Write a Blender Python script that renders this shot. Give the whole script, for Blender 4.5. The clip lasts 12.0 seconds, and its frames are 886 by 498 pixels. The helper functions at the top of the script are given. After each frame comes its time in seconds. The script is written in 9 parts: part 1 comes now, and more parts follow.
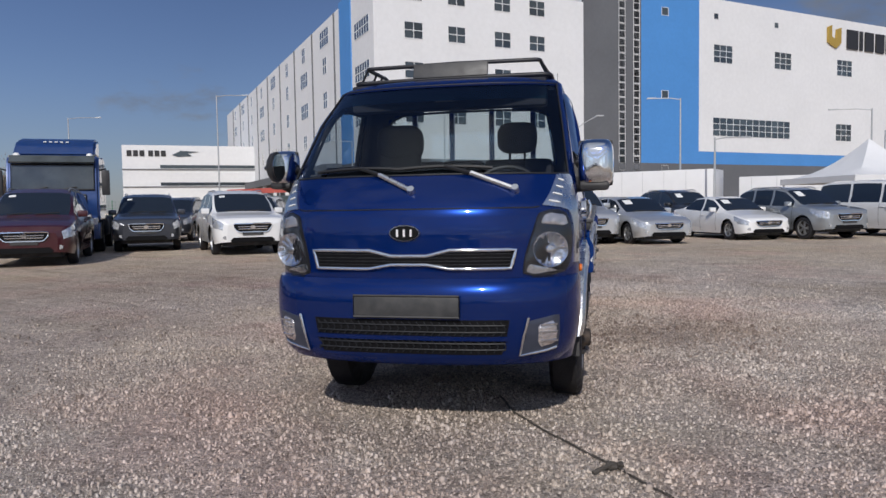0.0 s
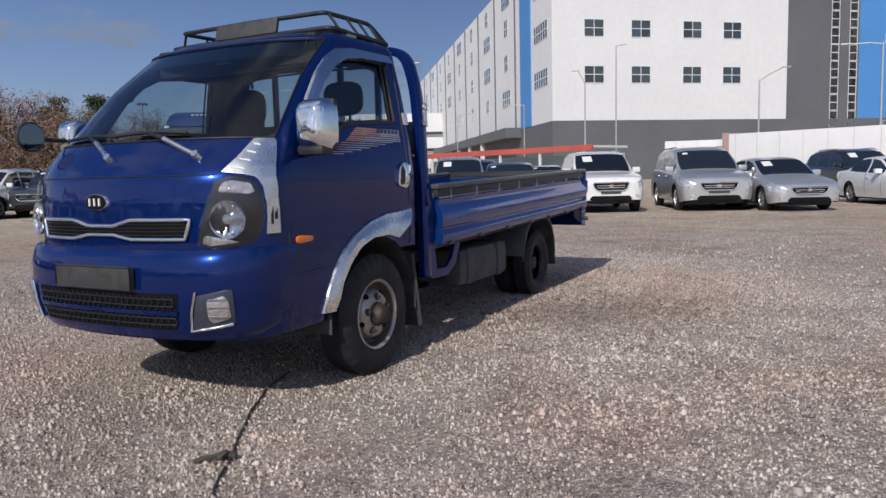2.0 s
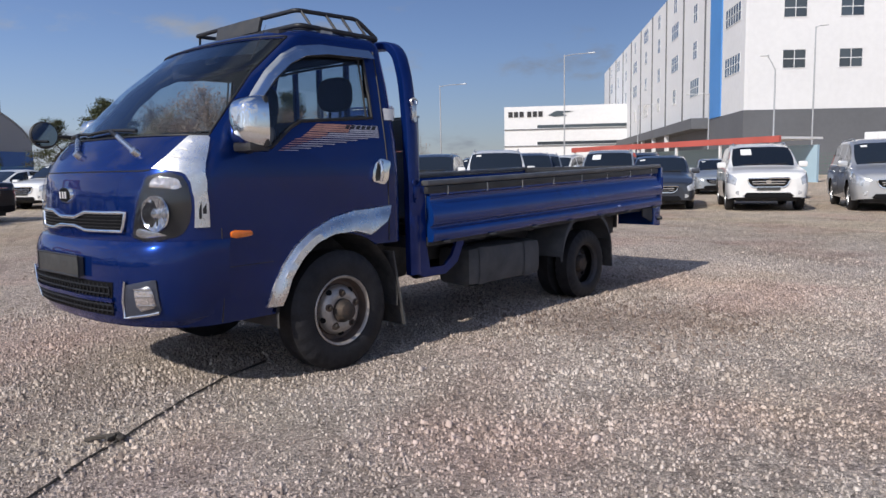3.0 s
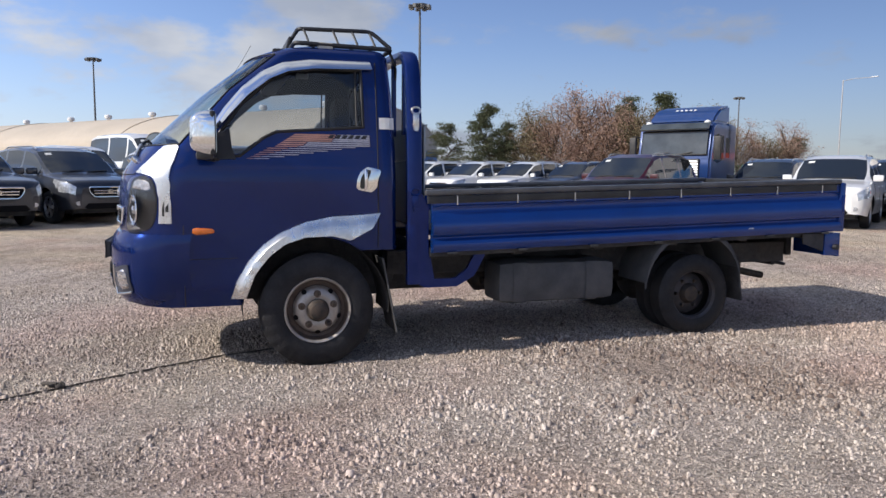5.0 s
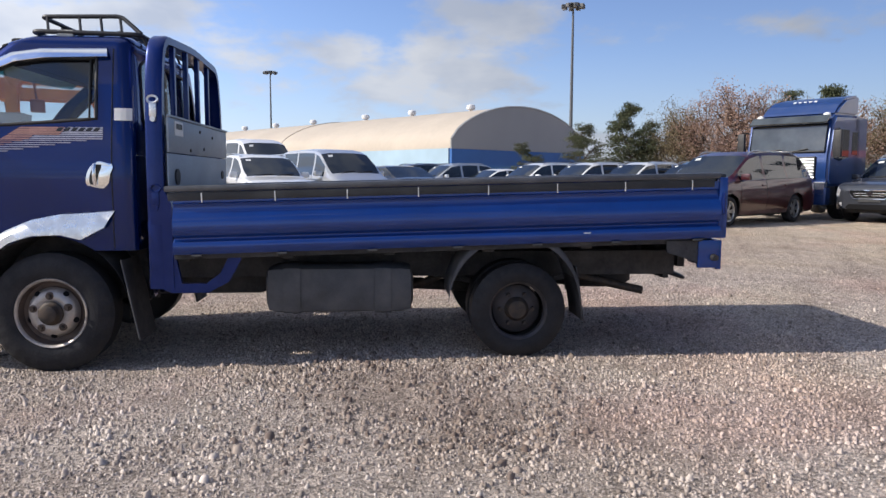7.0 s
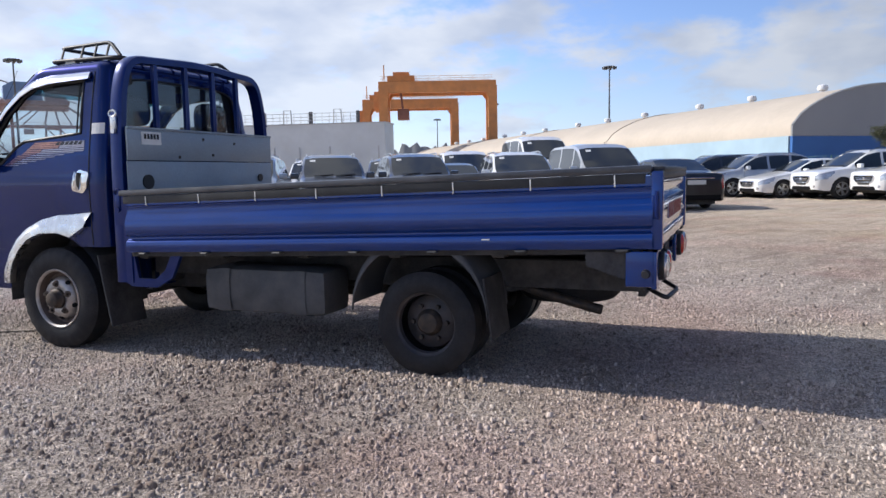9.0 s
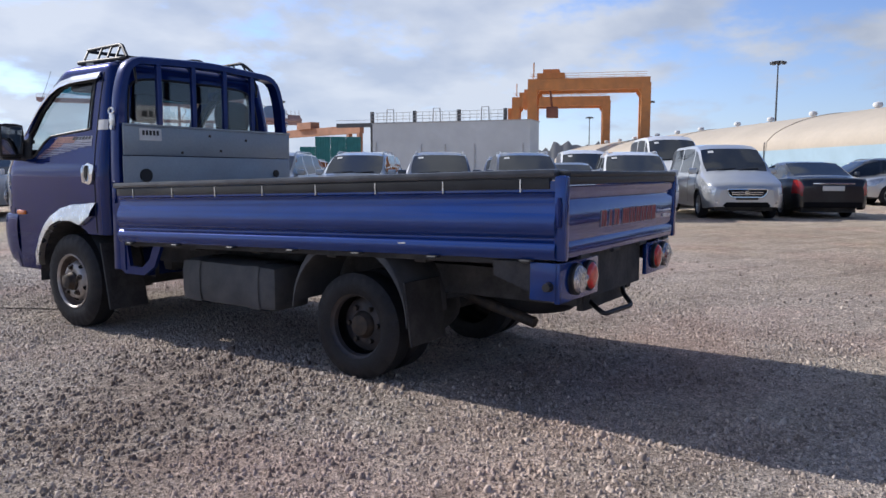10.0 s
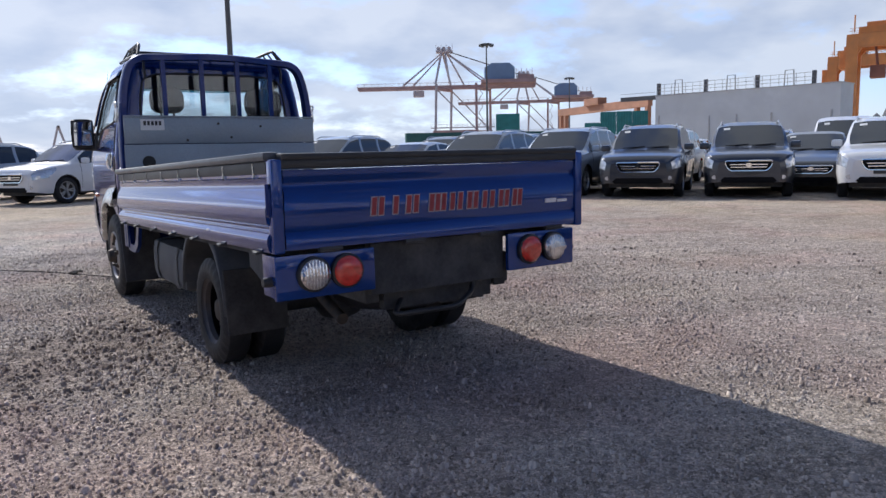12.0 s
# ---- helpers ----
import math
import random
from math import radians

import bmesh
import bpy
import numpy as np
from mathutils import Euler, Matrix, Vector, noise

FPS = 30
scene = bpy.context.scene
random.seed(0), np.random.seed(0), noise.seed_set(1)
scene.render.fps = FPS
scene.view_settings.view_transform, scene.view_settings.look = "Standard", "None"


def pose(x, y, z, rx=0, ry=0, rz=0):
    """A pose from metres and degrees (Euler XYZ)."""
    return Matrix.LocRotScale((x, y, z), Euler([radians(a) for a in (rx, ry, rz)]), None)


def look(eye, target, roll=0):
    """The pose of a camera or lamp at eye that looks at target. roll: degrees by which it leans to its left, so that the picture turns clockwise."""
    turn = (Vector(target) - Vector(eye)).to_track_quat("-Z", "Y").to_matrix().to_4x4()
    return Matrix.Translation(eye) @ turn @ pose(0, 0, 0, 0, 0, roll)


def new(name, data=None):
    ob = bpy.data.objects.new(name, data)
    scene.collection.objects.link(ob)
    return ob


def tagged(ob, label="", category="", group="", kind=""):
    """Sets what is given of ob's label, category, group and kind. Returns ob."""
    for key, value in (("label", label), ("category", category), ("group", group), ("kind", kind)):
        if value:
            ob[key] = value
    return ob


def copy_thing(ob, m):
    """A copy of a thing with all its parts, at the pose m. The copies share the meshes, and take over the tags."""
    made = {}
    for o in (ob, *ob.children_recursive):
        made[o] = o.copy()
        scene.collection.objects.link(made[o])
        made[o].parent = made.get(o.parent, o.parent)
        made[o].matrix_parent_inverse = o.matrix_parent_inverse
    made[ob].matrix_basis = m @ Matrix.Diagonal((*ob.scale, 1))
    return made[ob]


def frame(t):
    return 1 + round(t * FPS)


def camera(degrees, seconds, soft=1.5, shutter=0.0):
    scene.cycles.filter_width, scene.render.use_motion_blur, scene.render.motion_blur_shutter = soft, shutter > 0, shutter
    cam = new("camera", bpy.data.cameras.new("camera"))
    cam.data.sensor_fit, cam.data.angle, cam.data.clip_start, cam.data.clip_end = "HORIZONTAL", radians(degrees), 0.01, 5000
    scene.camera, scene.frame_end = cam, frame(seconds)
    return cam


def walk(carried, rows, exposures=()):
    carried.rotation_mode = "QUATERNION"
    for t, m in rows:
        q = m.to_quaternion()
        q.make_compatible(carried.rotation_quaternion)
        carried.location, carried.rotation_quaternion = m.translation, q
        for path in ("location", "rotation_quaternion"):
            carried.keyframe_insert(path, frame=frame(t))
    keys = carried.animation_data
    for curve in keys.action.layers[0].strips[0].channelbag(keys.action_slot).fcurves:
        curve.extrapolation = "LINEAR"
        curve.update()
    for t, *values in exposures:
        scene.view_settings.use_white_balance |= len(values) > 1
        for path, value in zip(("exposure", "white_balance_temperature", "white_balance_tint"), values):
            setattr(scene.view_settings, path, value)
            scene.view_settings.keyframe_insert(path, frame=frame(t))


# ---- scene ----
cam = camera(62.8, 12.0)
PATH = [
    (0, (0.926, -3.399, 1.111), (0.493, -1.449, 0.997), -0.9),
    (0.5, (1.408, -3.13, 1.107), (0.912, -1.195, 0.998), -1.4),
    (1, (1.972, -2.899, 1.116), (1.303, -1.015, 1.046), -1.7),
    (1.5, (2.495, -2.596, 1.055), (1.706, -0.769, 0.852), -1.4),
    (2, (3.056, -2.3, 1.076), (2.126, -0.541, 0.875), -1.4),
    (2.5, (3.523, -1.932, 1.058), (2.394, -0.294, 0.848), -0.2),
    (3, (3.988, -1.494, 1.077), (2.651, -0.022, 0.865), -1.0),
    (3.5, (4.371, -1.027, 1.105), (2.823, 0.219, 0.876), -0.2),
    (3.7, (4.489, -0.823, 1.12), (2.902, 0.372, 0.89), -0.5),
    (5.3, (5.237, 0.928, 1.121), (3.308, 1.412, 0.916), 0.7),
    (5.5, (5.254, 1.182, 1.09), (3.312, 1.615, 0.883), 0.6),
    (6, (5.252, 1.802, 1.093), (3.294, 2.15, 0.882), -0.0),
    (6.5, (5.203, 2.418, 1.092), (3.224, 2.614, 0.883), 0.0),
    (7, (5.064, 3.061, 1.081), (3.081, 3.226, 0.883), 0.2),
    (7.2, (5.024, 3.321, 1.095), (3.036, 3.419, 0.9), 0.1),
    (8.8, (4.437, 5.228, 1.108), (2.54, 4.627, 0.902), -0.9),
    (9, (4.34, 5.451, 1.085), (2.496, 4.703, 0.881), -1.1),
    (9.5, (4.047, 5.974, 1.087), (2.314, 4.997, 0.881), -0.4),
    (10, (3.695, 6.416, 1.092), (2.041, 5.31, 0.885), 0.1),
    (10.5, (3.278, 6.871, 1.087), (1.765, 5.579, 0.888), 0.3),
    (11, (2.859, 7.271, 1.106), (1.423, 5.903, 0.855), -0.1),
    (11.5, (2.399, 7.599, 1.097), (1.211, 6.01, 0.845), -1.3),
    (12, (1.825, 7.812, 1.093), (0.736, 6.156, 0.831), -1.3),
]
walk(cam, [(t, look(eye, target, roll)) for t, eye, target, roll in PATH], [(0, -0.42, 6300, 10), (1.5, -0.36, 6350, 10), (2.5, -0.15, 6400, 10), (3.5, 0.0, 6400, 10), (5.5, 0.28, 6600, 10), (7, 0.36, 6600, 10), (9.0, 0.34, 6350, 10), (10.5, 0.06, 6250, 10), (12, 0.12, 6150, 10)])

# ---- world, sun ----
SUN_TO = Vector((0.13, -1.46, 1.0)).normalized()
world = bpy.data.worlds.new("sky")
scene.world = world
world.use_nodes = True
wn, wl = world.node_tree.nodes, world.node_tree.links
wn.clear()
w_out = wn.new("ShaderNodeOutputWorld")
w_bg = wn.new("ShaderNodeBackground")
w_sky = wn.new("ShaderNodeTexSky")
w_sky.sky_type = "NISHITA"
w_sky.sun_disc = False
w_sky.sun_elevation = math.asin(SUN_TO.z)
w_sky.sun_rotation = math.atan2(SUN_TO.x, SUN_TO.y)
w_sky.altitude, w_sky.air_density, w_sky.dust_density, w_sky.ozone_density = 20, 1.0, 0.3, 2.0
w_bg.inputs["Strength"].default_value = 0.14
w_tc = wn.new("ShaderNodeTexCoord")
w_sep = wn.new("ShaderNodeSeparateXYZ")
wl.new(w_tc.outputs["Generated"], w_sep.inputs[0])
# cloud deck: project the direction on a plane overhead, so that clouds flatten towards the horizon
w_up = wn.new("ShaderNodeMath"); w_up.operation = "ADD"; w_up.inputs[1].default_value = 0.30
wl.new(w_sep.outputs["Z"], w_up.inputs[0])
w_div = wn.new("ShaderNodeVectorMath"); w_div.operation = "DIVIDE"
w_cmb = wn.new("ShaderNodeCombineXYZ")
for i in range(3):
    wl.new(w_up.outputs[0], w_cmb.inputs[i])
wl.new(w_tc.outputs["Generated"], w_div.inputs[0])
wl.new(w_cmb.outputs[0], w_div.inputs[1])
w_noise = wn.new("ShaderNodeTexNoise")
w_noise.inputs["Scale"].default_value = 2.1
w_noise.inputs["Detail"].default_value = 6
w_noise.inputs["Roughness"].default_value = 0.56
w_noise.inputs["Distortion"].default_value = 0.0
w_map = wn.new("ShaderNodeMapping")
w_map.inputs["Location"].default_value = (2.3, 0.4, 0.0)
wl.new(w_div.outputs[0], w_map.inputs[0])
wl.new(w_map.outputs[0], w_noise.inputs["Vector"])
# more cloud towards the sun's side of the sky
w_cov = wn.new("ShaderNodeMapRange")
w_cov.inputs["From Min"].default_value, w_cov.inputs["From Max"].default_value = 0.75, -0.75
w_cov.inputs["To Min"].default_value, w_cov.inputs["To Max"].default_value = -0.09, 0.13
wl.new(w_sep.outputs["Y"], w_cov.inputs["Value"])
w_sum = wn.new("ShaderNodeMath"); w_sum.operation = "ADD"
wl.new(w_noise.outputs["Fac"], w_sum.inputs[0])
wl.new(w_cov.outputs[0], w_sum.inputs[1])
w_ramp = wn.new("ShaderNodeValToRGB")
w_ramp.color_ramp.elements[0].position, w_ramp.color_ramp.elements[1].position = 0.49, 0.64
w_ramp.color_ramp.interpolation = "EASE"
w_ramp.color_ramp.elements[1].color = (0.9, 0.9, 0.9, 1)
wl.new(w_sum.outputs[0], w_ramp.inputs[0])
w_shade = wn.new("ShaderNodeTexNoise")
w_shade.inputs["Scale"].default_value, w_shade.inputs["Detail"].default_value = 3.2, 5
wl.new(w_map.outputs[0], w_shade.inputs["Vector"])
w_cloud = wn.new("ShaderNodeValToRGB")
w_cloud.color_ramp.elements[0].position, w_cloud.color_ramp.elements[1].position = 0.36, 0.62
w_cloud.color_ramp.elements[0].color = (0.32, 0.355, 0.43, 1)
w_cloud.color_ramp.elements[1].color = (0.47, 0.488, 0.525, 1)
wl.new(w_shade.outputs["Fac"], w_cloud.inputs[0])
w_lum = wn.new("ShaderNodeVectorMath"); w_lum.operation = "SCALE"; w_lum.inputs["Scale"].default_value = 10.0
wl.new(w_cloud.outputs["Color"], w_lum.inputs[0])
w_mix = wn.new("ShaderNodeMix"); w_mix.data_type = "RGBA"
wl.new(w_lum.outputs[0], w_mix.inputs["B"])
wl.new(w_ramp.outputs["Color"], w_mix.inputs["Factor"])
w_tint = wn.new("ShaderNodeMix"); w_tint.data_type = "RGBA"; w_tint.blend_type = "MULTIPLY"
w_tint.inputs["Factor"].default_value = 1.0
w_tint.inputs["B"].default_value = (0.94, 0.97, 1.23, 1)
wl.new(w_sky.outputs[0], w_tint.inputs["A"])
wl.new(w_tint.outputs["Result"], w_mix.inputs["A"])
# pale haze low over the horizon
w_haze = wn.new("ShaderNodeMapRange")
w_haze.inputs["From Min"].default_value, w_haze.inputs["From Max"].default_value = 0.0, 0.16
w_haze.inputs["To Min"].default_value, w_haze.inputs["To Max"].default_value = 0.40, 0.0
wl.new(w_sep.outputs["Z"], w_haze.inputs["Value"])
w_mix2 = wn.new("ShaderNodeMix"); w_mix2.data_type = "RGBA"
w_mix2.inputs["B"].default_value = (3.5, 4.2, 5.6, 1)
wl.new(w_haze.outputs[0], w_mix2.inputs["Factor"])
wl.new(w_mix.outputs["Result"], w_mix2.inputs["A"])
w_far = wn.new("ShaderNodeMapRange")
w_far.inputs["From Min"].default_value, w_far.inputs["From Max"].default_value = -0.45, 0.85
w_far.inputs["To Min"].default_value, w_far.inputs["To Max"].default_value = 1.0, 0.42
wl.new(w_sep.outputs["Y"], w_far.inputs["Value"])
w_fin = wn.new("ShaderNodeVectorMath"); w_fin.operation = "SCALE"
wl.new(w_mix2.outputs["Result"], w_fin.inputs[0])
wl.new(w_far.outputs[0], w_fin.inputs["Scale"])
wl.new(w_fin.outputs[0], w_bg.inputs["Color"])
wl.new(w_bg.outputs[0], w_out.inputs["Surface"])

sun_data = bpy.data.lights.new("sun", "SUN")
sun_data.energy, sun_data.angle, sun_data.color = 4.2, radians(0.6), (1.0, 0.935, 0.86)
sun = new("sun", sun_data)
sun.matrix_world = look(SUN_TO * 80, (0, 0, 0))


# ---- materials ----
def mat(name, color, rough=0.5, metal=0.0, vary=0.0, scale=6.0, fine=0.0, fscale=120.0, bump=0.0, bscale=None,
        coat=0.0, spec=0.5, emit=None, dirt=None, dirt_low=None, flake=0.0, per_object=0.0):
    """A principled material with colour variation at two scales, bump, and optional dust that settles by noise."""
    m = bpy.data.materials.new(name)
    m.use_nodes = True
    nt = m.node_tree
    b = nt.nodes["Principled BSDF"]
    b.inputs["Base Color"].default_value = (*color, 1)
    b.inputs["Roughness"].default_value = rough
    b.inputs["Metallic"].default_value = metal
    b.inputs["Specular IOR Level"].default_value = spec
    b.inputs["Coat Weight"].default_value = coat
    b.inputs["Coat Roughness"].default_value = 0.04
    tc = nt.nodes.new("ShaderNodeTexCoord")
    last = None
    if vary or fine or per_object:
        mul = None
        for amount, sc, det in ((vary, scale, 4), (fine, fscale, 3)):
            if not amount:
                continue
            n = nt.nodes.new("ShaderNodeTexNoise")
            n.inputs["Scale"].default_value, n.inputs["Detail"].default_value = sc, det
            nt.links.new(tc.outputs["Object"], n.inputs["Vector"])
            r = nt.nodes.new("ShaderNodeMapRange")
            r.inputs["From Min"].default_value, r.inputs["From Max"].default_value = 0.3, 0.7
            r.inputs["To Min"].default_value, r.inputs["To Max"].default_value = 1 - amount, 1 + amount
            nt.links.new(n.outputs["Fac"], r.inputs["Value"])
            if mul is None:
                mul = r.outputs[0]
            else:
                x = nt.nodes.new("ShaderNodeMath"); x.operation = "MULTIPLY"
                nt.links.new(mul, x.inputs[0]); nt.links.new(r.outputs[0], x.inputs[1])
                mul = x.outputs[0]
        if per_object:
            oi = nt.nodes.new("ShaderNodeObjectInfo")
            r = nt.nodes.new("ShaderNodeMapRange")
            r.inputs["To Min"].default_value, r.inputs["To Max"].default_value = 1 - per_object, 1 + per_object
            nt.links.new(oi.outputs["Random"], r.inputs["Value"])
            if mul is None:
                mul = r.outputs[0]
            else:
                x = nt.nodes.new("ShaderNodeMath"); x.operation = "MULTIPLY"
                nt.links.new(mul, x.inputs[0]); nt.links.new(r.outputs[0], x.inputs[1])
                mul = x.outputs[0]
        v = nt.nodes.new("ShaderNodeVectorMath"); v.operation = "SCALE"
        v.inputs[0].default_value = color
        nt.links.new(mul, v.inputs["Scale"])
        last = v.outputs[0]
        nt.links.new(last, b.inputs["Base Color"])
    if dirt:
        n = nt.nodes.new("ShaderNodeTexNoise")
        n.inputs["Scale"].default_value, n.inputs["Detail"].default_value, n.inputs["Roughness"].default_value = dirt[2], 8, 0.65
        nt.links.new(tc.outputs["Object"], n.inputs["Vector"])
        r = nt.nodes.new("ShaderNodeMapRange")
        r.inputs["From Min"].default_value, r.inputs["From Max"].default_value = 0.42, 0.72
        r.inputs["To Min"].default_value, r.inputs["To Max"].default_value = 0.0, dirt[1]
        nt.links.new(n.outputs["Fac"], r.inputs["Value"])
        mx = nt.nodes.new("ShaderNodeMix"); mx.data_type = "RGBA"
        mx.inputs["A"].default_value = (*color, 1)
        mx.inputs["B"].default_value = (*dirt[0], 1)
        if last is not None:
            nt.links.new(last, mx.inputs["A"])
        nt.links.new(r.outputs[0], mx.inputs["Factor"])
        nt.links.new(mx.outputs["Result"], b.inputs["Base Color"])
        ra = nt.nodes.new("ShaderNodeMapRange")
        ra.inputs["To Min"].default_value, ra.inputs["To Max"].default_value = rough, min(1, rough + 0.45)
        nt.links.new(r.outputs[0], ra.inputs["Value"])
        nt.links.new(ra.outputs[0], b.inputs["Roughness"])
    if bump:
        n = nt.nodes.new("ShaderNodeTexNoise")
        n.inputs["Scale"].default_value, n.inputs["Detail"].default_value = bscale or fscale, 4
        nt.links.new(tc.outputs["Object"], n.inputs["Vector"])
        bp = nt.nodes.new("ShaderNodeBump")
        bp.inputs["Strength"].default_value, bp.inputs["Distance"].default_value = bump, 0.01
        nt.links.new(n.outputs["Fac"], bp.inputs["Height"])
        nt.links.new(bp.outputs[0], b.inputs["Normal"])
    if emit:
        b.inputs["Emission Color"].default_value = (*emit[0], 1)
        b.inputs["Emission Strength"].default_value = emit[1]
    return m


def glass_mat(name, tint, keep, rough=0.0):
    """Thin tinted pane: part clear, with a mirror gloss that grows at grazing angles."""
    m = bpy.data.materials.new(name)
    m.use_nodes = True
    nt = m.node_tree
    nt.nodes.clear()
    out = nt.nodes.new("ShaderNodeOutputMaterial")
    tr = nt.nodes.new("ShaderNodeBsdfTransparent"); tr.inputs[0].default_value = (*[c * keep for c in tint], 1)
    gl = nt.nodes.new("ShaderNodeBsdfGlossy"); gl.inputs["Roughness"].default_value = rough
    gl.inputs["Color"].default_value = (0.9, 0.94, 1.0, 1)
    lw = nt.nodes.new("ShaderNodeLayerWeight"); lw.inputs["Blend"].default_value = 0.5
    pw = nt.nodes.new("ShaderNodeMath"); pw.operation = "POWER"; pw.inputs[1].default_value = 5.0
    nt.links.new(lw.outputs["Facing"], pw.inputs[0])
    fr = nt.nodes.new("ShaderNodeMath"); fr.operation = "MULTIPLY_ADD"
    fr.inputs[1].default_value, fr.inputs[2].default_value = 0.93, 0.06
    nt.links.new(pw.outputs[0], fr.inputs[0])
    mx = nt.nodes.new("ShaderNodeMixShader")
    nt.links.new(fr.outputs[0], mx.inputs[0])
    nt.links.new(tr.outputs[0], mx.inputs[1])
    nt.links.new(gl.outputs[0], mx.inputs[2])
    nt.links.new(mx.outputs[0], out.inputs["Surface"])
    return m


DUST = (0.33, 0.30, 0.27)
M_BLUE = mat("truck_blue_paint", (0.0020, 0.0165, 0.108), 0.24, 0.42, vary=0.05, scale=3, fine=0.06, fscale=400, coat=0.75, spec=0.10, dirt=(DUST, 0.004, 3.5))
M_BLUE_BED = mat("bed_blue_paint", (0.0038, 0.037, 0.195), 0.18, 0.30, vary=0.1, scale=4, fine=0.08, fscale=180, coat=1.0, spec=0.25, bump=0.03, bscale=12, dirt=(DUST, 0.010, 5))
for m in (M_BLUE, M_BLUE_BED):
    m.node_tree.nodes["Principled BSDF"].inputs["Specular Tint"].default_value = (0.25, 0.32, 0.85, 1)
M_BLUE_DULL = mat("hoop_blue_paint", (0.002, 0.018, 0.125), 0.32, 0.4, vary=0.15, scale=6, coat=0.4, spec=0.15, dirt=(DUST, 0.02, 6))
M_CHROME = mat("chrome", (0.86, 0.87, 0.88), 0.06, 1.0, vary=0.04, scale=9, dirt=(DUST, 0.12, 14))
M_CHROME_WORN = mat("worn_chrome_trim", (0.80, 0.80, 0.79), 0.26, 1.0, vary=0.1, scale=14, bump=0.06, bscale=20, dirt=((0.35, 0.33, 0.3), 0.35, 18))
M_BLACK = mat("black_plastic", (0.015, 0.015, 0.017), 0.5, vary=0.2, scale=12, fine=0.1, dirt=(DUST, 0.06, 9))
M_RUBBER = mat("tyre_rubber", (0.0216, 0.0216, 0.0243), 0.55, vary=0.25, scale=9, fine=0.12, fscale=80, bump=0.2, bscale=90, spec=0.2, dirt=(DUST, 0.03, 7))
M_SEAL = mat("rubber_seal", (0.012, 0.012, 0.013), 0.5)
M_CHASSIS = mat("dusty_chassis", (0.0338, 0.0338, 0.0364), 0.8, vary=0.3, scale=7, fine=0.2, fscale=60, bump=0.3, bscale=50, dirt=((0.16, 0.15, 0.14), 0.4, 6))
M_FLAP = mat("dusty_flap_rubber", (0.0432, 0.04185, 0.0432), 0.85, vary=0.3, scale=6, fine=0.15, fscale=70, bump=0.2, bscale=60, spec=0.2, dirt=((0.17, 0.16, 0.15), 0.35, 5))
M_TANK = mat("grey_tank", (0.054, 0.0567, 0.06345), 0.6, vary=0.3, scale=5, fine=0.1, dirt=((0.17, 0.165, 0.16), 0.5, 4), bump=0.1, bscale=12)
M_STEEL_RIM = mat("silver_wheel", (0.46, 0.425, 0.39), 0.40, 0.55, vary=0.18, scale=14, dirt=((0.16, 0.10, 0.07), 0.45, 16), bump=0.1, bscale=60)
M_RIM_DARK = mat("rusty_dark_wheel", (0.05, 0.049, 0.055), 0.5, 0.3, vary=0.3, scale=12, dirt=((0.13, 0.09, 0.07), 0.5, 10))
M_RIM_RUST = mat("rusty_rim_barrel", (0.10, 0.075, 0.062), 0.6, 0.3, vary=0.3, scale=14, dirt=((0.17, 0.11, 0.08), 0.5, 12))
M_HUB = mat("dark_hub", (0.05, 0.045, 0.042), 0.6, 0.5, vary=0.3, scale=20, dirt=((0.16, 0.1, 0.06), 0.5, 20))
M_GREYPANEL = mat("galvanised_panel", (0.27, 0.32, 0.37), 0.42, 0.55, vary=0.1, scale=3, fine=0.06, fscale=70, dirt=((0.36, 0.36, 0.36), 0.3, 5), bump=0.08, bscale=6)
M_TOPRAIL = mat("bed_top_rail", (0.06, 0.062, 0.068), 0.30, 0.0, vary=0.3, scale=9, fine=0.1, dirt=((0.2, 0.2, 0.2), 0.3, 6), bump=0.1, bscale=30)
M_RAILSTRIP = mat("black_rail_strip", (0.016, 0.017, 0.020), 0.45, 0.0, vary=0.25, scale=8, fine=0.1, dirt=((0.12, 0.12, 0.12), 0.2, 6))
M_WOOD = mat("bed_floor", (0.12, 0.12, 0.12), 0.75, vary=0.3, scale=5, fine=0.2, fscale=50, bump=0.2, bscale=40, dirt=(DUST, 0.5, 4))
M_RACK = mat("black_rack_steel", (0.014, 0.015, 0.019), 0.5, 0.0, vary=0.15, scale=15)
M_WHITE = mat("white_sticker", (0.72, 0.72, 0.70), 0.5, vary=0.08, scale=20)
M_PLATEGREY = mat("bare_plate_holder", (0.042, 0.043, 0.044), 0.45, 0.2, vary=0.15, scale=10, dirt=((0.11, 0.105, 0.10), 0.4, 14))
M_ORANGE = mat("amber_lens", (0.75, 0.17, 0.01), 0.15, coat=1.0, vary=0.1, scale=40)
M_REDLENS = mat("red_lens", (0.62, 0.035, 0.02), 0.14, coat=1.0, vary=0.15, scale=60)
M_CLEARLENS = mat("clear_ribbed_lens", (0.62, 0.58, 0.57), 0.14, 0.75, coat=1.0, vary=0.35, scale=60, bump=0.5, bscale=45)
M_LAMP_DARK = mat("lamp_bezel", (0.016, 0.016, 0.018), 0.3, 0.2, vary=0.2, scale=20)
M_REFLECTOR = mat("lamp_reflector", (0.74, 0.75, 0.77), 0.10, 1.0, vary=0.2, scale=45, bump=0.25, bscale=40)
M_TAILOUT = mat("pale_brand_outline", (0.42, 0.36, 0.38), 0.45, vary=0.2, scale=30)
M_DECAL_RED = mat("red_brand_shape", (0.26, 0.016, 0.028), 0.4, vary=0.2, scale=30)
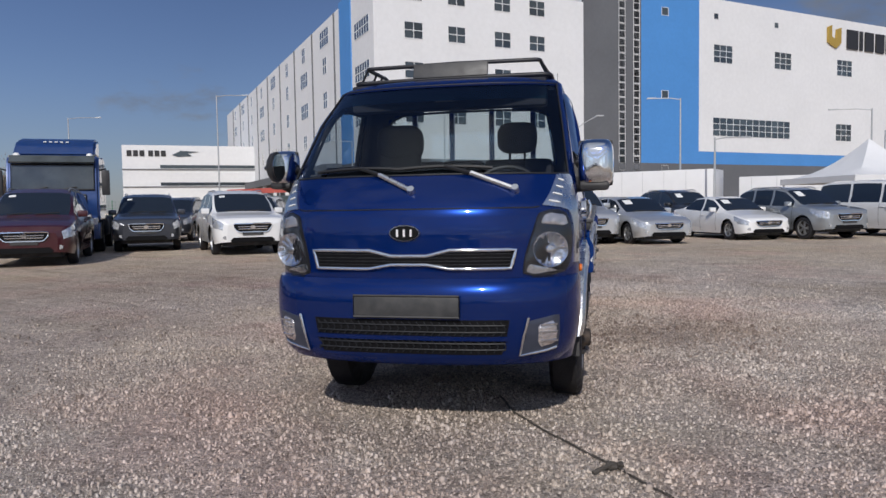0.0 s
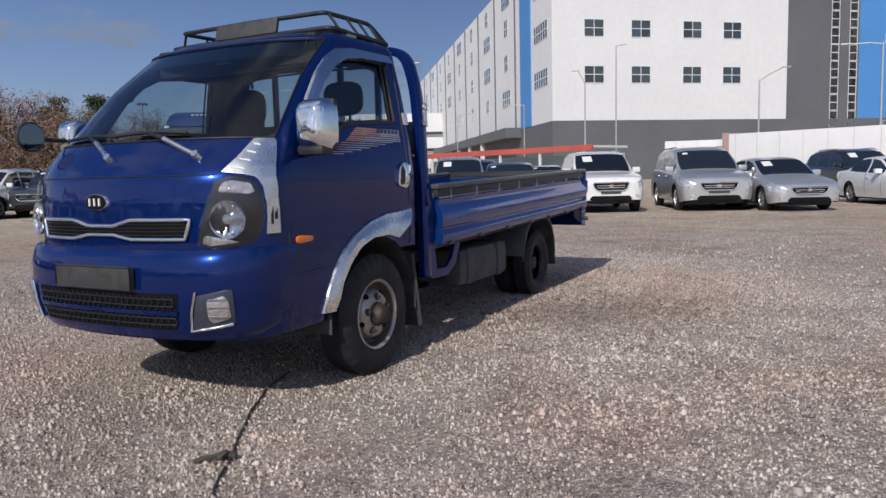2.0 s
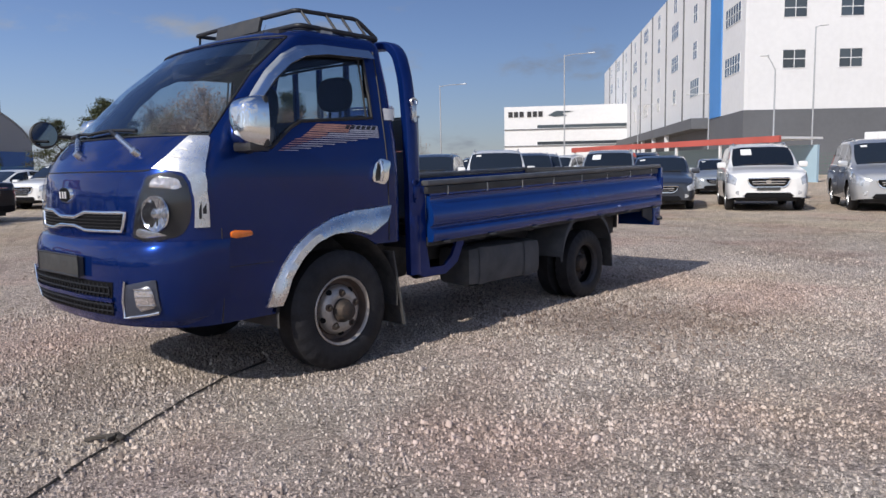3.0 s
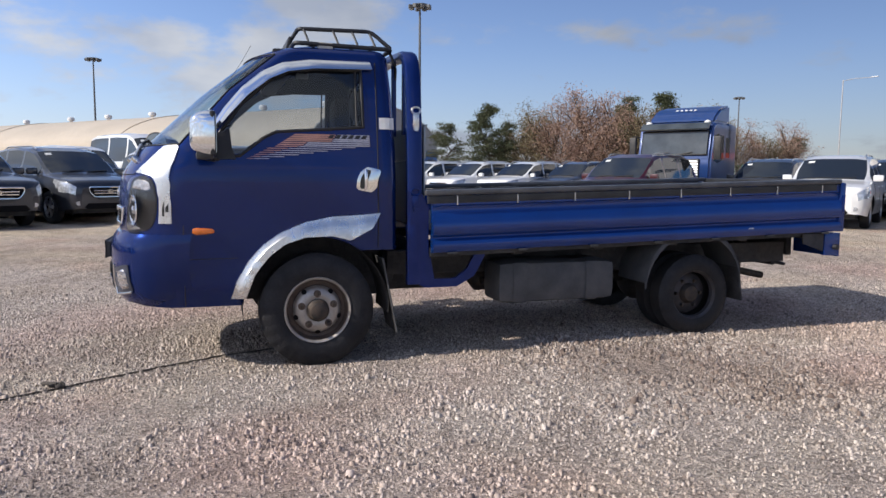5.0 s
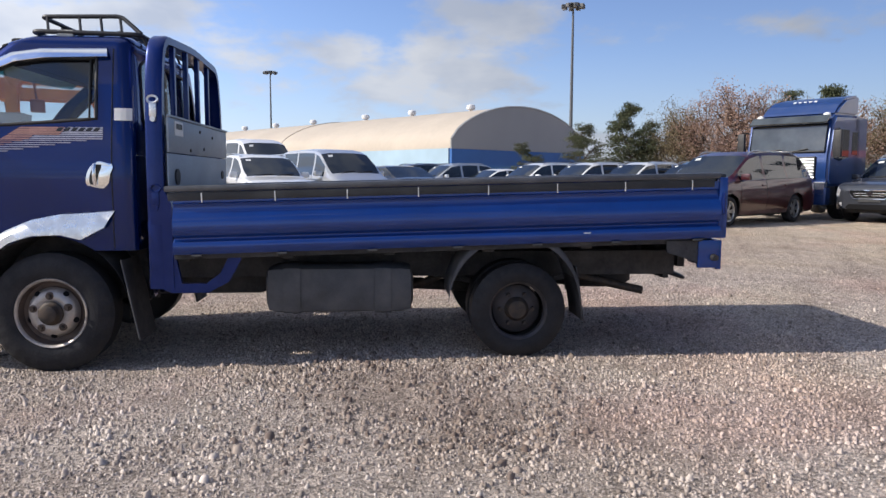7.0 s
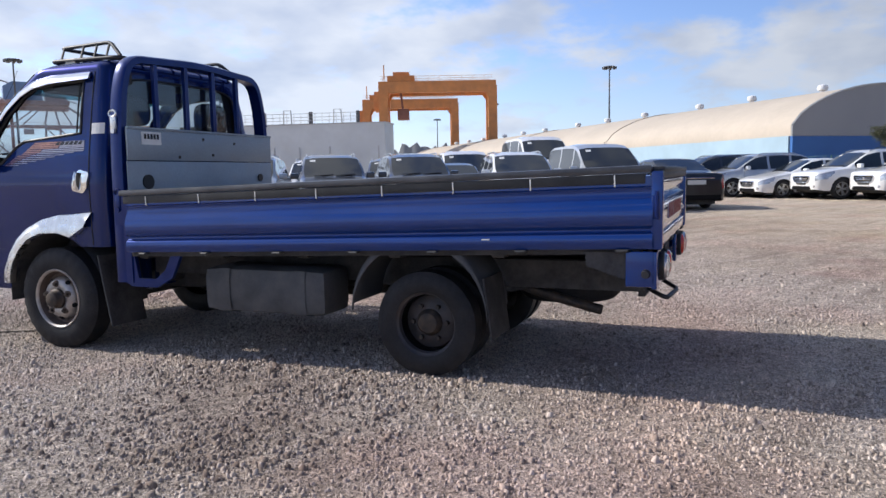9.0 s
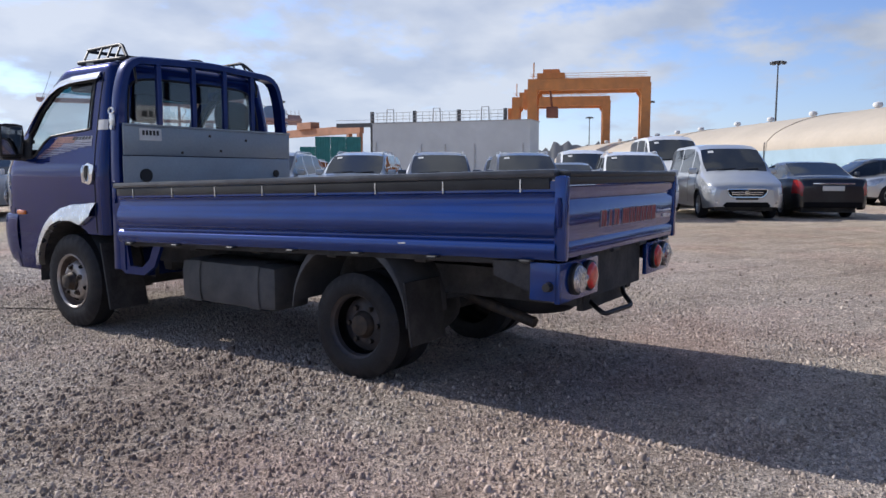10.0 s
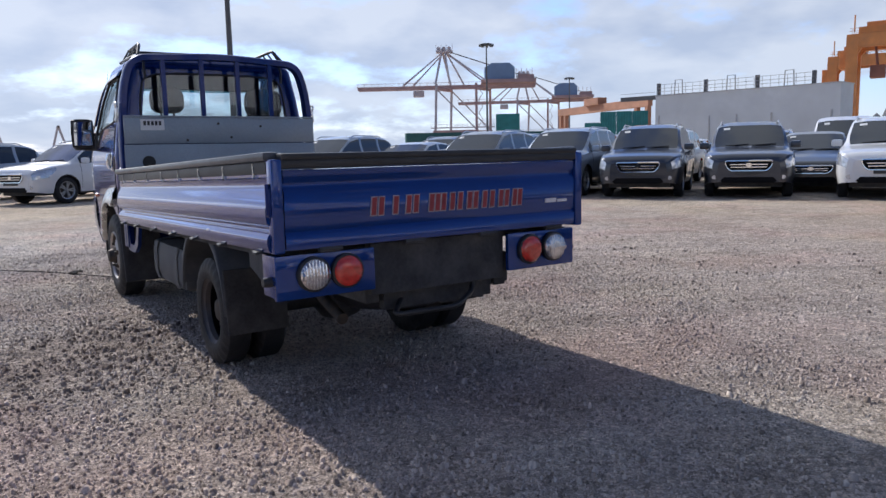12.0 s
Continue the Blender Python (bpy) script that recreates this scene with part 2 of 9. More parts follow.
M_DECAL_WHITE = mat("white_brand_outline", (0.75, 0.72, 0.72), 0.4)
M_DECAL_SIL = mat("silver_stripe", (0.36, 0.36, 0.41), 0.4, 0.2, vary=0.15, scale=30)
M_DECAL_ORANGE = mat("copper_stripe", (0.40, 0.21, 0.16), 0.4, 0.1, vary=0.2, scale=20)
M_SEAT = mat("dark_seat_cloth", (0.016, 0.016, 0.020), 0.9, vary=0.2, scale=20, bump=0.2, bscale=200)
M_DASH = mat("dashboard_plastic", (0.05, 0.05, 0.052), 0.6, vary=0.15, scale=10)
M_INNER = mat("cab_lining", (0.016, 0.017, 0.024), 0.85, vary=0.15, scale=10)
G_WIND = glass_mat("windscreen_glass", (0.84, 0.92, 0.94), 0.90)
G_SIDE = glass_mat("tinted_side_glass", (0.82, 0.87, 0.90), 0.80)
G_REAR = glass_mat("rear_window_glass", (0.90, 0.94, 0.95), 0.88)
G_STRIP = glass_mat("sun_strip_glass", (0.10, 0.45, 0.55), 0.6)
G_LAMP = glass_mat("lamp_cover_glass", (1, 1, 1), 0.92)
M_CARGLASS = mat("car_window_glass", (0.012, 0.016, 0.021), 0.03, 0.0, spec=0.9, per_object=0.4)
# lifted base and pale blotches stand for reflected sky as well as dust
M_DUSTSKYGLASS = mat("dusty_sky_pale_glass", (0.045, 0.055, 0.06), 0.08, 0.0, spec=0.8, vary=0.3, scale=1.5, dirt=((0.20, 0.21, 0.22), 0.18, 1.2))
M_BEZEL = mat("headlamp_bezel", (0.012, 0.012, 0.014), 0.35, 0.0, vary=0.25, scale=18, spec=0.25)
M_SATIN = mat("satin_grey_trim", (0.085, 0.095, 0.13), 0.30, 0.6, vary=0.1, scale=12)
M_MIRROR = mat("mirror_glass", (0.35, 0.36, 0.38), 0.03, 1.0)
M_MESHGREY = mat("grey_plastic_mesh", (0.016, 0.017, 0.020), 0.45, vary=0.2, scale=20, spec=0.2)
M_MESHBLACK = mat("black_mesh", (0.006, 0.006, 0.007), 0.65, vary=0.2, scale=20, spec=0.12)

# ---- mesh helpers ----
def part(name, bm, material, parent=None, label="", smooth=None):
    """One mesh object from a bmesh, under a thing or a part. smooth: the angle up to which edges are shaded round."""
    me = bpy.data.meshes.new(name)
    bm.normal_update()
    bm.to_mesh(me)
    bm.free()
    if material is not None:
        me.materials.append(material)
    if smooth:
        me.shade_smooth()
        me.set_sharp_from_angle(angle=radians(smooth))
    ob = new(name, me)
    ob.parent = parent
    if label:
        ob["label"] = label
    return ob


def thing(name, label, category, group="", m=None):
    ob = tagged(new(name), label, category, group)
    if m is not None:
        ob.matrix_world = m
    return ob


def box(bm, x0, y0, z0, x1, y1, z1, bevel=0.0, m=None):
    vs = [bm.verts.new((x, y, z)) for x in (x0, x1) for y in (y0, y1) for z in (z0, z1)]
    fs = [bm.faces.new([vs[i] for i in f]) for f in ((0, 1, 3, 2), (4, 6, 7, 5), (0, 4, 5, 1), (2, 3, 7, 6), (0, 2, 6, 4), (1, 5, 7, 3))]
    if bevel:
        es = list({e for f in fs for e in f.edges})
        r = bmesh.ops.bevel(bm, geom=es, offset=bevel, segments=2, affect="EDGES", profile=0.6)
        vs = list({v for f in r["faces"] for v in f.verts} | {v for v in vs if v.is_valid})
    if m is not None:
        bmesh.ops.transform(bm, matrix=m, verts=[v for v in vs if v.is_valid])
    return vs


def ring(bm, c, ax, r, n, ph=0.0):
    ax = Vector(ax).normalized()
    u = ax.orthogonal().normalized()
    v = ax.cross(u)
    return [bm.verts.new(Vector(c) + r * (math.cos(a) * u + math.sin(a) * v)) for a in (ph + 2 * math.pi * i / n for i in range(n))]


def cyl(bm, p0, p1, r0, r1=None, n=12, caps=True):
    r1 = r0 if r1 is None else r1
    ax = Vector(p1) - Vector(p0)
    a, b = ring(bm, p0, ax, r0, n), ring(bm, p1, ax, r1, n)
    for i in range(n):
        bm.faces.new((a[i], a[(i + 1) % n], b[(i + 1) % n], b[i]))
    if caps:
        bm.faces.new(a[::-1]); bm.faces.new(b)


def tube(bm, pts, r, n=8, closed=False):
    """A round bar along a line of points."""
    pts = [Vector(p) for p in pts]
    k = len(pts)
    rows = []
    ref = None
    for i in range(k):
        a = pts[(i - 1) % k] if closed or i > 0 else pts[i]
        b = pts[(i + 1) % k] if closed or i < k - 1 else pts[i]
        t = (b - a).normalized()
        if ref is None:
            ref = t.orthogonal().normalized()
        ref = (ref - t * ref.dot(t)).normalized()
        v = t.cross(ref)
        rows.append([bm.verts.new(pts[i] + r * (math.cos(q) * ref + math.sin(q) * v)) for q in (2 * math.pi * j / n for j in range(n))])
    for i in range(k if closed else k - 1):
        a, b = rows[i], rows[(i + 1) % k]
        for j in range(n):
            bm.faces.new((a[j], a[(j + 1) % n], b[(j + 1) % n], b[j]))
    if not closed:
        bm.faces.new(rows[0][::-1]); bm.faces.new(rows[-1])


def arc_pts(pts, radius, steps=5):
    """Rounds the corners of an open line of points."""
    pts = [Vector(p) for p in pts]
    out = [pts[0]]
    for a, b, c in zip(pts, pts[1:], pts[2:]):
        d0, d1 = (a - b), (c - b)
        r = min(radius, d0.length * 0.49, d1.length * 0.49)
        p0, p1 = b + d0.normalized() * r, b + d1.normalized() * r
        for i in range(steps + 1):
            t = i / steps
            out.append((1 - t) ** 2 * p0 + 2 * t * (1 - t) * b + t * t * p1)
    out.append(pts[-1])
    return out


def lathe(bm, profile, n=32, axis="x", at=(0, 0, 0)):
    """Turns (along, radius) pairs about an axis through at."""
    rows = []
    for a, r in profile:
        row = []
        for i in range(n):
            q = 2 * math.pi * i / n
            c, s = r * math.cos(q), r * math.sin(q)
            p = {"x": (a, c, s), "y": (c, a, s), "z": (c, s, a)}[axis]
            row.append(bm.verts.new(Vector(p) + Vector(at)))
        rows.append(row)
    for a, b in zip(rows, rows[1:]):
        for i in range(n):
            bm.faces.new((a[i], a[(i + 1) % n], b[(i + 1) % n], b[i]))
    return rows


def prism(bm, pts, axis, lo, hi):
    """A plate: an outline in the plane across axis, from lo to hi along it."""
    def at(p, h):
        return {"x": (h, p[0], p[1]), "y": (p[0], h, p[1]), "z": (p[0], p[1], h)}[axis]
    a = [bm.verts.new(at(p, lo)) for p in pts]
    b = [bm.verts.new(at(p, hi)) for p in pts]
    n = len(pts)
    for i in range(n):
        bm.faces.new((a[i], a[(i + 1) % n], b[(i + 1) % n], b[i]))
    bm.faces.new(a[::-1]); bm.faces.new(b)
    bmesh.ops.recalc_face_normals(bm, faces=bm.faces[:])


def quick(name, material, parent, make, label="", smooth=None):
    bm = bmesh.new()
    make(bm)
    return part(name, bm, material, parent, label, smooth)


def lerp_table(table, v):
    ks = [r[0] for r in table]
    return [float(np.interp(v, ks, [r[i] for r in table])) for i in range(1, len(table[0]))]

# ---- ground ----
GROUND_Z = -0.02

def ground_h(x, y):
    """The yard's height: a shallow dip worn under the truck's nose and low ripples, fading out to a level plain."""
    near = np.exp(-((x - 0.5) / 4.5) ** 2 - ((y - 2.5) / 5.5) ** 2)
    dip = -0.034 * np.exp(-((y - 0.9) / 1.35) ** 2 - (x / 2.4) ** 2)
    ripple = 0.005 * np.sin(2.1 * x + 1.3 * np.sin(1.7 * y)) * np.sin(1.9 * y + 1.1 * np.sin(1.3 * x))
    u, v = (x - 1.45) * 0.7 + (y - 3.2) * 0.72, (y - 3.2) * 0.7 - (x - 1.45) * 0.72
    churn = 0.014 * np.exp(-(u / 0.75) ** 2 - (v / 0.42) ** 2) * np.sin(13 * u + 3 * np.sin(9 * v)) * np.cos(11 * v + 2 * np.sin(7 * u))
    return GROUND_Z + dip + near * ripple + churn


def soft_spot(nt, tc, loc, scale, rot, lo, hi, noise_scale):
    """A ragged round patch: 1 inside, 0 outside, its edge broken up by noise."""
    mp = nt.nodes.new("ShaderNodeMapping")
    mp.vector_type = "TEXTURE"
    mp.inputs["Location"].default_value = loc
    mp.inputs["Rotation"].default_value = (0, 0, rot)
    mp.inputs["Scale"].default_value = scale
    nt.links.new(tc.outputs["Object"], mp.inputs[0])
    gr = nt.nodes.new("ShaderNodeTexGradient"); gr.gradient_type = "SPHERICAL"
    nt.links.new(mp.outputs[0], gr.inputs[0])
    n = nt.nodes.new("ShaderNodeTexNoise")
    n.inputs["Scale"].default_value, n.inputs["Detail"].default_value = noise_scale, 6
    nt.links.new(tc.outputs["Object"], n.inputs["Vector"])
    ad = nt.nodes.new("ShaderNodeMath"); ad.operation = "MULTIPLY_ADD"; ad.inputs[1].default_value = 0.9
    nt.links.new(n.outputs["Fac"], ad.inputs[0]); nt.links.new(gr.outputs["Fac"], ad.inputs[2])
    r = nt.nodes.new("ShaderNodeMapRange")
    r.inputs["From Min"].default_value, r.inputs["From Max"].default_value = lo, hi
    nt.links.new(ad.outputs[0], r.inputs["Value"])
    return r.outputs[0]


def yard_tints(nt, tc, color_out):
    """Broad colour differences over the yard: browner behind the truck, a dark churned patch beside it, pinkish and
    buff drifts, darker and browner far out.
    """
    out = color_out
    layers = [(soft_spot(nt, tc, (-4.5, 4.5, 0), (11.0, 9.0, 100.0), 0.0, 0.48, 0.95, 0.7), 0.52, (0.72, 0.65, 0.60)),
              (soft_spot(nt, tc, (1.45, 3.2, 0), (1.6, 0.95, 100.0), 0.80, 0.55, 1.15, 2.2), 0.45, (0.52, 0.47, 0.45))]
    for sc, lo, hi, amount, tint in ((0.55, 0.50, 0.66, 0.75, (1.02, 0.90, 0.90)), (0.41, 0.52, 0.66, 0.7, (1.06, 1.05, 0.96)), (1.3, 0.52, 0.68, 0.75, (0.78, 0.76, 0.76)), (0.33, 0.50, 0.60, 0.5, (0.86, 0.83, 0.79))):
        n = nt.nodes.new("ShaderNodeTexNoise")
        n.inputs["Scale"].default_value, n.inputs["Detail"].default_value = sc, 5
        mp = nt.nodes.new("ShaderNodeMapping"); mp.inputs["Location"].default_value = (sc * 31, 7 - sc * 17, 0)
        nt.links.new(tc.outputs["Object"], mp.inputs[0])
        nt.links.new(mp.outputs[0], n.inputs["Vector"])
        r = nt.nodes.new("ShaderNodeMapRange")
        r.inputs["From Min"].default_value, r.inputs["From Max"].default_value = lo, hi
        nt.links.new(n.outputs["Fac"], r.inputs["Value"])
        layers.append((r.outputs[0], amount, tint))
    # from 5 to 12 m off the truck the colour turns slightly darker and browner
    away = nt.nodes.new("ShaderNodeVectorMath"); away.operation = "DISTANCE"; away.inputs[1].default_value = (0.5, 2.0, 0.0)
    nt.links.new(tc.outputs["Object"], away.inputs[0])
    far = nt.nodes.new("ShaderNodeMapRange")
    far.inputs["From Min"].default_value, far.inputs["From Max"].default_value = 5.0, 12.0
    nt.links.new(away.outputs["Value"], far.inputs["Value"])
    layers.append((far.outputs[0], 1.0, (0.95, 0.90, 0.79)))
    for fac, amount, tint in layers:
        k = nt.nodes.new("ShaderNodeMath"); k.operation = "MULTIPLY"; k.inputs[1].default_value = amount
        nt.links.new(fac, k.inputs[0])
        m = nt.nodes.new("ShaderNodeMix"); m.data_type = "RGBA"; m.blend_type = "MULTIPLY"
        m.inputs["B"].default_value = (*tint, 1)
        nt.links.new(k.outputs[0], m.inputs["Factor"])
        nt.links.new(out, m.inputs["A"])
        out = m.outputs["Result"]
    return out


def ground_material():
    m = bpy.data.materials.new("pale_gravel")
    m.use_nodes = True
    nt = m.node_tree
    b = nt.nodes["Principled BSDF"]
    tc = nt.nodes.new("ShaderNodeTexCoord")
    def noise_node(sc, det, rough=0.55):
        n = nt.nodes.new("ShaderNodeTexNoise")
        n.inputs["Scale"].default_value, n.inputs["Detail"].default_value, n.inputs["Roughness"].default_value = sc, det, rough
        nt.links.new(tc.outputs["Object"], n.inputs["Vector"])
        return n
    def ranged(src, f0, f1, t0, t1):
        r = nt.nodes.new("ShaderNodeMapRange")
        r.inputs["From Min"].default_value, r.inputs["From Max"].default_value = f0, f1
        r.inputs["To Min"].default_value, r.inputs["To Max"].default_value = t0, t1
        nt.links.new(src, r.inputs["Value"])
        return r.outputs[0]
    def times(a, c):
        x = nt.nodes.new("ShaderNodeMath"); x.operation = "MULTIPLY"
        nt.links.new(a, x.inputs[0]); nt.links.new(c, x.inputs[1])
        return x.outputs[0]
    big = noise_node(0.22, 5)
    mid = noise_node(1.6, 6, 0.6)
    grit = noise_node(9.0, 9, 0.78)
    rp = nt.nodes.new("ShaderNodeValToRGB")
    rp.color_ramp.elements[0].position, rp.color_ramp.elements[1].position = 0.32, 0.70
    rp.color_ramp.elements[0].color = (0.475, 0.408, 0.358, 1)
    rp.color_ramp.elements[1].color = (0.715, 0.645, 0.588, 1)
    e = rp.color_ramp.elements.new(0.5); e.color = (0.615, 0.543, 0.484, 1)
    ad = nt.nodes.new("ShaderNodeMath"); ad.operation = "MULTIPLY_ADD"; ad.inputs[1].default_value = 0.55
    nt.links.new(mid.outputs["Fac"], ad.inputs[0])
    sc = nt.nodes.new("ShaderNodeMath"); sc.operation = "MULTIPLY"; sc.inputs[1].default_value = 0.45
    nt.links.new(big.outputs["Fac"], sc.inputs[0])
    nt.links.new(sc.outputs[0], ad.inputs[2])
    nt.links.new(ad.outputs[0], rp.inputs[0])
    # wheel tracks: long streaks of finer, browner earth that cross behind the truck
    mp = nt.nodes.new("ShaderNodeMapping")
    mp.vector_type = "TEXTURE"
    mp.inputs["Rotation"].default_value = (0, 0, -0.42)
    mp.inputs["Scale"].default_value = (5.0, 0.36, 1.0)
    nt.links.new(tc.outputs["Object"], mp.inputs[0])
    st = nt.nodes.new("ShaderNodeTexNoise")
    st.inputs["Scale"].default_value, st.inputs["Detail"].default_value, st.inputs["Roughness"].default_value = 1.0, 7, 0.62
    nt.links.new(mp.outputs[0], st.inputs["Vector"])
    em = nt.nodes.new("ShaderNodeMix"); em.data_type = "RGBA"
    em.inputs["B"].default_value = (0.27, 0.215, 0.18, 1)
    nt.links.new(ranged(st.outputs["Fac"], 0.50, 0.70, 0.0, 0.42), em.inputs["Factor"])
    nt.links.new(rp.outputs["Color"], em.inputs["A"])
    # pebbles: cells of several sizes, each with its own shade; the largest only here and there
    shade, hgt = ranged(grit.outputs["Fac"], 0.32, 0.68, 0.74, 1.26), None
    for scale, amt in ((34.0, 0.20), (75.0, 0.30), (150.0, 0.32)):
        v = nt.nodes.new("ShaderNodeTexVoronoi")
        v.inputs["Scale"].default_value = scale
        wob = nt.nodes.new("ShaderNodeVectorMath"); wob.operation = "MULTIPLY_ADD"
        wob.inputs[1].default_value = (0.6 / scale,) * 3
        nt.links.new(grit.outputs["Color"], wob.inputs[0])
        nt.links.new(tc.outputs["Object"], wob.inputs[2])
        nt.links.new(wob.outputs[0], v.inputs["Vector"])
        bw = nt.nodes.new("ShaderNodeSeparateColor")
        nt.links.new(v.outputs["Color"], bw.inputs[0])
        shade = times(shade, ranged(bw.outputs[0], 0, 1, 1 - amt, 1 + amt))
        pick = ranged(bw.outputs[1], 0.35, 0.9, 0.15, 1.0)
        dome = times(ranged(v.outputs["Distance"], 0.0, 0.7, 1.0, 0.0), pick)
        ds = nt.nodes.new("ShaderNodeMath"); ds.operation = "MULTIPLY"; ds.inputs[1].default_value = 26.0 / scale
        nt.links.new(dome, ds.inputs[0])
        if hgt is None:
            hgt = ds.outputs[0]
        else:
            y = nt.nodes.new("ShaderNodeMath"); y.operation = "ADD"
            nt.links.new(hgt, y.inputs[0]); nt.links.new(ds.outputs[0], y.inputs[1])
            hgt = y.outputs[0]
    # scattered pale or dark single stones, seen from far off
    far = nt.nodes.new("ShaderNodeTexVoronoi"); far.inputs["Scale"].default_value = 7.0
    nt.links.new(tc.outputs["Object"], far.inputs["Vector"])
    fs = nt.nodes.new("ShaderNodeSeparateColor")
    nt.links.new(far.outputs["Color"], fs.inputs[0])
    spot = ranged(far.outputs["Distance"], 0.10, 0.22, 1.0, 0.0)
    tone = ranged(fs.outputs[0], 0, 1, -0.30, 0.06)
    sp_ = nt.nodes.new("ShaderNodeMath"); sp_.operation = "MULTIPLY_ADD"; sp_.inputs[2].default_value = 1.0
    nt.links.new(spot, sp_.inputs[0]); nt.links.new(tone, sp_.inputs[1])
    shade = times(shade, sp_.outputs[0])
    sv = nt.nodes.new("ShaderNodeVectorMath"); sv.operation = "SCALE"
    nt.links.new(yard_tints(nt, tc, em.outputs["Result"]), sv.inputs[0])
    nt.links.new(shade, sv.inputs["Scale"])
    nt.links.new(sv.outputs[0], b.inputs["Base Color"])
    b.inputs["Roughness"].default_value = 0.95
    b.inputs["Specular IOR Level"].default_value = 0.2
    bp = nt.nodes.new("ShaderNodeBump")
    bp.inputs["Strength"].default_value, bp.inputs["Distance"].default_value = 0.9, 0.016
    nt.links.new(hgt, bp.inputs["Height"])
    bp2 = nt.nodes.new("ShaderNodeBump")
    bp2.inputs["Strength"].default_value, bp2.inputs["Distance"].default_value = 0.9, 0.075
    nt.links.new(grit.outputs["Fac"], bp2.inputs["Height"])
    bp3 = nt.nodes.new("ShaderNodeBump")
    bp3.inputs["Strength"].default_value, bp3.inputs["Distance"].default_value = 0.8, 0.06
    ruts = nt.nodes.new("ShaderNodeMath"); ruts.operation = "MULTIPLY_ADD"; ruts.inputs[1].default_value = 0.6
    nt.links.new(st.outputs["Fac"], ruts.inputs[0]); nt.links.new(mid.outputs["Fac"], ruts.inputs[2])
    nt.links.new(ruts.outputs[0], bp3.inputs["Height"])
    nt.links.new(bp3.outputs[0], bp2.inputs["Normal"])
    nt.links.new(bp2.outputs[0], bp.inputs["Normal"])
    nt.links.new(bp.outputs[0], b.inputs["Normal"])
    return m


M_GROUND = ground_material()


def ground_sheet(name, material):
    far = [8, 11, 15, 30, 60, 150, 600, 2500]
    xs = np.array([-q for q in far[::-1]] + list(np.arange(-5.0, 6.01, 0.1)) + far)
    ys = np.array([-q for q in far[::-1]] + list(np.arange(-5.0, 8.91, 0.1)) + [11, 15, 30, 60, 150, 600, 2500])
    gx, gy = np.meshgrid(xs, ys)
    v = np.stack([gx, gy, ground_h(gx, gy)], -1).reshape(-1, 3)
    n = len(xs)
    f = [(j * n + i, j * n + i + 1, (j + 1) * n + i + 1, (j + 1) * n + i) for j in range(len(ys) - 1) for i in range(n - 1)]
    me = bpy.data.meshes.new(name)
    me.from_pydata(v.tolist(), [], f)
    me.shade_smooth()
    me.materials.append(material)
    return new(name, me)


ground = tagged(ground_sheet("ground", M_GROUND), "dusty pale grey gravel yard", "ground", kind="structure")


def stone_field(count, size, centre, reach, seed, name, material, label, edge=0.35, most=2.8, flat=0.95):
    """Loose broken stones: low, tilted chips with flat tops, strewn over an oval of the yard, in denser and thinner drifts."""
    rng = np.random.default_rng(seed)
    r, a = np.sqrt(rng.uniform(0, 1, count)) * (1 + np.abs(rng.normal(0, edge, count)) * rng.uniform(0, 1, count)), rng.uniform(0, 2 * math.pi, count)
    px, py = centre[0] + reach[0] * r * np.cos(a), centre[1] + reach[1] * r * np.sin(a)
    drift = np.sin(2.9 * px + 1.7 * np.sin(2.1 * py)) * np.sin(2.4 * py + 1.5 * np.sin(1.7 * px)) + 0.6 * np.sin(6.1 * px + 2 * np.sin(5.3 * py)) * np.sin(5.7 * py)
    s = size * np.minimum(rng.lognormal(0, 0.5, count), most) * (0.92 + 0.22 * drift)
    q = np.array([0.25, 0.75, 1.25, 1.75]) * math.pi
    q = q[None] + rng.uniform(-0.4, 0.4, (count, 4)) + rng.uniform(0, 6.28, (count, 1))
    low = np.stack([np.cos(q), np.sin(q), np.full_like(q, -0.5)], -1) * (1 + rng.uniform(-0.25, 0.25, (count, 4, 1)))
    q2 = q + rng.uniform(-0.3, 0.3, (count, 4))
    rt = rng.uniform(0.25, 0.95, (count, 4))
    top = np.stack([np.cos(q2) * rt, np.sin(q2) * rt, rng.uniform(0.4, 1.0, (count, 1)) + rng.uniform(-0.40, 0.40, (count, 4))], -1)
    v = np.concatenate([low, top], 1)
    t = rng.uniform(0, 2 * math.pi, count)
    c, sn = np.cos(t)[:, None], np.sin(t)[:, None]
    v[..., 0] *= rng.uniform(0.65, 1.0, (count, 1))
    v = np.stack([v[..., 0] * c - v[..., 1] * sn, v[..., 0] * sn + v[..., 1] * c, v[..., 2] * flat], -1) * s[:, None, None]
    v += np.stack([px, py, ground_h(px, py) + s * 0.16], -1)[:, None, :]
    tri = np.array([(4, 5, 6), (4, 6, 7)] + [f for i in range(4) for f in ((i, (i + 1) % 4, 4 + (i + 1) % 4), (i, 4 + (i + 1) % 4, 4 + i))])
    f = (tri[None] + 8 * np.arange(count)[:, None, None]).reshape(-1, 3)
    me = bpy.data.meshes.new(name)
    me.vertices.add(count * 8)
    me.vertices.foreach_set("co", v.reshape(-1))
    me.loops.add(len(f) * 3)
    me.loops.foreach_set("vertex_index", f.reshape(-1))
    me.polygons.add(len(f))
    me.polygons.foreach_set("loop_start", np.arange(0, len(f) * 3, 3))
    me.update(calc_edges=True)
    me.materials.append(material)
    return tagged(new(name, me), label, "gravel", kind="stuff")


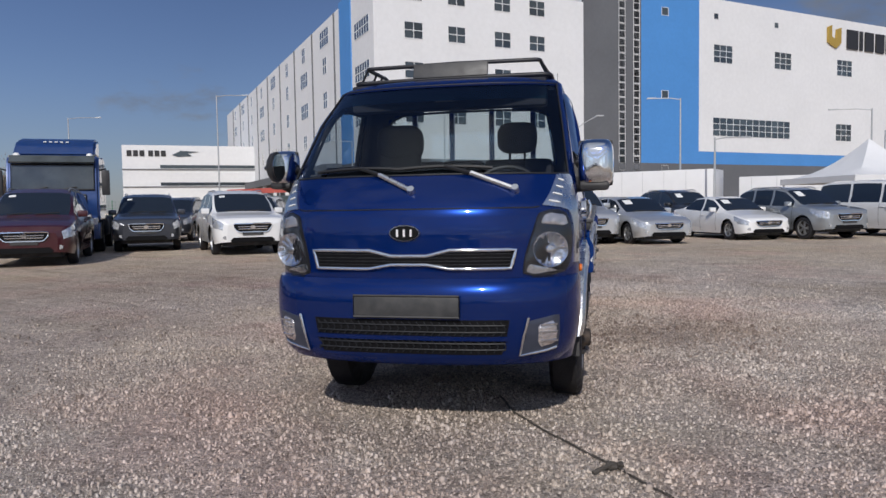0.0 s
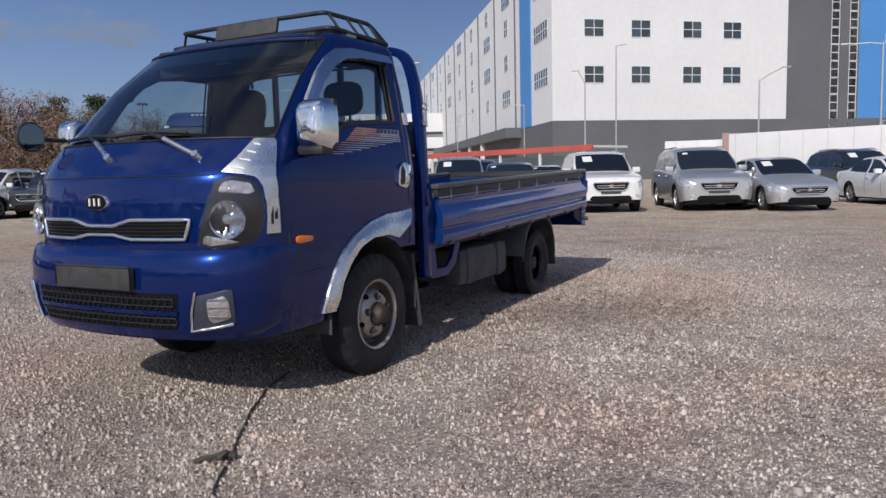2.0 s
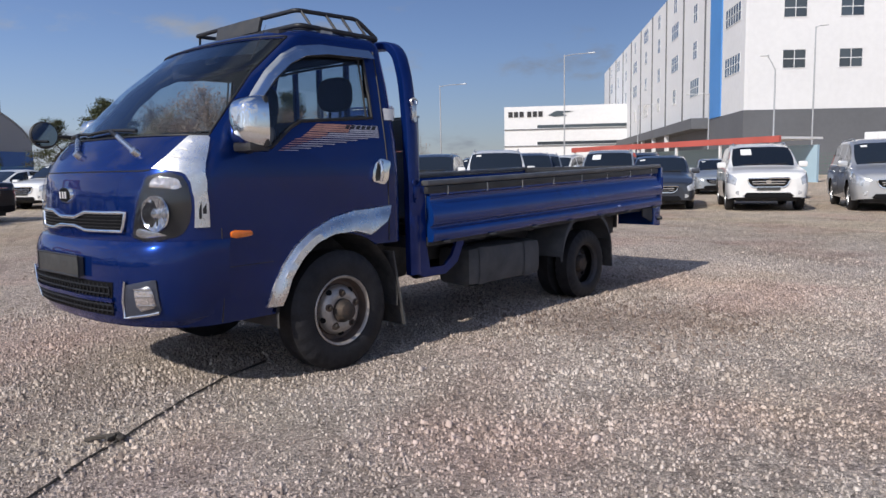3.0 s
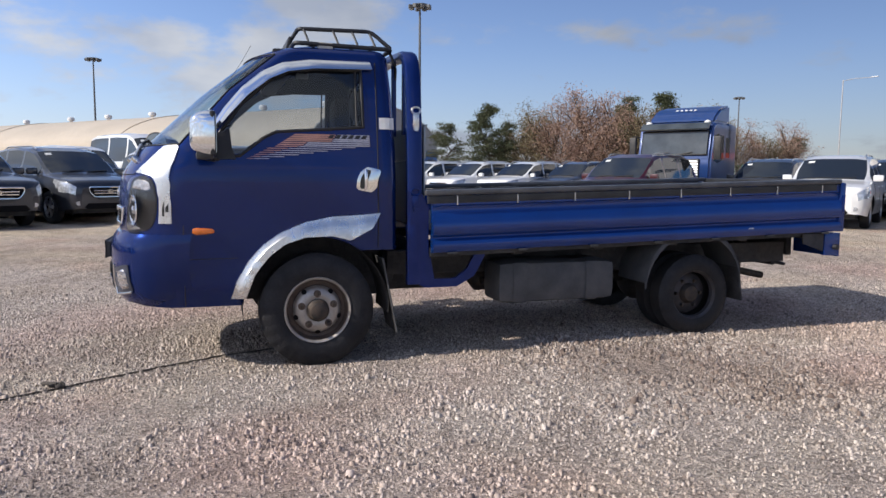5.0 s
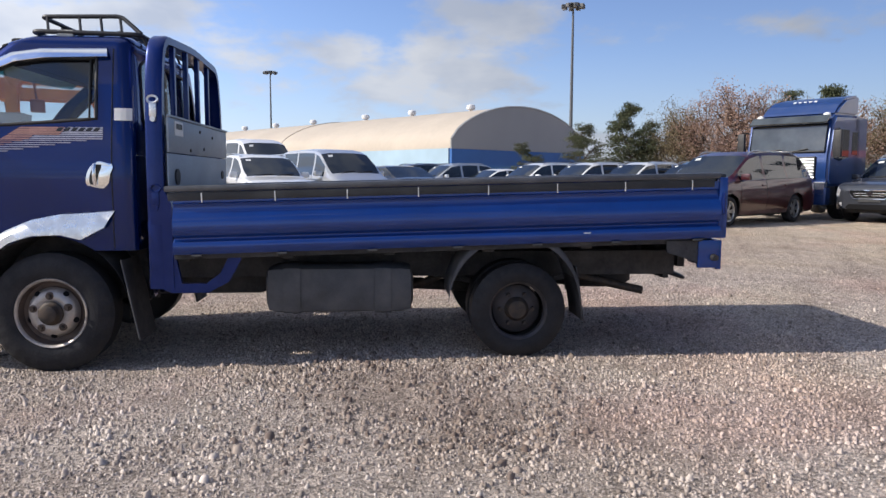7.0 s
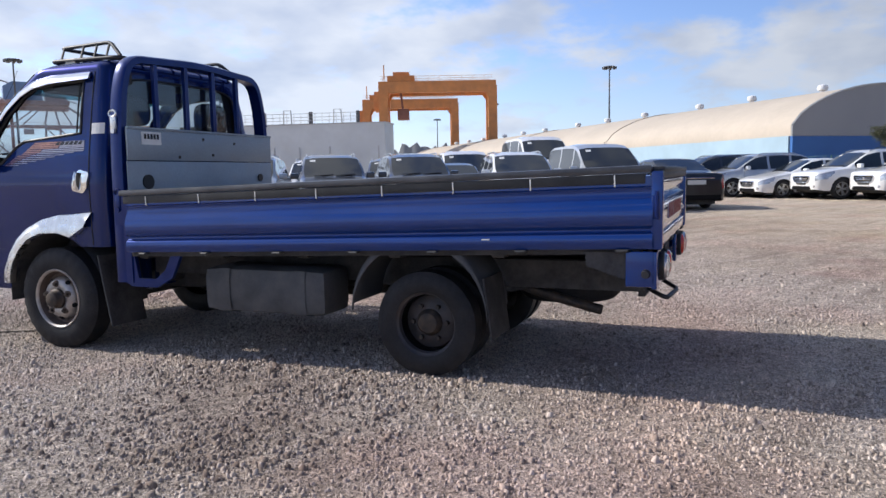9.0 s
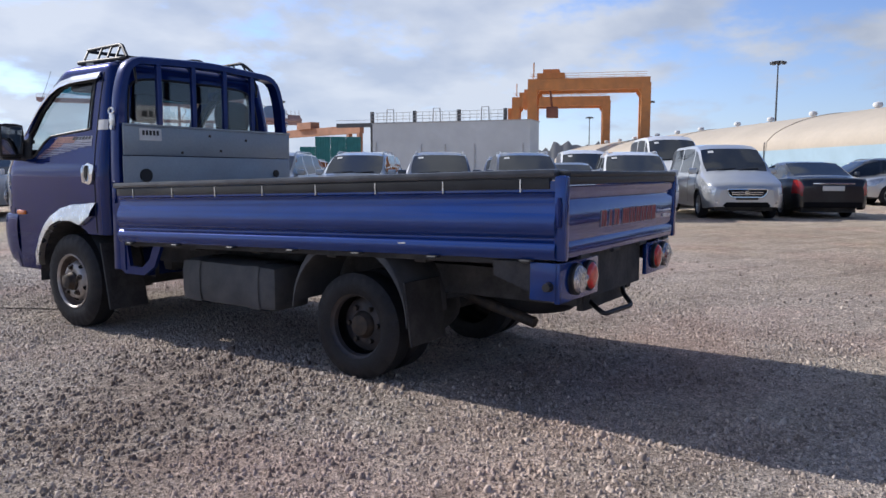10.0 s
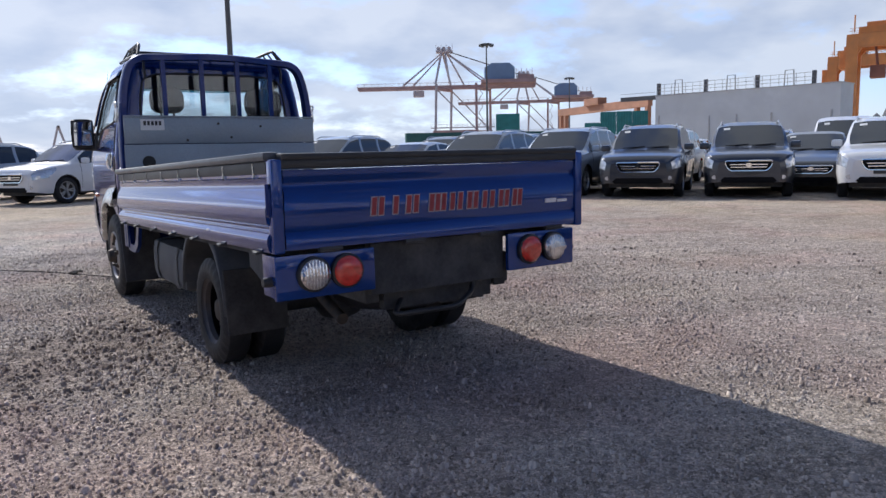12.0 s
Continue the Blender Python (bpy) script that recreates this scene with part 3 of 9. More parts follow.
def stone_material(name, lo, mid, hi):
    m = bpy.data.materials.new(name)
    m.use_nodes = True
    nt = m.node_tree
    b = nt.nodes["Principled BSDF"]
    g = nt.nodes.new("ShaderNodeNewGeometry")
    r = nt.nodes.new("ShaderNodeValToRGB")
    r.color_ramp.elements[0].color = (*lo, 1)
    r.color_ramp.elements[1].color = (*hi, 1)
    e = r.color_ramp.elements.new(0.5); e.color = (*mid, 1)
    nt.links.new(g.outputs["Random Per Island"], r.inputs[0])
    tc = nt.nodes.new("ShaderNodeTexCoord")
    n = nt.nodes.new("ShaderNodeTexNoise"); n.inputs["Scale"].default_value = 150
    nt.links.new(tc.outputs["Object"], n.inputs["Vector"])
    mr = nt.nodes.new("ShaderNodeMapRange"); mr.inputs["To Min"].default_value, mr.inputs["To Max"].default_value = 0.75, 1.25
    nt.links.new(n.outputs["Fac"], mr.inputs["Value"])
    sv = nt.nodes.new("ShaderNodeVectorMath"); sv.operation = "SCALE"
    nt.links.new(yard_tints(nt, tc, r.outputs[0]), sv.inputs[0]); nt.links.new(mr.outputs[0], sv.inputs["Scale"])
    nt.links.new(sv.outputs[0], b.inputs["Base Color"])
    b.inputs["Roughness"].default_value = 0.9
    b.inputs["Specular IOR Level"].default_value = 0.25
    return m


M_STONE = stone_material("broken_stone", (0.21, 0.179, 0.157), (0.535, 0.468, 0.416), (0.715, 0.644, 0.585))
M_CLOD = stone_material("dark_earth", (0.19, 0.15, 0.13), (0.30, 0.245, 0.21), (0.44, 0.38, 0.33))
stone_field(165000, 0.0050, (0.35, 2.3), (3.2, 4.2), 3, "gravel", M_STONE, "loose broken grey gravel near the truck")
stone_field(17000, 0.0078, (0.2, 2.6), (5.6, 6.6), 4, "coarse_gravel", M_STONE, "scattered larger stones on the yard")
stone_field(1500, 0.0105, (1.45, 3.2), (0.85, 0.75), 9, "earth_clods", M_CLOD, "dark churned earth clods beside the truck", 0.6, 2.2, 0.8)

# ---- the blue pickup truck: x to its left side, y to its rear ----

HUB_F, HUB_R = (1.163, 0.300), (3.882, 0.272)
R_F, R_R = 0.347, 0.290
NEXP = 2.3
CAB = ((0.34, 0.030, 0.40, 0.765, 1.655), (0.45, 0.005, 0.40, 0.79, 1.66), (0.78, 0.0, 0.40, 0.80, 1.66), (1.00, 0.004, 0.40, 0.80, 1.66),
       (1.09, 0.018, 0.40, 0.80, 1.66), (1.14, 0.042, 0.40, 0.797, 1.66), (1.20, 0.084, 0.40, 0.79, 1.66), (1.255, 0.135, 0.375, 0.784, 1.66), (1.60, 0.498, 0.27, 0.730, 1.645),
       (1.84, 0.803, 0.25, 0.682, 1.625), (1.87, 0.88, 0.25, 0.650, 1.61), (1.888, 0.955, 0.24, 0.598, 1.59), (1.90, 1.03, 0.29, 0.51, 1.57),
       (1.909, 1.11, 0.26, 0.41, 1.54), (1.916, 1.19, 0.20, 0.27, 1.49), (1.92, 1.26, 0.12, 0.14, 1.42))


def cab_at(z):
    return lerp_table(CAB, z)


def cab_wrap(p, z, side=1):
    """A place on the cab's skin: p from 0 (front middle) over 1 (end of the front corner) on along the side in metres."""
    yf, d, w, yr = cab_at(z)
    if p <= 1:
        th = max(0.0, p) * math.pi / 2
        return Vector((side * w * math.sin(th) ** (2 / NEXP), yf + d * (1 - max(0.0, math.cos(th)) ** (2 / NEXP)), z))
    return Vector((side * w, yf + d + (p - 1), z))


def p_of_x(x, z):
    w = cab_at(z)[2]
    return math.asin(min(1, (x / w)) ** (NEXP / 2)) / (math.pi / 2)


def p_of_y(y, z):
    yf, d = cab_at(z)[:2]
    if y >= yf + d:
        return 1 + y - yf - d
    return math.acos(max(0.0, 1 - (y - yf) / d) ** (NEXP / 2)) / (math.pi / 2)


def cab_normal(p, z, side):
    a = cab_wrap(p + 0.01, z, side) - cab_wrap(p - 0.01, z, side)
    b = cab_wrap(p, z + 0.01, side) - cab_wrap(p, z - 0.01, side)
    n = a.cross(b) * side
    return n.normalized()


def chaikin(poly, times=2):
    for _ in range(times):
        out = []
        for a, b in zip(poly, poly[1:] + poly[:1]):
            out += [(0.8 * a[0] + 0.2 * b[0], 0.8 * a[1] + 0.2 * b[1]), (0.2 * a[0] + 0.8 * b[0], 0.2 * a[1] + 0.8 * b[1])]
        poly = out
    return poly


def span(poly, z):
    xs = []
    for a, b in zip(poly, poly[1:] + poly[:1]):
        if (a[1] <= z < b[1]) or (b[1] <= z < a[1]):
            xs.append(a[0] + (b[0] - a[0]) * (z - a[1]) / (b[1] - a[1]))
    return (min(xs), max(xs)) if len(xs) > 1 else None


def inside(poly, x, z):
    c = False
    for a, b in zip(poly, poly[1:] + poly[:1]):
        if (a[1] <= z < b[1]) or (b[1] <= z < a[1]):
            if x < a[0] + (b[0] - a[0]) * (z - a[1]) / (b[1] - a[1]):
                c = not c
    return c


def skin_patch(bm, poly, off=0.006, side=1, rows=10, cols=8, skirt=0.01, bulge=0.0, place=None, normal=None):
    """A panel that follows the cab's skin inside an outline of (p, z), raised by off, with turned-down edges."""
    place, normal = place or cab_wrap, normal or cab_normal
    zs = [q[1] for q in poly]
    lo, hi = min(zs), max(zs)
    grid = []
    for i in range(rows + 1):
        t = i / rows
        z = lo + (hi - lo) * (0.004 + 0.992 * t)
        s = span(poly, z)
        if s is None:
            continue
        row = []
        for j in range(cols + 1):
            p = s[0] + (s[1] - s[0]) * j / cols
            u, v = 2 * j / cols - 1, 2 * t - 1
            h = off + bulge * max(0, (1 - u * u)) ** 0.5 * max(0, (1 - v * v)) ** 0.5
            row.append((p, z, h))
        grid.append(row)
    def vert(q, dh=0.0):
        return bm.verts.new(place(q[0], q[1], side) + normal(q[0], q[1], side) * (q[2] + dh))
    vs = [[vert(q) for q in row] for row in grid]
    for a, b in zip(vs, vs[1:]):
        for j in range(cols):
            f = (a[j], a[j + 1], b[j + 1], b[j])
            bm.faces.new(f if side > 0 else f[::-1])
    if skirt:
        edge = [(0, j) for j in range(cols + 1)] + [(i, cols) for i in range(1, len(vs))] + [(len(vs) - 1, j) for j in range(cols - 1, -1, -1)] + [(i, 0) for i in range(len(vs) - 2, 0, -1)]
        low = [vert(grid[i][j], -skirt) for i, j in edge]
        for k in range(len(edge)):
            k2 = (k + 1) % len(edge)
            f = (vs[edge[k][0]][edge[k][1]], low[k], low[k2], vs[edge[k2][0]][edge[k2][1]])
            bm.faces.new(f if side > 0 else f[::-1])


def skin_line(pts, side=1, off=0.004):
    """Points on the cab's skin along (p, z) pairs, closely spaced."""
    out = []
    for a, b in zip(pts, pts[1:]):
        n = max(2, int(max(abs(b[0] - a[0]) / 0.05, abs(b[1] - a[1]) / 0.04)))
        for i in range(n):
            t = i / n
            p, z = a[0] + (b[0] - a[0]) * t, a[1] + (b[1] - a[1]) * t
            out.append(cab_wrap(p, z, side) + cab_normal(p, z, side) * off)
    p, z = pts[-1]
    out.append(cab_wrap(p, z, side) + cab_normal(p, z, side) * off)
    return out


# openings, as (y, z) on the sides, (x, z) in front and behind
DOOR_WINDOW = [(0.60, 1.215), (0.60, 1.33), (0.74, 1.52), (0.90, 1.665), (1.02, 1.722), (1.20, 1.742), (1.445, 1.745), (1.45, 1.40), (0.93, 1.36), (0.86, 1.325), (0.72, 1.215)]
WS_LO, WS_HI, WS_P = 1.275, 1.822, 0.80
REAR_WINDOW = chaikin([(-0.60, 1.34), (0, 1.34), (0.60, 1.34), (0.595, 1.56), (0.555, 1.77), (0, 1.78), (-0.555, 1.77), (-0.595, 1.56)], 2)


def arch_z(y):
    r = 0.44
    h = HUB_F[1] + math.sqrt(max(0.0, r * r - (y - HUB_F[0]) ** 2)) if abs(y - HUB_F[0]) < r else 0.0
    return max(h, 0.655) if y > 1.40 else h


def cab_shell(bm, inset=0.0, keep_windows=False):
    zs = list(np.concatenate([np.linspace(0.34, 1.255, 34), np.linspace(1.275, 1.835, 24), [1.863, 1.872, 1.88, 1.888, 1.894, 1.90, 1.905, 1.909, 1.913, 1.916, 1.92]]))
    ps = list(np.linspace(0, WS_P, 14)) + list(np.linspace(WS_P, 1, 7))[1:]
    rows = []
    for z in zs:
        yf, d, w, yr = cab_at(z)
        half = [cab_wrap(p, z) for p in ps]
        y0 = yf + d
        y1 = yr - min(0.07, w * 0.3)
        n = 36
        half += [Vector((w, y0 + (y1 - y0) * i / n, z)) for i in range(1, n + 1)]
        rr = yr - y1
        half += [Vector((w - rr * (1 - math.cos(a)), y1 + rr * math.sin(a), z)) for a in (math.pi / 8 * i for i in range(1, 5))]
        xr = w - rr
        half += [Vector((xr * (1 - i / 14), yr, z)) for i in range(1, 15)]
        full = half + [Vector((-q.x, q.y, q.z)) for q in half[-2:0:-1]]
        if inset:
            cx, cy = 0.0, (yf + yr) / 2
            full = [Vector((q.x * (1 - inset / max(0.2, w)), cy + (q.y - cy) * (1 - inset / max(0.2, (yr - yf) / 2)), q.z - (inset if z > 1.9 else 0))) for q in full]
        for q in full:
            if abs(q.x) > 0.5 and q.y > 0.45:
                q.z = max(q.z, arch_z(q.y))
        rows.append([bm.verts.new(q) for q in full])
    n = len(rows[0])
    for a, b in zip(rows, rows[1:]):
        for j in range(n):
            k = (j + 1) % n
            quad = (a[j], a[k], b[k], b[j])
            c = sum((v.co for v in quad), Vector()) / 4
            if max(v.co.z for v in quad) - min(v.co.z for v in quad) < 1e-5:
                continue
            if WS_LO < c.z < WS_HI and c.y < cab_at(c.z)[0] + 0.36 and abs(c.x) < abs(cab_wrap(WS_P, c.z).x):
                continue
            if abs(c.x) > 0.5 and inside(DOOR_WINDOW, c.y, c.z) and c.y < 1.5:
                continue
            if c.y > cab_at(c.z)[3] - 0.03 - inset and inside(REAR_WINDOW, c.x, c.z):
                continue
            bm.faces.new(quad)
    bm.faces.new(rows[-1])
    bmesh.ops.remove_doubles(bm, verts=bm.verts[:], dist=0.0004)


truck = thing("pickup_truck", "dark blue flatbed light truck with chrome trim and roof rack", "truck")
cab = quick("cab", M_BLUE, truck, cab_shell, "glossy dark blue cab", 35)
quick("lining", M_INNER, cab, lambda bm: cab_shell(bm, 0.03), "dark cab lining", 35)


def windscreen(bm):
    g = [[bm.verts.new(cab_wrap(abs(p), z, 1 if p >= 0 else -1) - Vector((0, -0.004, 0))) for p in np.linspace(-WS_P, WS_P, 25)] for z in np.linspace(WS_LO - 0.005, WS_HI + 0.005, 12)]
    for a, b in zip(g, g[1:]):
        for j in range(24):
            bm.faces.new((a[j], a[j + 1], b[j + 1], b[j]))


quick("windscreen", G_WIND, cab, windscreen, "clear windscreen", 60).visible_shadow = False
seal_path = [(p, WS_LO) for p in np.linspace(0, WS_P, 12)] + [(WS_P, z) for z in np.linspace(WS_LO, WS_HI, 10)] + [(p, WS_HI) for p in np.linspace(WS_P, 0, 12)]
loop = skin_line(seal_path, 1, 0.002) + skin_line(seal_path[::-1], -1, 0.002)
quick("windscreen_seal", M_SEAL, cab, lambda bm: tube(bm, loop, 0.0045, 6, True), "black rubber seal", 60)
# tinted sun strip and bonnet crease
quick("bonnet_seam", M_SEAL, cab, lambda bm: tube(bm, skin_line([(p_of_x(0.62, 1.11), 1.11)] + [(p, 1.105) for p in np.linspace(0.5, 0, 8)], 1, 0.0) + skin_line([(p, 1.105) for p in np.linspace(0, 0.5, 8)] + [(p_of_x(0.62, 1.11), 1.11)], -1, 0.0)[1:], 0.0035, 5))
quick("rear_window", G_REAR, cab, lambda bm: prism(bm, [(0.99 * x, 1.55 + 0.99 * (z - 1.55)) for x, z in REAR_WINDOW], "y", 1.628, 1.632), "rear window pane").visible_shadow = False
quick("rear_window_seal", M_SEAL, cab, lambda bm: tube(bm, [(x, cab_at(z)[3] + 0.002, z) for x, z in REAR_WINDOW], 0.008, 6, True))
quick("sun_strip", G_STRIP, cab, lambda bm: [bm.faces.new(f) for g in [[[bm.verts.new(cab_wrap(abs(p), z, 1 if p >= 0 else -1) + Vector((0, 0.009, 0))) for p in np.linspace(-0.66, 0.66, 17)] for z in (1.715, 1.765, 1.815)]] for a, b in zip(g, g[1:]) for f in ((a[j], a[j + 1], b[j + 1], b[j]) for j in range(16))], "blue-green tinted strip on the windscreen", 60).visible_shadow = False
for vx0, vx1 in ((-0.52, -0.05), (0.05, 0.52)):
    quick("sun_visor", M_INNER, cab, lambda bm: box(bm, vx0, -0.010, -0.09, vx1, 0.010, 0.02, 0.008, Matrix.Translation((0, cab_at(1.80)[0] + 0.24, 1.81)) @ Matrix.Rotation(radians(-8), 4, "X")), "folded dark sun visor", 50)

quick("header_panel", M_INNER, cab, lambda bm: box(bm, -0.60, 0.93, 1.705, 0.60, 1.04, 1.87, 0.02), "dark header lining above the windscreen", 50)

# bumper with intake, lamps and plate
BUMP = ((0.355, 0.005, 0.40, 0.735), (0.40, -0.025, 0.42, 0.775), (0.50, -0.043, 0.42, 0.80), (0.60, -0.046, 0.42, 0.808), (0.69, -0.043, 0.42, 0.808), (0.74, -0.026, 0.41, 0.806), (0.768, -0.006, 0.40, 0.802))


def bump_place(p, z, side=1):
    yf, d, w = lerp_table(BUMP, z)
    if p <= 1:
        th = max(0.0, p) * math.pi / 2
        n = 2.8
        return Vector((side * w * math.sin(th) ** (2 / n), yf + d * (1 - max(0.0, math.cos(th)) ** (2 / n)), z))
    return Vector((side * w, yf + d + p - 1, z))


def bump_normal(p, z, side):
    a = bump_place(p + 0.01, z, side) - bump_place(p - 0.01, z, side)
    b = bump_place(p, z + 0.01, side) - bump_place(p, z - 0.01, side)
    return (a.cross(b) * side).normalized()


def bump_p(x, z):
    return math.asin(min(1, x / lerp_table(BUMP, z)[2]) ** 1.4) / (math.pi / 2)


def bumper(bm):
    zs = [0.355, 0.375, 0.40, 0.44, 0.50, 0.56, 0.60, 0.65, 0.69, 0.715, 0.74, 0.756, 0.768]
    ps = [-1.06] + list(np.linspace(-1, 1, 49)) + [1.06]
    rows = []
    first = [bm.verts.new(Vector((q.x * 0.93, q.y + 0.05, 0.352))) for q in (bump_place(abs(p), 0.355, 1 if p >= 0 else -1) for p in ps)]
    rows.append(first)
    for z in zs:
        rows.append([bm.verts.new(bump_place(abs(p), z, 1 if p >= 0 else -1)) for p in ps])
    rows.append([bm.verts.new(Vector((q.x * 0.97, q.y + 0.05, 0.772))) for q in (bump_place(abs(p), 0.768, 1 if p >= 0 else -1) for p in ps)])
    for a, b in zip(rows, rows[1:]):
        for j in range(len(ps) - 1):
            bm.faces.new((a[j], a[j + 1], b[j + 1], b[j]))


front_bumper = quick("front_bumper", M_BLUE, truck, bumper, "blue front bumper with lower air intake", 40)


def bump_poly(pts):
    return [((bump_p(x, z) if x >= 0 else -bump_p(-x, z)), z) for x, z in pts]


def bump_signed(p, z, side):
    return bump_place(abs(p), z, 1 if p >= 0 else -1)


def bump_signed_n(p, z, side):
    if abs(p) < 0.02:
        return Vector((0, -1, 0))
    return bump_normal(abs(p), z, 1 if p >= 0 else -1)


# intake: a dark recess with a mesh of slats
quick("intake", M_MESHBLACK, front_bumper, lambda bm: skin_patch(bm, bump_poly([(-0.45, 0.405), (0.45, 0.405), (0.49, 0.575), (-0.49, 0.575)]), 0.003, 1, 6, 24, 0.004, 0, bump_signed, bump_signed_n), "black air intake")
for zz, hh in ((0.487, 0.020),):
    quick("intake_bar", M_BLUE, front_bumper, lambda bm: skin_patch(bm, bump_poly([(-0.48, zz - hh / 2), (0.48, zz - hh / 2), (0.48, zz + hh / 2), (-0.48, zz + hh / 2)]), 0.012, 1, 2, 24, 0.01, 0, bump_signed, bump_signed_n))


def mesh_slats(bm):
    for z0, z1 in ((0.415, 0.475), (0.50, 0.565)):
        for k in range(2):
            z = z0 + (z1 - z0) * (k + 0.5) / 2
            tube(bm, [bump_signed(p, z, 1) + Vector((0, -0.007, 0)) for p in np.linspace(-bump_p(0.47, z), bump_p(0.47, z), 24)], 0.0045, 5)
        for x in np.linspace(-0.46, 0.46, 26):
            s = 1 if x >= 0 else -1
            a, b = bump_place(bump_p(abs(x), z0), z0, s), bump_place(bump_p(abs(x), z1), z1, s)
            tube(bm, [a + Vector((-0.012, -0.007, 0)), (a + b) / 2 + Vector((0.012, -0.007, 0)), b + Vector((-0.012, -0.007, 0))], 0.004, 4)


quick("intake_mesh", M_MESHGREY, front_bumper, mesh_slats, "black plastic intake mesh")
for s in (1, -1):
    fog = quick("fog_lamp_surround", M_SATIN, front_bumper, lambda bm: skin_patch(bm, [(bump_p(x, z), z) for x, z in [(0.53, 0.398), (0.70, 0.425), (0.712, 0.592), (0.578, 0.588)]], 0.008, s, 8, 6, 0.012, 0, bump_place, bump_normal), "chrome fog lamp surround", 40)
    quick("fog_lamp", M_CLEARLENS, fog, lambda bm: skin_patch(bm, [(bump_p(x, z), z) for x, z in chaikin([(0.612, 0.440), (0.694, 0.448), (0.698, 0.566), (0.618, 0.562)], 1)], 0.012, s, 8, 6, 0.012, 0.012, bump_place, bump_normal), "clear ribbed fog lamp", 60)
    quick("surround_edge", M_CHROME, fog, lambda bm: tube(bm, [bump_place(bump_p(x, z), z, s) + Vector((0, -0.012, 0)) for x, z in ((0.578, 0.586), (0.553, 0.49), (0.533, 0.402), (0.60, 0.412), (0.66, 0.421), (0.700, 0.432))], 0.007, 6), "chrome edge", 60)
    for zz in (0.475, 0.515, 0.55):
        quick("lens_rib", M_REFLECTOR, fog, lambda bm: skin_patch(bm, [(bump_p(0.625, zz), zz - 0.004), (bump_p(0.695, zz), zz - 0.004), (bump_p(0.695, zz), zz + 0.004), (bump_p(0.625, zz), zz + 0.004)], 0.025, s, 2, 4, 0.006, 0, bump_place, bump_normal))
quick("plate_holder", M_PLATEGREY, front_bumper, lambda bm: box(bm, -0.262, -0.073, 0.592, 0.258, -0.043, 0.69, 0.006), "bare dark grey number plate holder", 40)
quick("plate_rim", M_BLACK, front_bumper, lambda bm: tube(bm, [(-0.264, -0.071, 0.590), (0.260, -0.071, 0.590), (0.260, -0.071, 0.692), (-0.264, -0.071, 0.692)], 0.006, 5, True))

# nose: grille with chrome frame, badge, headlamps
GR = [(-0.515, 0.905), (-0.20, 0.905), (-0.09, 0.878), (0.09, 0.878), (0.20, 0.905), (0.515, 0.905), (0.49, 0.815), (0.20, 0.815), (0.09, 0.835), (-0.09, 0.835), (-0.20, 0.815), (-0.49, 0.815)]


def nose(x, z, off):
    s = 1 if x >= 0 else -1
    p = p_of_x(abs(x), z)
    return cab_wrap(p, z, s) + Vector((0, -off, 0))


def densify(poly, step=0.03, closed=True):
    out = []
    for a, b in zip(poly, poly[1:] + (poly[:1] if closed else [])):
        n = max(1, int(math.dist(a, b) / step))
        out += [(a[0] + (b[0] - a[0]) * i / n, a[1] + (b[1] - a[1]) * i / n) for i in range(n)]
    return out


def grille_mesh(bm):
    cols = np.linspace(-0.505, 0.505, 48)
    vs = []
    for x in cols:
        top = np.interp(abs(x), [0, 0.09, 0.20, 0.515], [0.878, 0.878, 0.905, 0.905])
        bot = np.interp(abs(x), [0, 0.09, 0.20, 0.515], [0.835, 0.835, 0.815, 0.815])
        vs.append([bm.verts.new(nose(x, z, 0.004)) for z in np.linspace(bot, top, 4)])
    for a, b in zip(vs, vs[1:]):
        for j in range(3):
            bm.faces.new((a[j], b[j], b[j + 1], a[j + 1]))


grille = quick("grille", M_MESHBLACK, truck, grille_mesh, "dark mesh grille insert", 40)
quick("grille_frame", M_CHROME, grille, lambda bm: tube(bm, [nose(x, z, 0.008) for x, z in densify(GR)], 0.0105, 8, True), "chrome grille frame", 60)
for zz in (0.835, 0.852, 0.868, 0.886):
    quick("grille_slat", M_LAMP_DARK, grille, lambda bm: tube(bm, [nose(x, min(max(zz, np.interp(abs(x), [0.09, 0.2], [0.838, 0.818])), np.interp(abs(x), [0.09, 0.2], [0.875, 0.9])), 0.007) for x in np.linspace(-0.49, 0.49, 30)], 0.003, 4))


def oval(bm, cx, cz, rx, rz, y0, depth, n=28):
    a = [bm.verts.new((cx + rx * math.cos(q), y0 - 0.3 * depth, cz + rz * math.sin(q))) for q in (2 * math.pi * i / n for i in range(n))]
    b = [bm.verts.new((cx + 0.93 * rx * math.cos(q), y0 - depth, cz + 0.93 * rz * math.sin(q))) for q in (2 * math.pi * i / n for i in range(n))]
    c = [bm.verts.new((cx + rx * math.cos(q), y0 + 0.02, cz + rz * math.sin(q))) for q in (2 * math.pi * i / n for i in range(n))]
    for i in range(n):
        k = (i + 1) % n
        bm.faces.new((a[i], a[k], b[k], b[i])); bm.faces.new((c[i], c[k], a[k], a[i]))
    bm.faces.new(b)


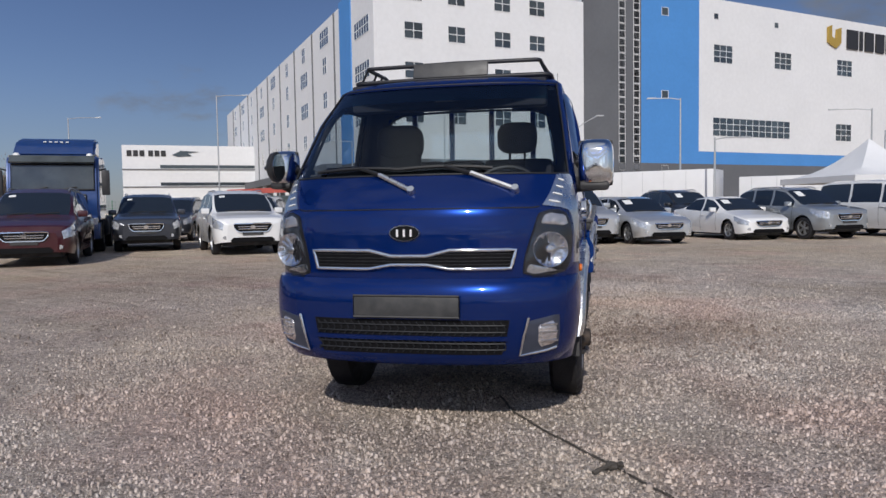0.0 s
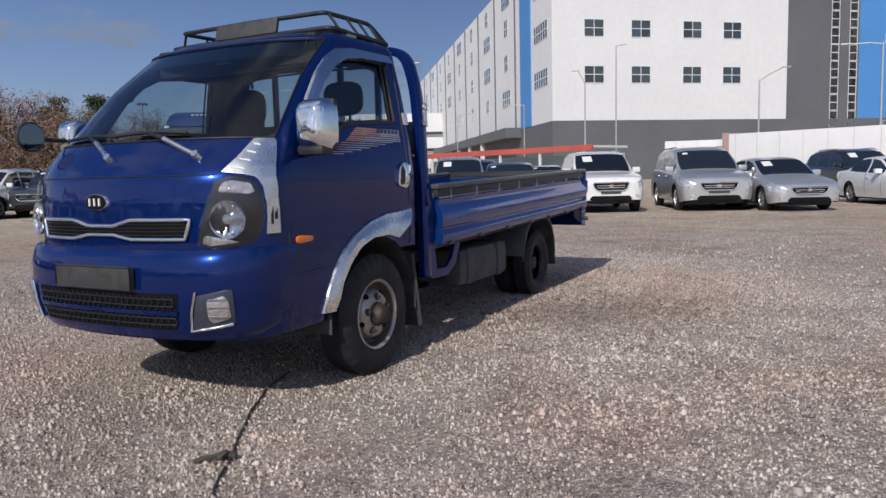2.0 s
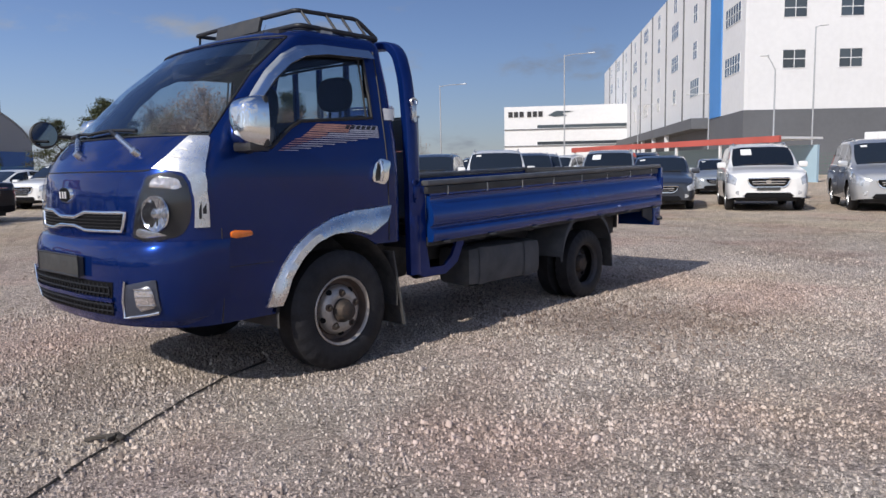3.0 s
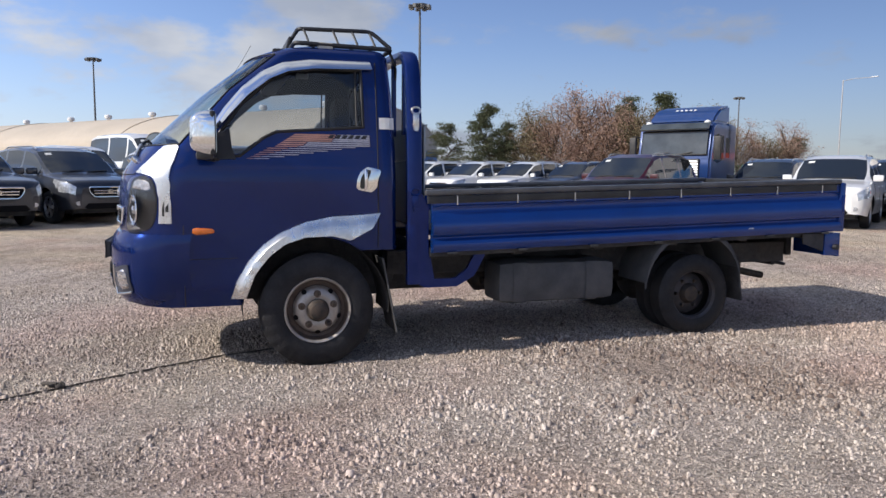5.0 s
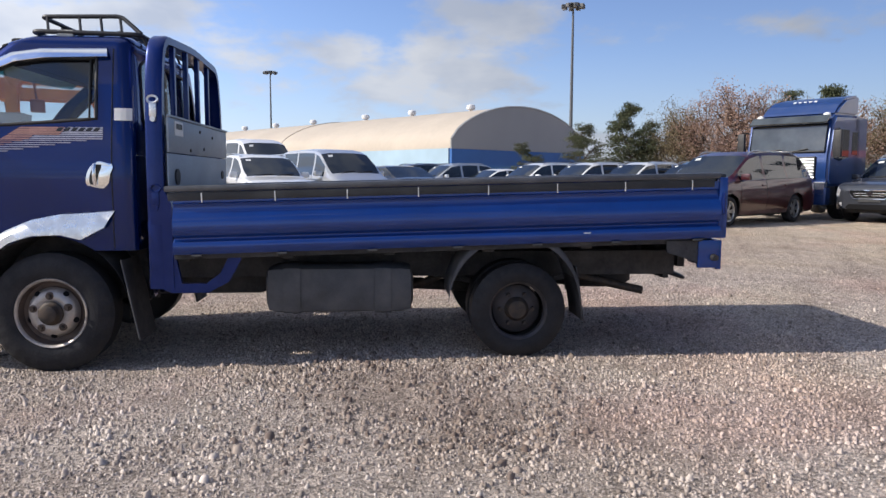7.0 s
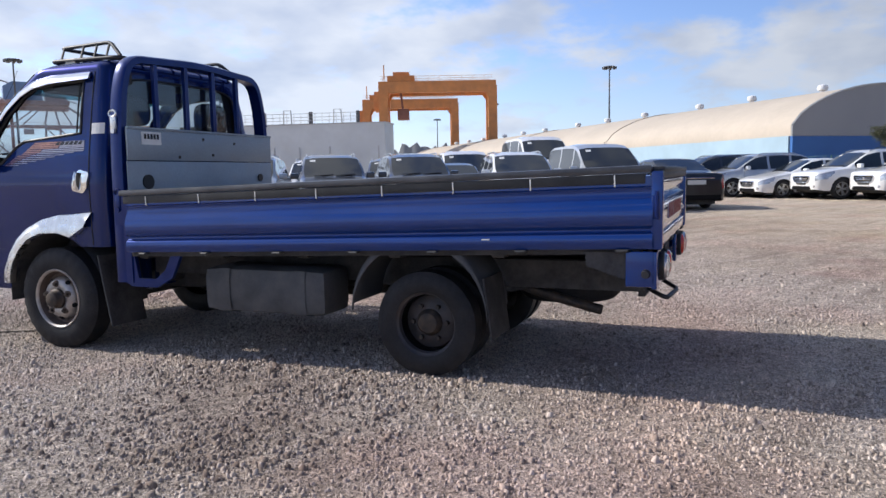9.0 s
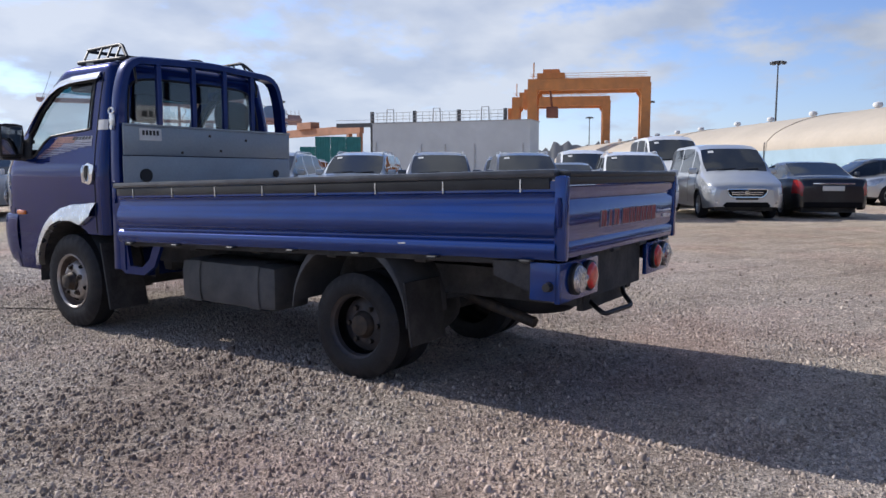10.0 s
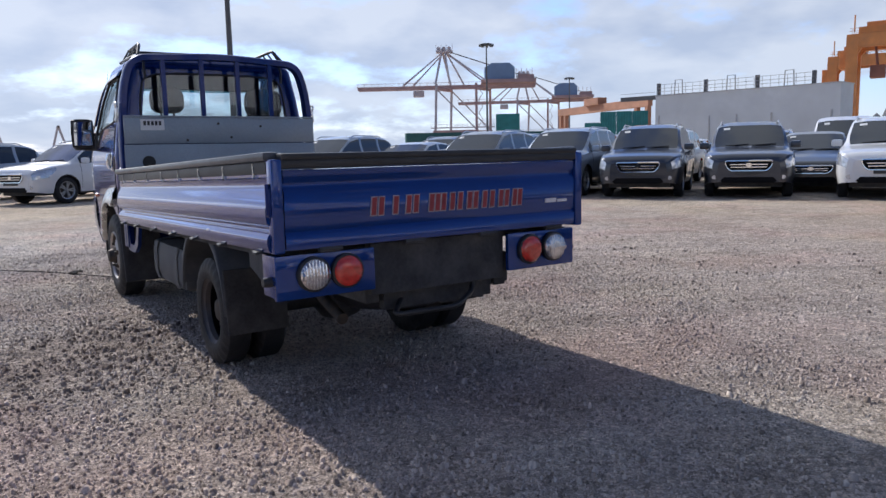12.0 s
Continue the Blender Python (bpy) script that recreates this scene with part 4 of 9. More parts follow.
badge = quick("badge", M_CHROME, truck, lambda bm: oval(bm, -0.018, 0.99, 0.082, 0.043, 0.004, 0.014), "oval chrome maker badge", 30)
quick("badge_field", M_MESHBLACK, badge, lambda bm: oval(bm, -0.018, 0.99, 0.073, 0.036, -0.006, 0.008), "black badge field", 30)
for cx, ww in ((-0.052, 0.010), (-0.018, 0.010), (0.016, 0.010)):
    quick("badge_mark", M_DECAL_WHITE, badge, lambda bm: box(bm, cx - ww / 2, -0.020, 0.972, cx + ww / 2, -0.012, 1.008, 0.002))

for s in (1, -1):
    HLr = chaikin([(0.440, 0.772), (0.453, 0.865), (0.478, 0.94), (0.508, 1.015), (0.532, 1.088), (0.645, 1.100), (0.745, 1.085), (0.790, 1.038), (0.815, 0.985), (0.817, 0.92), (0.80, 0.855), (0.76, 0.803), (0.68, 0.776), (0.58, 0.768)], 1)
    hl = quick("headlamp", M_BEZEL, truck, lambda bm: skin_patch(bm, HLr, 0.002, s, 18, 12, 0.012), "large smoked headlamp with round reflector", 50)
    c = cab_wrap(0.605, 0.902, s)
    ax = (cab_normal(0.605, 0.902, s) * 0.45 + Vector((0, -0.55, 0))).normalized()

    def bowl(bm):
        """A deep bright dish pressed in radial flutes, with a small bulb shield in the middle."""
        u = ax.orthogonal().normalized(); v = ax.cross(u)
        rows = []
        for r, h, wave in ((0.088, 0.006, 0), (0.085, 0.013, 0), (0.080, 0.010, 0), (0.074, 0.004, 0.0035), (0.055, -0.006, 0.004), (0.034, -0.010, 0.003), (0.026, -0.010, 0), (0.024, 0.012, 0), (0.018, 0.017, 0), (0.004, 0.018, 0)):
            rows.append([bm.verts.new(c + ax * (h + 0.012 + wave * (1 if i % 4 < 2 else -1)) + r * (math.cos(q) * u + math.sin(q) * v)) for i, q in ((i, 2 * math.pi * i / 56) for i in range(56))])
        for a, b in zip(rows, rows[1:]):
            for i in range(56):
                bm.faces.new((a[i], a[(i + 1) % 56], b[(i + 1) % 56], b[i]))
        bm.faces.new(rows[-1])
    quick("reflector", M_REFLECTOR, hl, bowl, "round chrome reflector", 25)
    quick("indicator", M_CLEARLENS, hl, lambda bm: skin_patch(bm, chaikin([(0.545, 1.018), (0.562, 1.060), (0.582, 1.080), (0.725, 1.070), (0.762, 1.014)], 1), 0.006, s, 6, 8, 0.004), "pale indicator lens", 60)
    quick("low_reflector", M_REFLECTOR, hl, lambda bm: skin_patch(bm, chaikin([(0.462, 0.785), (0.470, 0.835), (0.55, 0.818), (0.66, 0.802), (0.66, 0.786)], 1), 0.005, s, 4, 8, 0.003), "", 60)
    quick("cover", G_LAMP, hl, lambda bm: skin_patch(bm, HLr, 0.020, s, 18, 12, 0.0, 0.014), "clear lamp cover", 60).visible_shadow = False
    # chrome corner garnish round the back of the lamp, with a wedge up to the pillar
    wedge = [(0.830, 0.828), (0.836, 0.905), (0.836, 0.97), (0.808, 1.045), (0.765, 1.090), (0.66, 1.106), (0.545, 1.107), (0.553, 1.113), (0.612, 1.18), (0.648, 1.235), (0.672, 1.270), (0.820, 1.268), (0.868, 1.16), (0.915, 1.045), (0.930, 0.93), (0.932, 0.828)]
    garnish = quick("corner_garnish", M_CHROME_WORN, truck, lambda bm: skin_patch(bm, wedge, 0.008, s, 40, 8, 0.01), "bright chrome corner garnish with slots", 40)
    for k in range(4):
        zz = 1.128 + 0.036 * k
        p0 = float(np.interp(zz, (1.113, 1.18, 1.235), (0.553, 0.612, 0.648))) + 0.03
        quick("garnish_slot", M_WHITE, garnish, lambda bm: skin_patch(bm, chaikin([(p0, zz + 0.004), (p0 + 0.085 - 0.012 * k, zz - 0.006), (p0 + 0.085 - 0.012 * k, zz + 0.002), (p0, zz + 0.012)], 1), 0.011, s, 3, 4, 0.003))
    for p0, p1, z0, z1 in ((0.862, 0.880, 0.872, 0.958), (0.888, 0.912, 0.895, 0.945)):
        quick("garnish_cutout", M_SEAL, garnish, lambda bm: skin_patch(bm, [(p0, z0), (p1, z0), (p1, z1), (p0, z1 - 0.012)], 0.0095, s, 2, 2, 0.001))
    # side marker, door seams, wheel arch chrome, sticker, decal
    quick("side_marker", M_ORANGE, truck, lambda bm: skin_patch(bm, chaikin([(p_of_y(y, 0.785), z) for y, z in ((0.452, 0.765), (0.572, 0.768), (0.572, 0.802), (0.452, 0.806))], 1), 0.012, s, 6, 6, 0.012, 0.006), "amber side marker lamp", 60)
    flare_out = [(0.655, 0.385), (0.69, 0.49), (0.76, 0.61), (0.84, 0.70), (0.94, 0.77), (1.09, 0.835), (1.25, 0.868), (1.55, 0.885)]
    flare_in = [(1.49, 0.785), (1.36, 0.712), (1.25, 0.742), (1.09, 0.738), (0.97, 0.70), (0.88, 0.63), (0.80, 0.53), (0.745, 0.385)]

    def arch(bm):
        a = densify(flare_out, 0.03, False) + [flare_out[-1]]
        b = densify(flare_in[::-1], 0.03, False) + [flare_in[0]]
        n = 44
        def along(line, t):
            ds = [0.0]
            for q, r in zip(line, line[1:]):
                ds.append(ds[-1] + math.dist(q, r))
            return (np.interp(t * ds[-1], ds, [q[0] for q in line]), np.interp(t * ds[-1], ds, [q[1] for q in line]))
        rows = []
        for i in range(n + 1):
            o, q = along(a, i / n), along(b, i / n)
            row = []
            for k, off in ((0, -0.006), (0.04, 0.014), (0.35, 0.022), (0.45, 0.030), (0.96, 0.034), (1, -0.01)):
                y, z = o[0] + (q[0] - o[0]) * k, o[1] + (q[1] - o[1]) * k
                row.append(bm.verts.new((s * (cab_at(z)[2] + off), y, z)))
            rows.append(row)
        for u, v in zip(rows, rows[1:]):
            for j in range(5):
                f = (u[j], u[j + 1], v[j + 1], v[j])
                bm.faces.new(f if s > 0 else f[::-1])
    quick("wheel_arch_trim", M_CHROME_WORN, truck, arch, "chrome wheel arch trim", 40)
    quick("wheel_arch_liner", M_CHASSIS, truck, lambda bm: [bm.faces.new([bm.verts.new((s * x, HUB_F[0] + 0.44 * math.cos(q + dq * k2), HUB_F[1] + 0.44 * math.sin(q + dq * k2))) for x, k2 in ((0.79, 0), (0.42, 0), (0.42, 1), (0.79, 1))]) for dq in (math.pi * 1.06 / 20,) for q in (dq * i - 0.1 for i in range(20))], "black wheel arch liner", 60)
    quick("inner_wing", M_CHASSIS, truck, lambda bm: box(bm, s * 0.40, 0.5, 0.32, s * 0.43, 1.66, 0.80))
    # door seams
    quick("door_seam", M_SEAL, truck, lambda bm: tube(bm, [(s * (cab_at(z)[2] + 0.0005), 1.535, z) for z in np.linspace(0.67, 1.80, 20)], 0.004, 5), "dark door gap")
    quick("wing_seam", M_SEAL, truck, lambda bm: tube(bm, [(s * (cab_at(z)[2] + 0.0005), 0.405, z) for z in np.linspace(0.345, 0.82, 12)], 0.003, 5))
    quick("sill_seam", M_SEAL, truck, lambda bm: tube(bm, [Vector((0.0008 * s, 0, 0)) + q for q in skin_line([(p_of_y(0.405, 0.62), 0.622), (p_of_y(0.70, 0.62), 0.625)], s, 0)], 0.0025, 4))
    quick("door_window", G_SIDE, truck, lambda bm: [bm.faces.new(f) for f in [[bm.verts.new((s * (cab_at(z)[2] - 0.014), y, z)) for y, z in densify(DOOR_WINDOW, 0.06)]]], "tinted door window").visible_shadow = False
    quick("window_seal", M_SEAL, truck, lambda bm: tube(bm, [(s * (cab_at(z)[2] - 0.001), y, z) for y, z in densify(DOOR_WINDOW, 0.04)], 0.010, 6, True), "black window rubber", 60)
    quick("quarter_bar", M_SEAL, truck, lambda bm: tube(bm, [(s * (cab_at(z)[2] - 0.004), 1.41, z) for z in (1.40, 1.57, 1.74)], 0.006, 6))
    visor_hi = [(0.575, 1.40), (0.64, 1.495), (0.74, 1.615), (0.86, 1.715), (0.98, 1.775), (1.14, 1.80), (1.50, 1.805)]
    visor_lo = [(0.60, 1.365), (0.675, 1.455), (0.78, 1.57), (0.90, 1.665), (1.01, 1.715), (1.16, 1.738), (1.515, 1.750)]

    def visor(bm):
        rows = []
        for i in range(31):
            t = i / 30
            hi = [np.interp(t, np.linspace(0, 1, 7), [q[k] for q in visor_hi]) for k in (0, 1)]
            lo = [np.interp(t, np.linspace(0, 1, 7), [q[k] for q in visor_lo]) for k in (0, 1)]
            row = []
            for k, off in ((0, 0.0), (0.12, 0.012), (0.55, 0.026), (0.95, 0.034), (1, 0.030), (0.9, 0.02)):
                y, z = hi[0] + (lo[0] - hi[0]) * k, hi[1] + (lo[1] - hi[1]) * k
                row.append(bm.verts.new((s * (cab_at(z)[2] + off), y, z)))
            rows.append(row)
        for u, v in zip(rows, rows[1:]):
            for j in range(5):
                f = (u[j], u[j + 1], v[j + 1], v[j])
                bm.faces.new(f if s > 0 else f[::-1])
        bm.faces.new(rows[-1])
    quick("rain_visor", M_CHROME, truck, visor, "chrome window rain visor", 50)
    handle = quick("door_handle", M_CHROME, truck, lambda bm: skin_patch(bm, chaikin([(p_of_y(y, 1.08), z) for y, z in ((1.402, 1.012), (1.53, 1.008), (1.53, 1.155), (1.402, 1.16))], 1), 0.016, s, 10, 8, 0.018, 0.002), "chrome door handle", 50)
    quick("handle_recess", M_SEAL, handle, lambda bm: skin_patch(bm, chaikin([(p_of_y(y, 1.08), z) for y, z in ((1.422, 1.03), (1.468, 1.03), (1.468, 1.142), (1.422, 1.142))], 1), 0.0195, s, 6, 5, 0.002))
    quick("handle_grip", M_CHROME, handle, lambda bm: tube(bm, [(s * 0.825, 1.452, 1.03), (s * 0.838, 1.452, 1.06), (s * 0.838, 1.452, 1.115), (s * 0.825, 1.452, 1.145)], 0.011, 8), "", 60)
    if s > 0:
        quick("white_sticker", M_WHITE, truck, lambda bm: [bm.faces.new([bm.verts.new((cab_at(z)[2] + dx, y, z)) for y, dx, z in ((ya, xa, 1.392), (yb, xb, 1.392), (yb, xb, 1.462), (ya, xa, 1.462))]) for (ya, xa), (yb, xb) in (((1.548, 0.004), (1.585, 0.004)), ((1.585, 0.004), (1.612, 0.001)), ((1.612, 0.001), (1.643, -0.013)))], "white paper sticker")
        # stripe decal on the door: a pale band that breaks up into thin lines along the window's slanted edge
        for k in range(13):
            zt = 1.352 - 0.0122 * k
            h = 0.0098 if k < 3 else (0.0075 if k < 6 else 0.0045)
            y0 = 1.03 - 0.0185 * k - (0.004 * k if k > 6 else 0)
            y1 = 1.49 if k < 6 else 1.40 - 0.085 * (k - 6)
            ym = y0 + (y1 - y0) * (0.55 if k < 4 else 0.28)
            for ya, yb, mt in ((y0, ym, M_DECAL_ORANGE), (ym, y1, M_DECAL_SIL)):
                quick("door_stripe", mt, truck, lambda bm: skin_patch(bm, [(p_of_y(ya, zt), zt - h), (p_of_y(yb, zt), zt - h), (p_of_y(yb, zt), zt), (p_of_y(ya + 0.012, zt), zt)], 0.002, 1, 1, 6, 0.001), "faded silver and copper door stripe" if k == 0 else "")
        for k in range(6):
            quick("model_mark", M_LAMP_DARK, truck, lambda bm: skin_patch(bm, [(p_of_y(1.24 + 0.04 * k, 1.34), 1.328), (p_of_y(1.268 + 0.04 * k, 1.34), 1.328), (p_of_y(1.268 + 0.04 * k, 1.34), 1.350), (p_of_y(1.24 + 0.04 * k, 1.34), 1.350)], 0.0026, 1, 1, 2, 0.001))

# wipers
for x0, reach in ((0.0, 0.30), (0.505, 0.36)):
    b0 = nose(x0, 1.197, 0.018)
    tp = nose(x0 - reach, 1.318, 0.022)
    mid = nose(x0 - reach * 0.62, 1.282, 0.026)
    w_arm = quick("wiper", M_CHROME_WORN, truck, lambda bm: (tube(bm, [b0, mid], 0.013, 7), cyl(bm, b0 + Vector((0, 0.02, -0.015)), b0 + Vector((0, -0.012, 0.01)), 0.022, 0.018, 12)), "silver wiper arm", 50)
    quick("rod", M_SEAL, w_arm, lambda bm: tube(bm, [mid, (mid + tp) / 2 + Vector((0, -0.006, 0)), tp], 0.010, 6), "black wiper rod", 50)

    def blade(bm):
        pts = []
        for i in range(13):
            x = tp.x - 0.26 + 0.50 * i / 12
            z = 1.300 + 0.012 * math.sin(i / 12 * math.pi)
            sgn = 1 if x >= 0 else -1
            q = cab_wrap(p_of_x(abs(x), z), z, sgn)
            pts.append(q + Vector((0, -0.012, 0.006)))
        tube(bm, pts, 0.009, 5)
    quick("blade", M_SEAL, w_arm, blade, "black wiper blade", 50)

# door mirrors
def mirror_shell(bm, cx, cy, cz, k):
    """The rounded front cover of a mirror: a squared-off dome that opens to the rear."""
    def sp(v, e):
        return math.copysign(abs(v) ** e, v)
    rows = []
    for i in range(9):
        a = math.pi / 2 * i / 8
        c, d = math.cos(a) ** 0.42, math.sin(a)
        rows.append([bm.verts.new((cx + 0.095 * k * c * sp(math.cos(q), 0.45), cy + 0.056 - 0.134 * d, cz + 0.128 * k * c * sp(math.sin(q), 0.5))) for q in (2 * math.pi * j / 32 for j in range(32))])
    for a, b in zip(rows, rows[1:]):
        for j in range(32):
            bm.faces.new((a[j], a[(j + 1) % 32], b[(j + 1) % 32], b[j]))
    bmesh.ops.remove_doubles(bm, verts=bm.verts[:], dist=0.0003)
    bmesh.ops.recalc_face_normals(bm, faces=bm.faces[:])


for s in (1, -1):
    k = 1.0 if s > 0 else 0.82
    cx, cy, cz = s * 0.885, 0.53, 1.335 if s > 0 else 1.35
    mir = quick("door_mirror", M_CHROME, truck, lambda bm: mirror_shell(bm, cx, cy, cz, k), "large chrome door mirror", 60)
    quick("mirror_rim", M_BLACK, mir, lambda bm: box(bm, cx - 0.090 * k, cy + 0.030, cz - 0.122 * k, cx + 0.090 * k, cy + 0.062, cz + 0.122 * k, 0.015), "black mirror rim", 50)
    quick("mirror_glass", M_MIRROR, mir, lambda bm: box(bm, cx - 0.074 * k, cy + 0.060, cz - 0.104 * k, cx + 0.074 * k, cy + 0.066, cz + 0.104 * k), "mirror glass")
    quick("mirror_foot", M_BLACK, mir, lambda bm: (box(bm, cx - 0.085 * k, cy - 0.045, cz - 0.145 * k, cx + 0.07 * k, cy + 0.05, cz - 0.095 * k, 0.02), tube(bm, arc_pts([(s * 0.765, 0.62, 1.20), (s * 0.80, 0.56, 1.205), (cx, cy, cz - 0.125 * k)], 0.05), 0.022, 8), tube(bm, arc_pts([(s * 0.745, 0.64, 1.33), (s * 0.79, 0.575, 1.33), (cx - s * 0.06, cy + 0.01, cz)], 0.04), 0.016, 8)), "black mirror arm", 50)
quick("door_corner_cover", M_BLACK, truck, lambda bm: skin_patch(bm, [(p_of_y(0.57, 1.2), 1.195), (p_of_y(0.57, 1.34), 1.34), (p_of_y(0.67, 1.37), 1.37), (p_of_y(0.70, 1.195), 1.195)], 0.012, 1, 5, 3, 0.014), "black mirror base panel")


def spot_mirror(bm):
    c = Vector((-0.776, 0.174, 1.337))
    rows = lathe(bm, ((-0.02, 0.02), (-0.016, 0.06), (0.0, 0.078), (0.02, 0.082), (0.026, 0.076)), 24, "x", c)
    bm.faces.new(rows[-1]); bm.faces.new(rows[0])
    tube(bm, arc_pts([c + Vector((-0.015, 0.0, 0)), c + Vector((-0.07, 0.04, 0.0)), (-0.86, 0.40, 1.33), (-0.87, 0.50, 1.34)], 0.04), 0.013, 7)


spot = quick("under_mirror", M_BLACK, truck, spot_mirror, "round black blind spot mirror", 40)
quick("spot_glass", M_MIRROR, spot, lambda bm: cyl(bm, (-0.752, 0.174, 1.337), (-0.746, 0.174, 1.337), 0.072, None, 24), "mirror glass")
quick("aerial", M_BLACK, truck, lambda bm: tube(bm, [(0.690, 0.68, 1.66), (0.677, 0.75, 1.77), (0.673, 0.80, 1.86)], 0.0013, 5), "thin aerial")

# seats, wheel, dashboard
def pillow(bm, c, rx, ry, rz):
    """A padded block with round edges."""
    def sp(v, e):
        return math.copysign(abs(v) ** e, v)
    rows = []
    for i in range(1, 12):
        a = -math.pi / 2 + math.pi * i / 12
        rows.append([bm.verts.new((c[0] + rx * sp(math.cos(a), 0.55) * sp(math.cos(q), 0.6), c[1] + ry * sp(math.cos(a), 0.55) * sp(math.sin(q), 0.6), c[2] + rz * sp(math.sin(a), 0.7))) for q in (2 * math.pi * j / 24 for j in range(24))])
    for a, b in zip(rows, rows[1:]):
        for j in range(24):
            bm.faces.new((a[j], a[(j + 1) % 24], b[(j + 1) % 24], b[j]))
    bm.faces.new(rows[0][::-1]); bm.faces.new(rows[-1])


for x in (0.36, -0.02, -0.38):
    wseat = 0.25 if abs(x) > 0.1 else 0.16
    seat = quick("seat", M_SEAT, truck, lambda bm: (box(bm, x - wseat, 0.95, 0.78, x + wseat, 1.45, 0.92, 0.04), box(bm, x - wseat * 0.95, 0, 0, x + wseat * 0.95, 0.13, 0.60, 0.06, Matrix.Translation((0, 1.40, 0.86)) @ Matrix.Rotation(radians(-12), 4, "X"))), "dark cloth seat", 50)
    if x < -0.1:
        quick("headrest", M_SEAT, seat, lambda bm: (pillow(bm, (-0.455, 1.51, 1.56), 0.165, 0.065, 0.125), box(bm, -0.60, 1.46, 1.36, -0.31, 1.55, 1.50, 0.03)), "broad headrest on a covered seat back", 60)
    elif x > 0.1:
        quick("headrest", M_SEAT, seat, lambda bm: (pillow(bm, (x, 1.51, 1.57), 0.135, 0.06, 0.105), cyl(bm, (x - 0.05, 1.5, 1.38), (x - 0.05, 1.51, 1.5), 0.008), cyl(bm, (x + 0.05, 1.5, 1.38), (x + 0.05, 1.51, 1.5), 0.008)), "rounded headrest", 60)
quick("dashboard", M_DASH, truck, lambda bm: (box(bm, -0.68, 0.36, 0.8, 0.68, 0.72, 1.22, 0.05), box(bm, 0.14, 0.62, 1.15, 0.56, 0.82, 1.27, 0.04)), "grey dashboard", 50)
quick("steering_wheel", M_BLACK, truck, lambda bm: (tube(bm, [Vector((0.36, 0.86, 1.20)) + Matrix.Rotation(radians(52), 3, "X") @ Vector((0.19 * math.cos(q), 0.19 * math.sin(q), 0)) for q in (2 * math.pi * i / 28 for i in range(28))], 0.014, 7, True), cyl(bm, (0.36, 0.75, 1.06), (0.36, 0.85, 1.19), 0.05, 0.06, 14), tube(bm, [(0.18, 0.87, 1.2), (0.36, 0.84, 1.18), (0.54, 0.87, 1.2)], 0.016, 6)), "black steering wheel", 60)
quick("inside_mirror", M_BLACK, truck, lambda bm: box(bm, -0.06, 0.86, 1.74, 0.06, 0.885, 1.785, 0.01), "inside mirror", 50)

# roof rack
rack = quick("roof_rack", M_RACK, truck, lambda bm: (
    tube(bm, arc_pts([(0.0, 1.06, 1.912), (0.615, 1.06, 1.905), (0.615, 1.66, 1.895), (-0.615, 1.66, 1.895), (-0.615, 1.06, 1.905), (0.0, 1.06, 1.912)], 0.05), 0.014, 7),
    tube(bm, arc_pts([(0.0, 1.09, 2.005), (0.55, 1.09, 2.0), (0.55, 1.54, 2.01), (0.59, 1.66, 1.905)], 0.04), 0.013, 7),
    tube(bm, arc_pts([(0.0, 1.09, 2.005), (-0.55, 1.09, 2.0), (-0.55, 1.54, 2.01), (-0.59, 1.66, 1.905)], 0.04), 0.013, 7)), "black steel roof rack with low rails", 60)
for y in (1.18, 1.30, 1.42, 1.54):
    quick("rack_slat", M_RACK, rack, lambda bm: tube(bm, [(-0.61, y, 1.905), (-0.3, y, 1.93), (0.3, y, 1.93), (0.61, y, 1.905)], 0.012, 6), "", 60)
for x in (-0.30, 0.0, 0.30):
    quick("rack_runner", M_RACK, rack, lambda bm: tube(bm, [(x, 1.06, 1.912), (x, 1.2, 1.935), (x, 1.55, 1.935), (x, 1.66, 1.9)], 0.009, 6))
for s in (1, -1):
    for y in (1.12, 1.30, 1.42, 1.53):
        quick("rack_post", M_RACK, rack, lambda bm: tube(bm, [(s * 0.615, y + 0.03, 1.90), (s * 0.55, y, 2.005)], 0.008, 6))
    quick("rack_clamp", mat("rack_bracket", (0.50, 0.49, 0.44), 0.5, 0.3, vary=0.15, scale=20), rack, lambda bm: box(bm, s * 0.605 - 0.02, 1.20, 1.845, s * 0.605 + 0.02, 1.29, 1.915, 0.006, None), "pale steel clamp")
    quick("rack_strut", M_RACK, rack, lambda bm: tube(bm, arc_pts([(s * 0.55, 1.66, 1.895), (s * 0.56, 1.70, 1.80), (s * 0.55, 1.70, 1.72)], 0.03), 0.01, 6))
quick("rack_panel", M_PLATEGREY, rack, lambda bm: box(bm, -0.235, -0.012, 0, 0.235, 0.012, 0.095, 0.006, Matrix.Translation((0.0, 1.052, 1.915)) @ Matrix.Rotation(radians(-15), 4, "X")), "dark sign panel", 40)


# ---- load bed: rises a little to the rear ----
BED0, BED1 = 1.862, 5.10
def lift(y):
    return (y - BED0) * 0.0275


SIDE_PROFILE = [(0.0, 0.800), (0.003, 0.843), (0.016, 0.850), (0.036, 0.854), (0.052, 0.855), (0.066, 0.851), (0.078, 0.840), (0.086, 0.828), (0.094, 0.825), (0.101, 0.828), (0.108, 0.843), (0.122, 0.852), (0.145, 0.8555), (0.170, 0.856), (0.195, 0.852), (0.218, 0.844), (0.240, 0.833), (0.258, 0.826), (0.272, 0.825), (0.286, 0.826), (0.294, 0.834), (0.299, 0.826), (0.345, 0.825), (0.348, 0.800)]


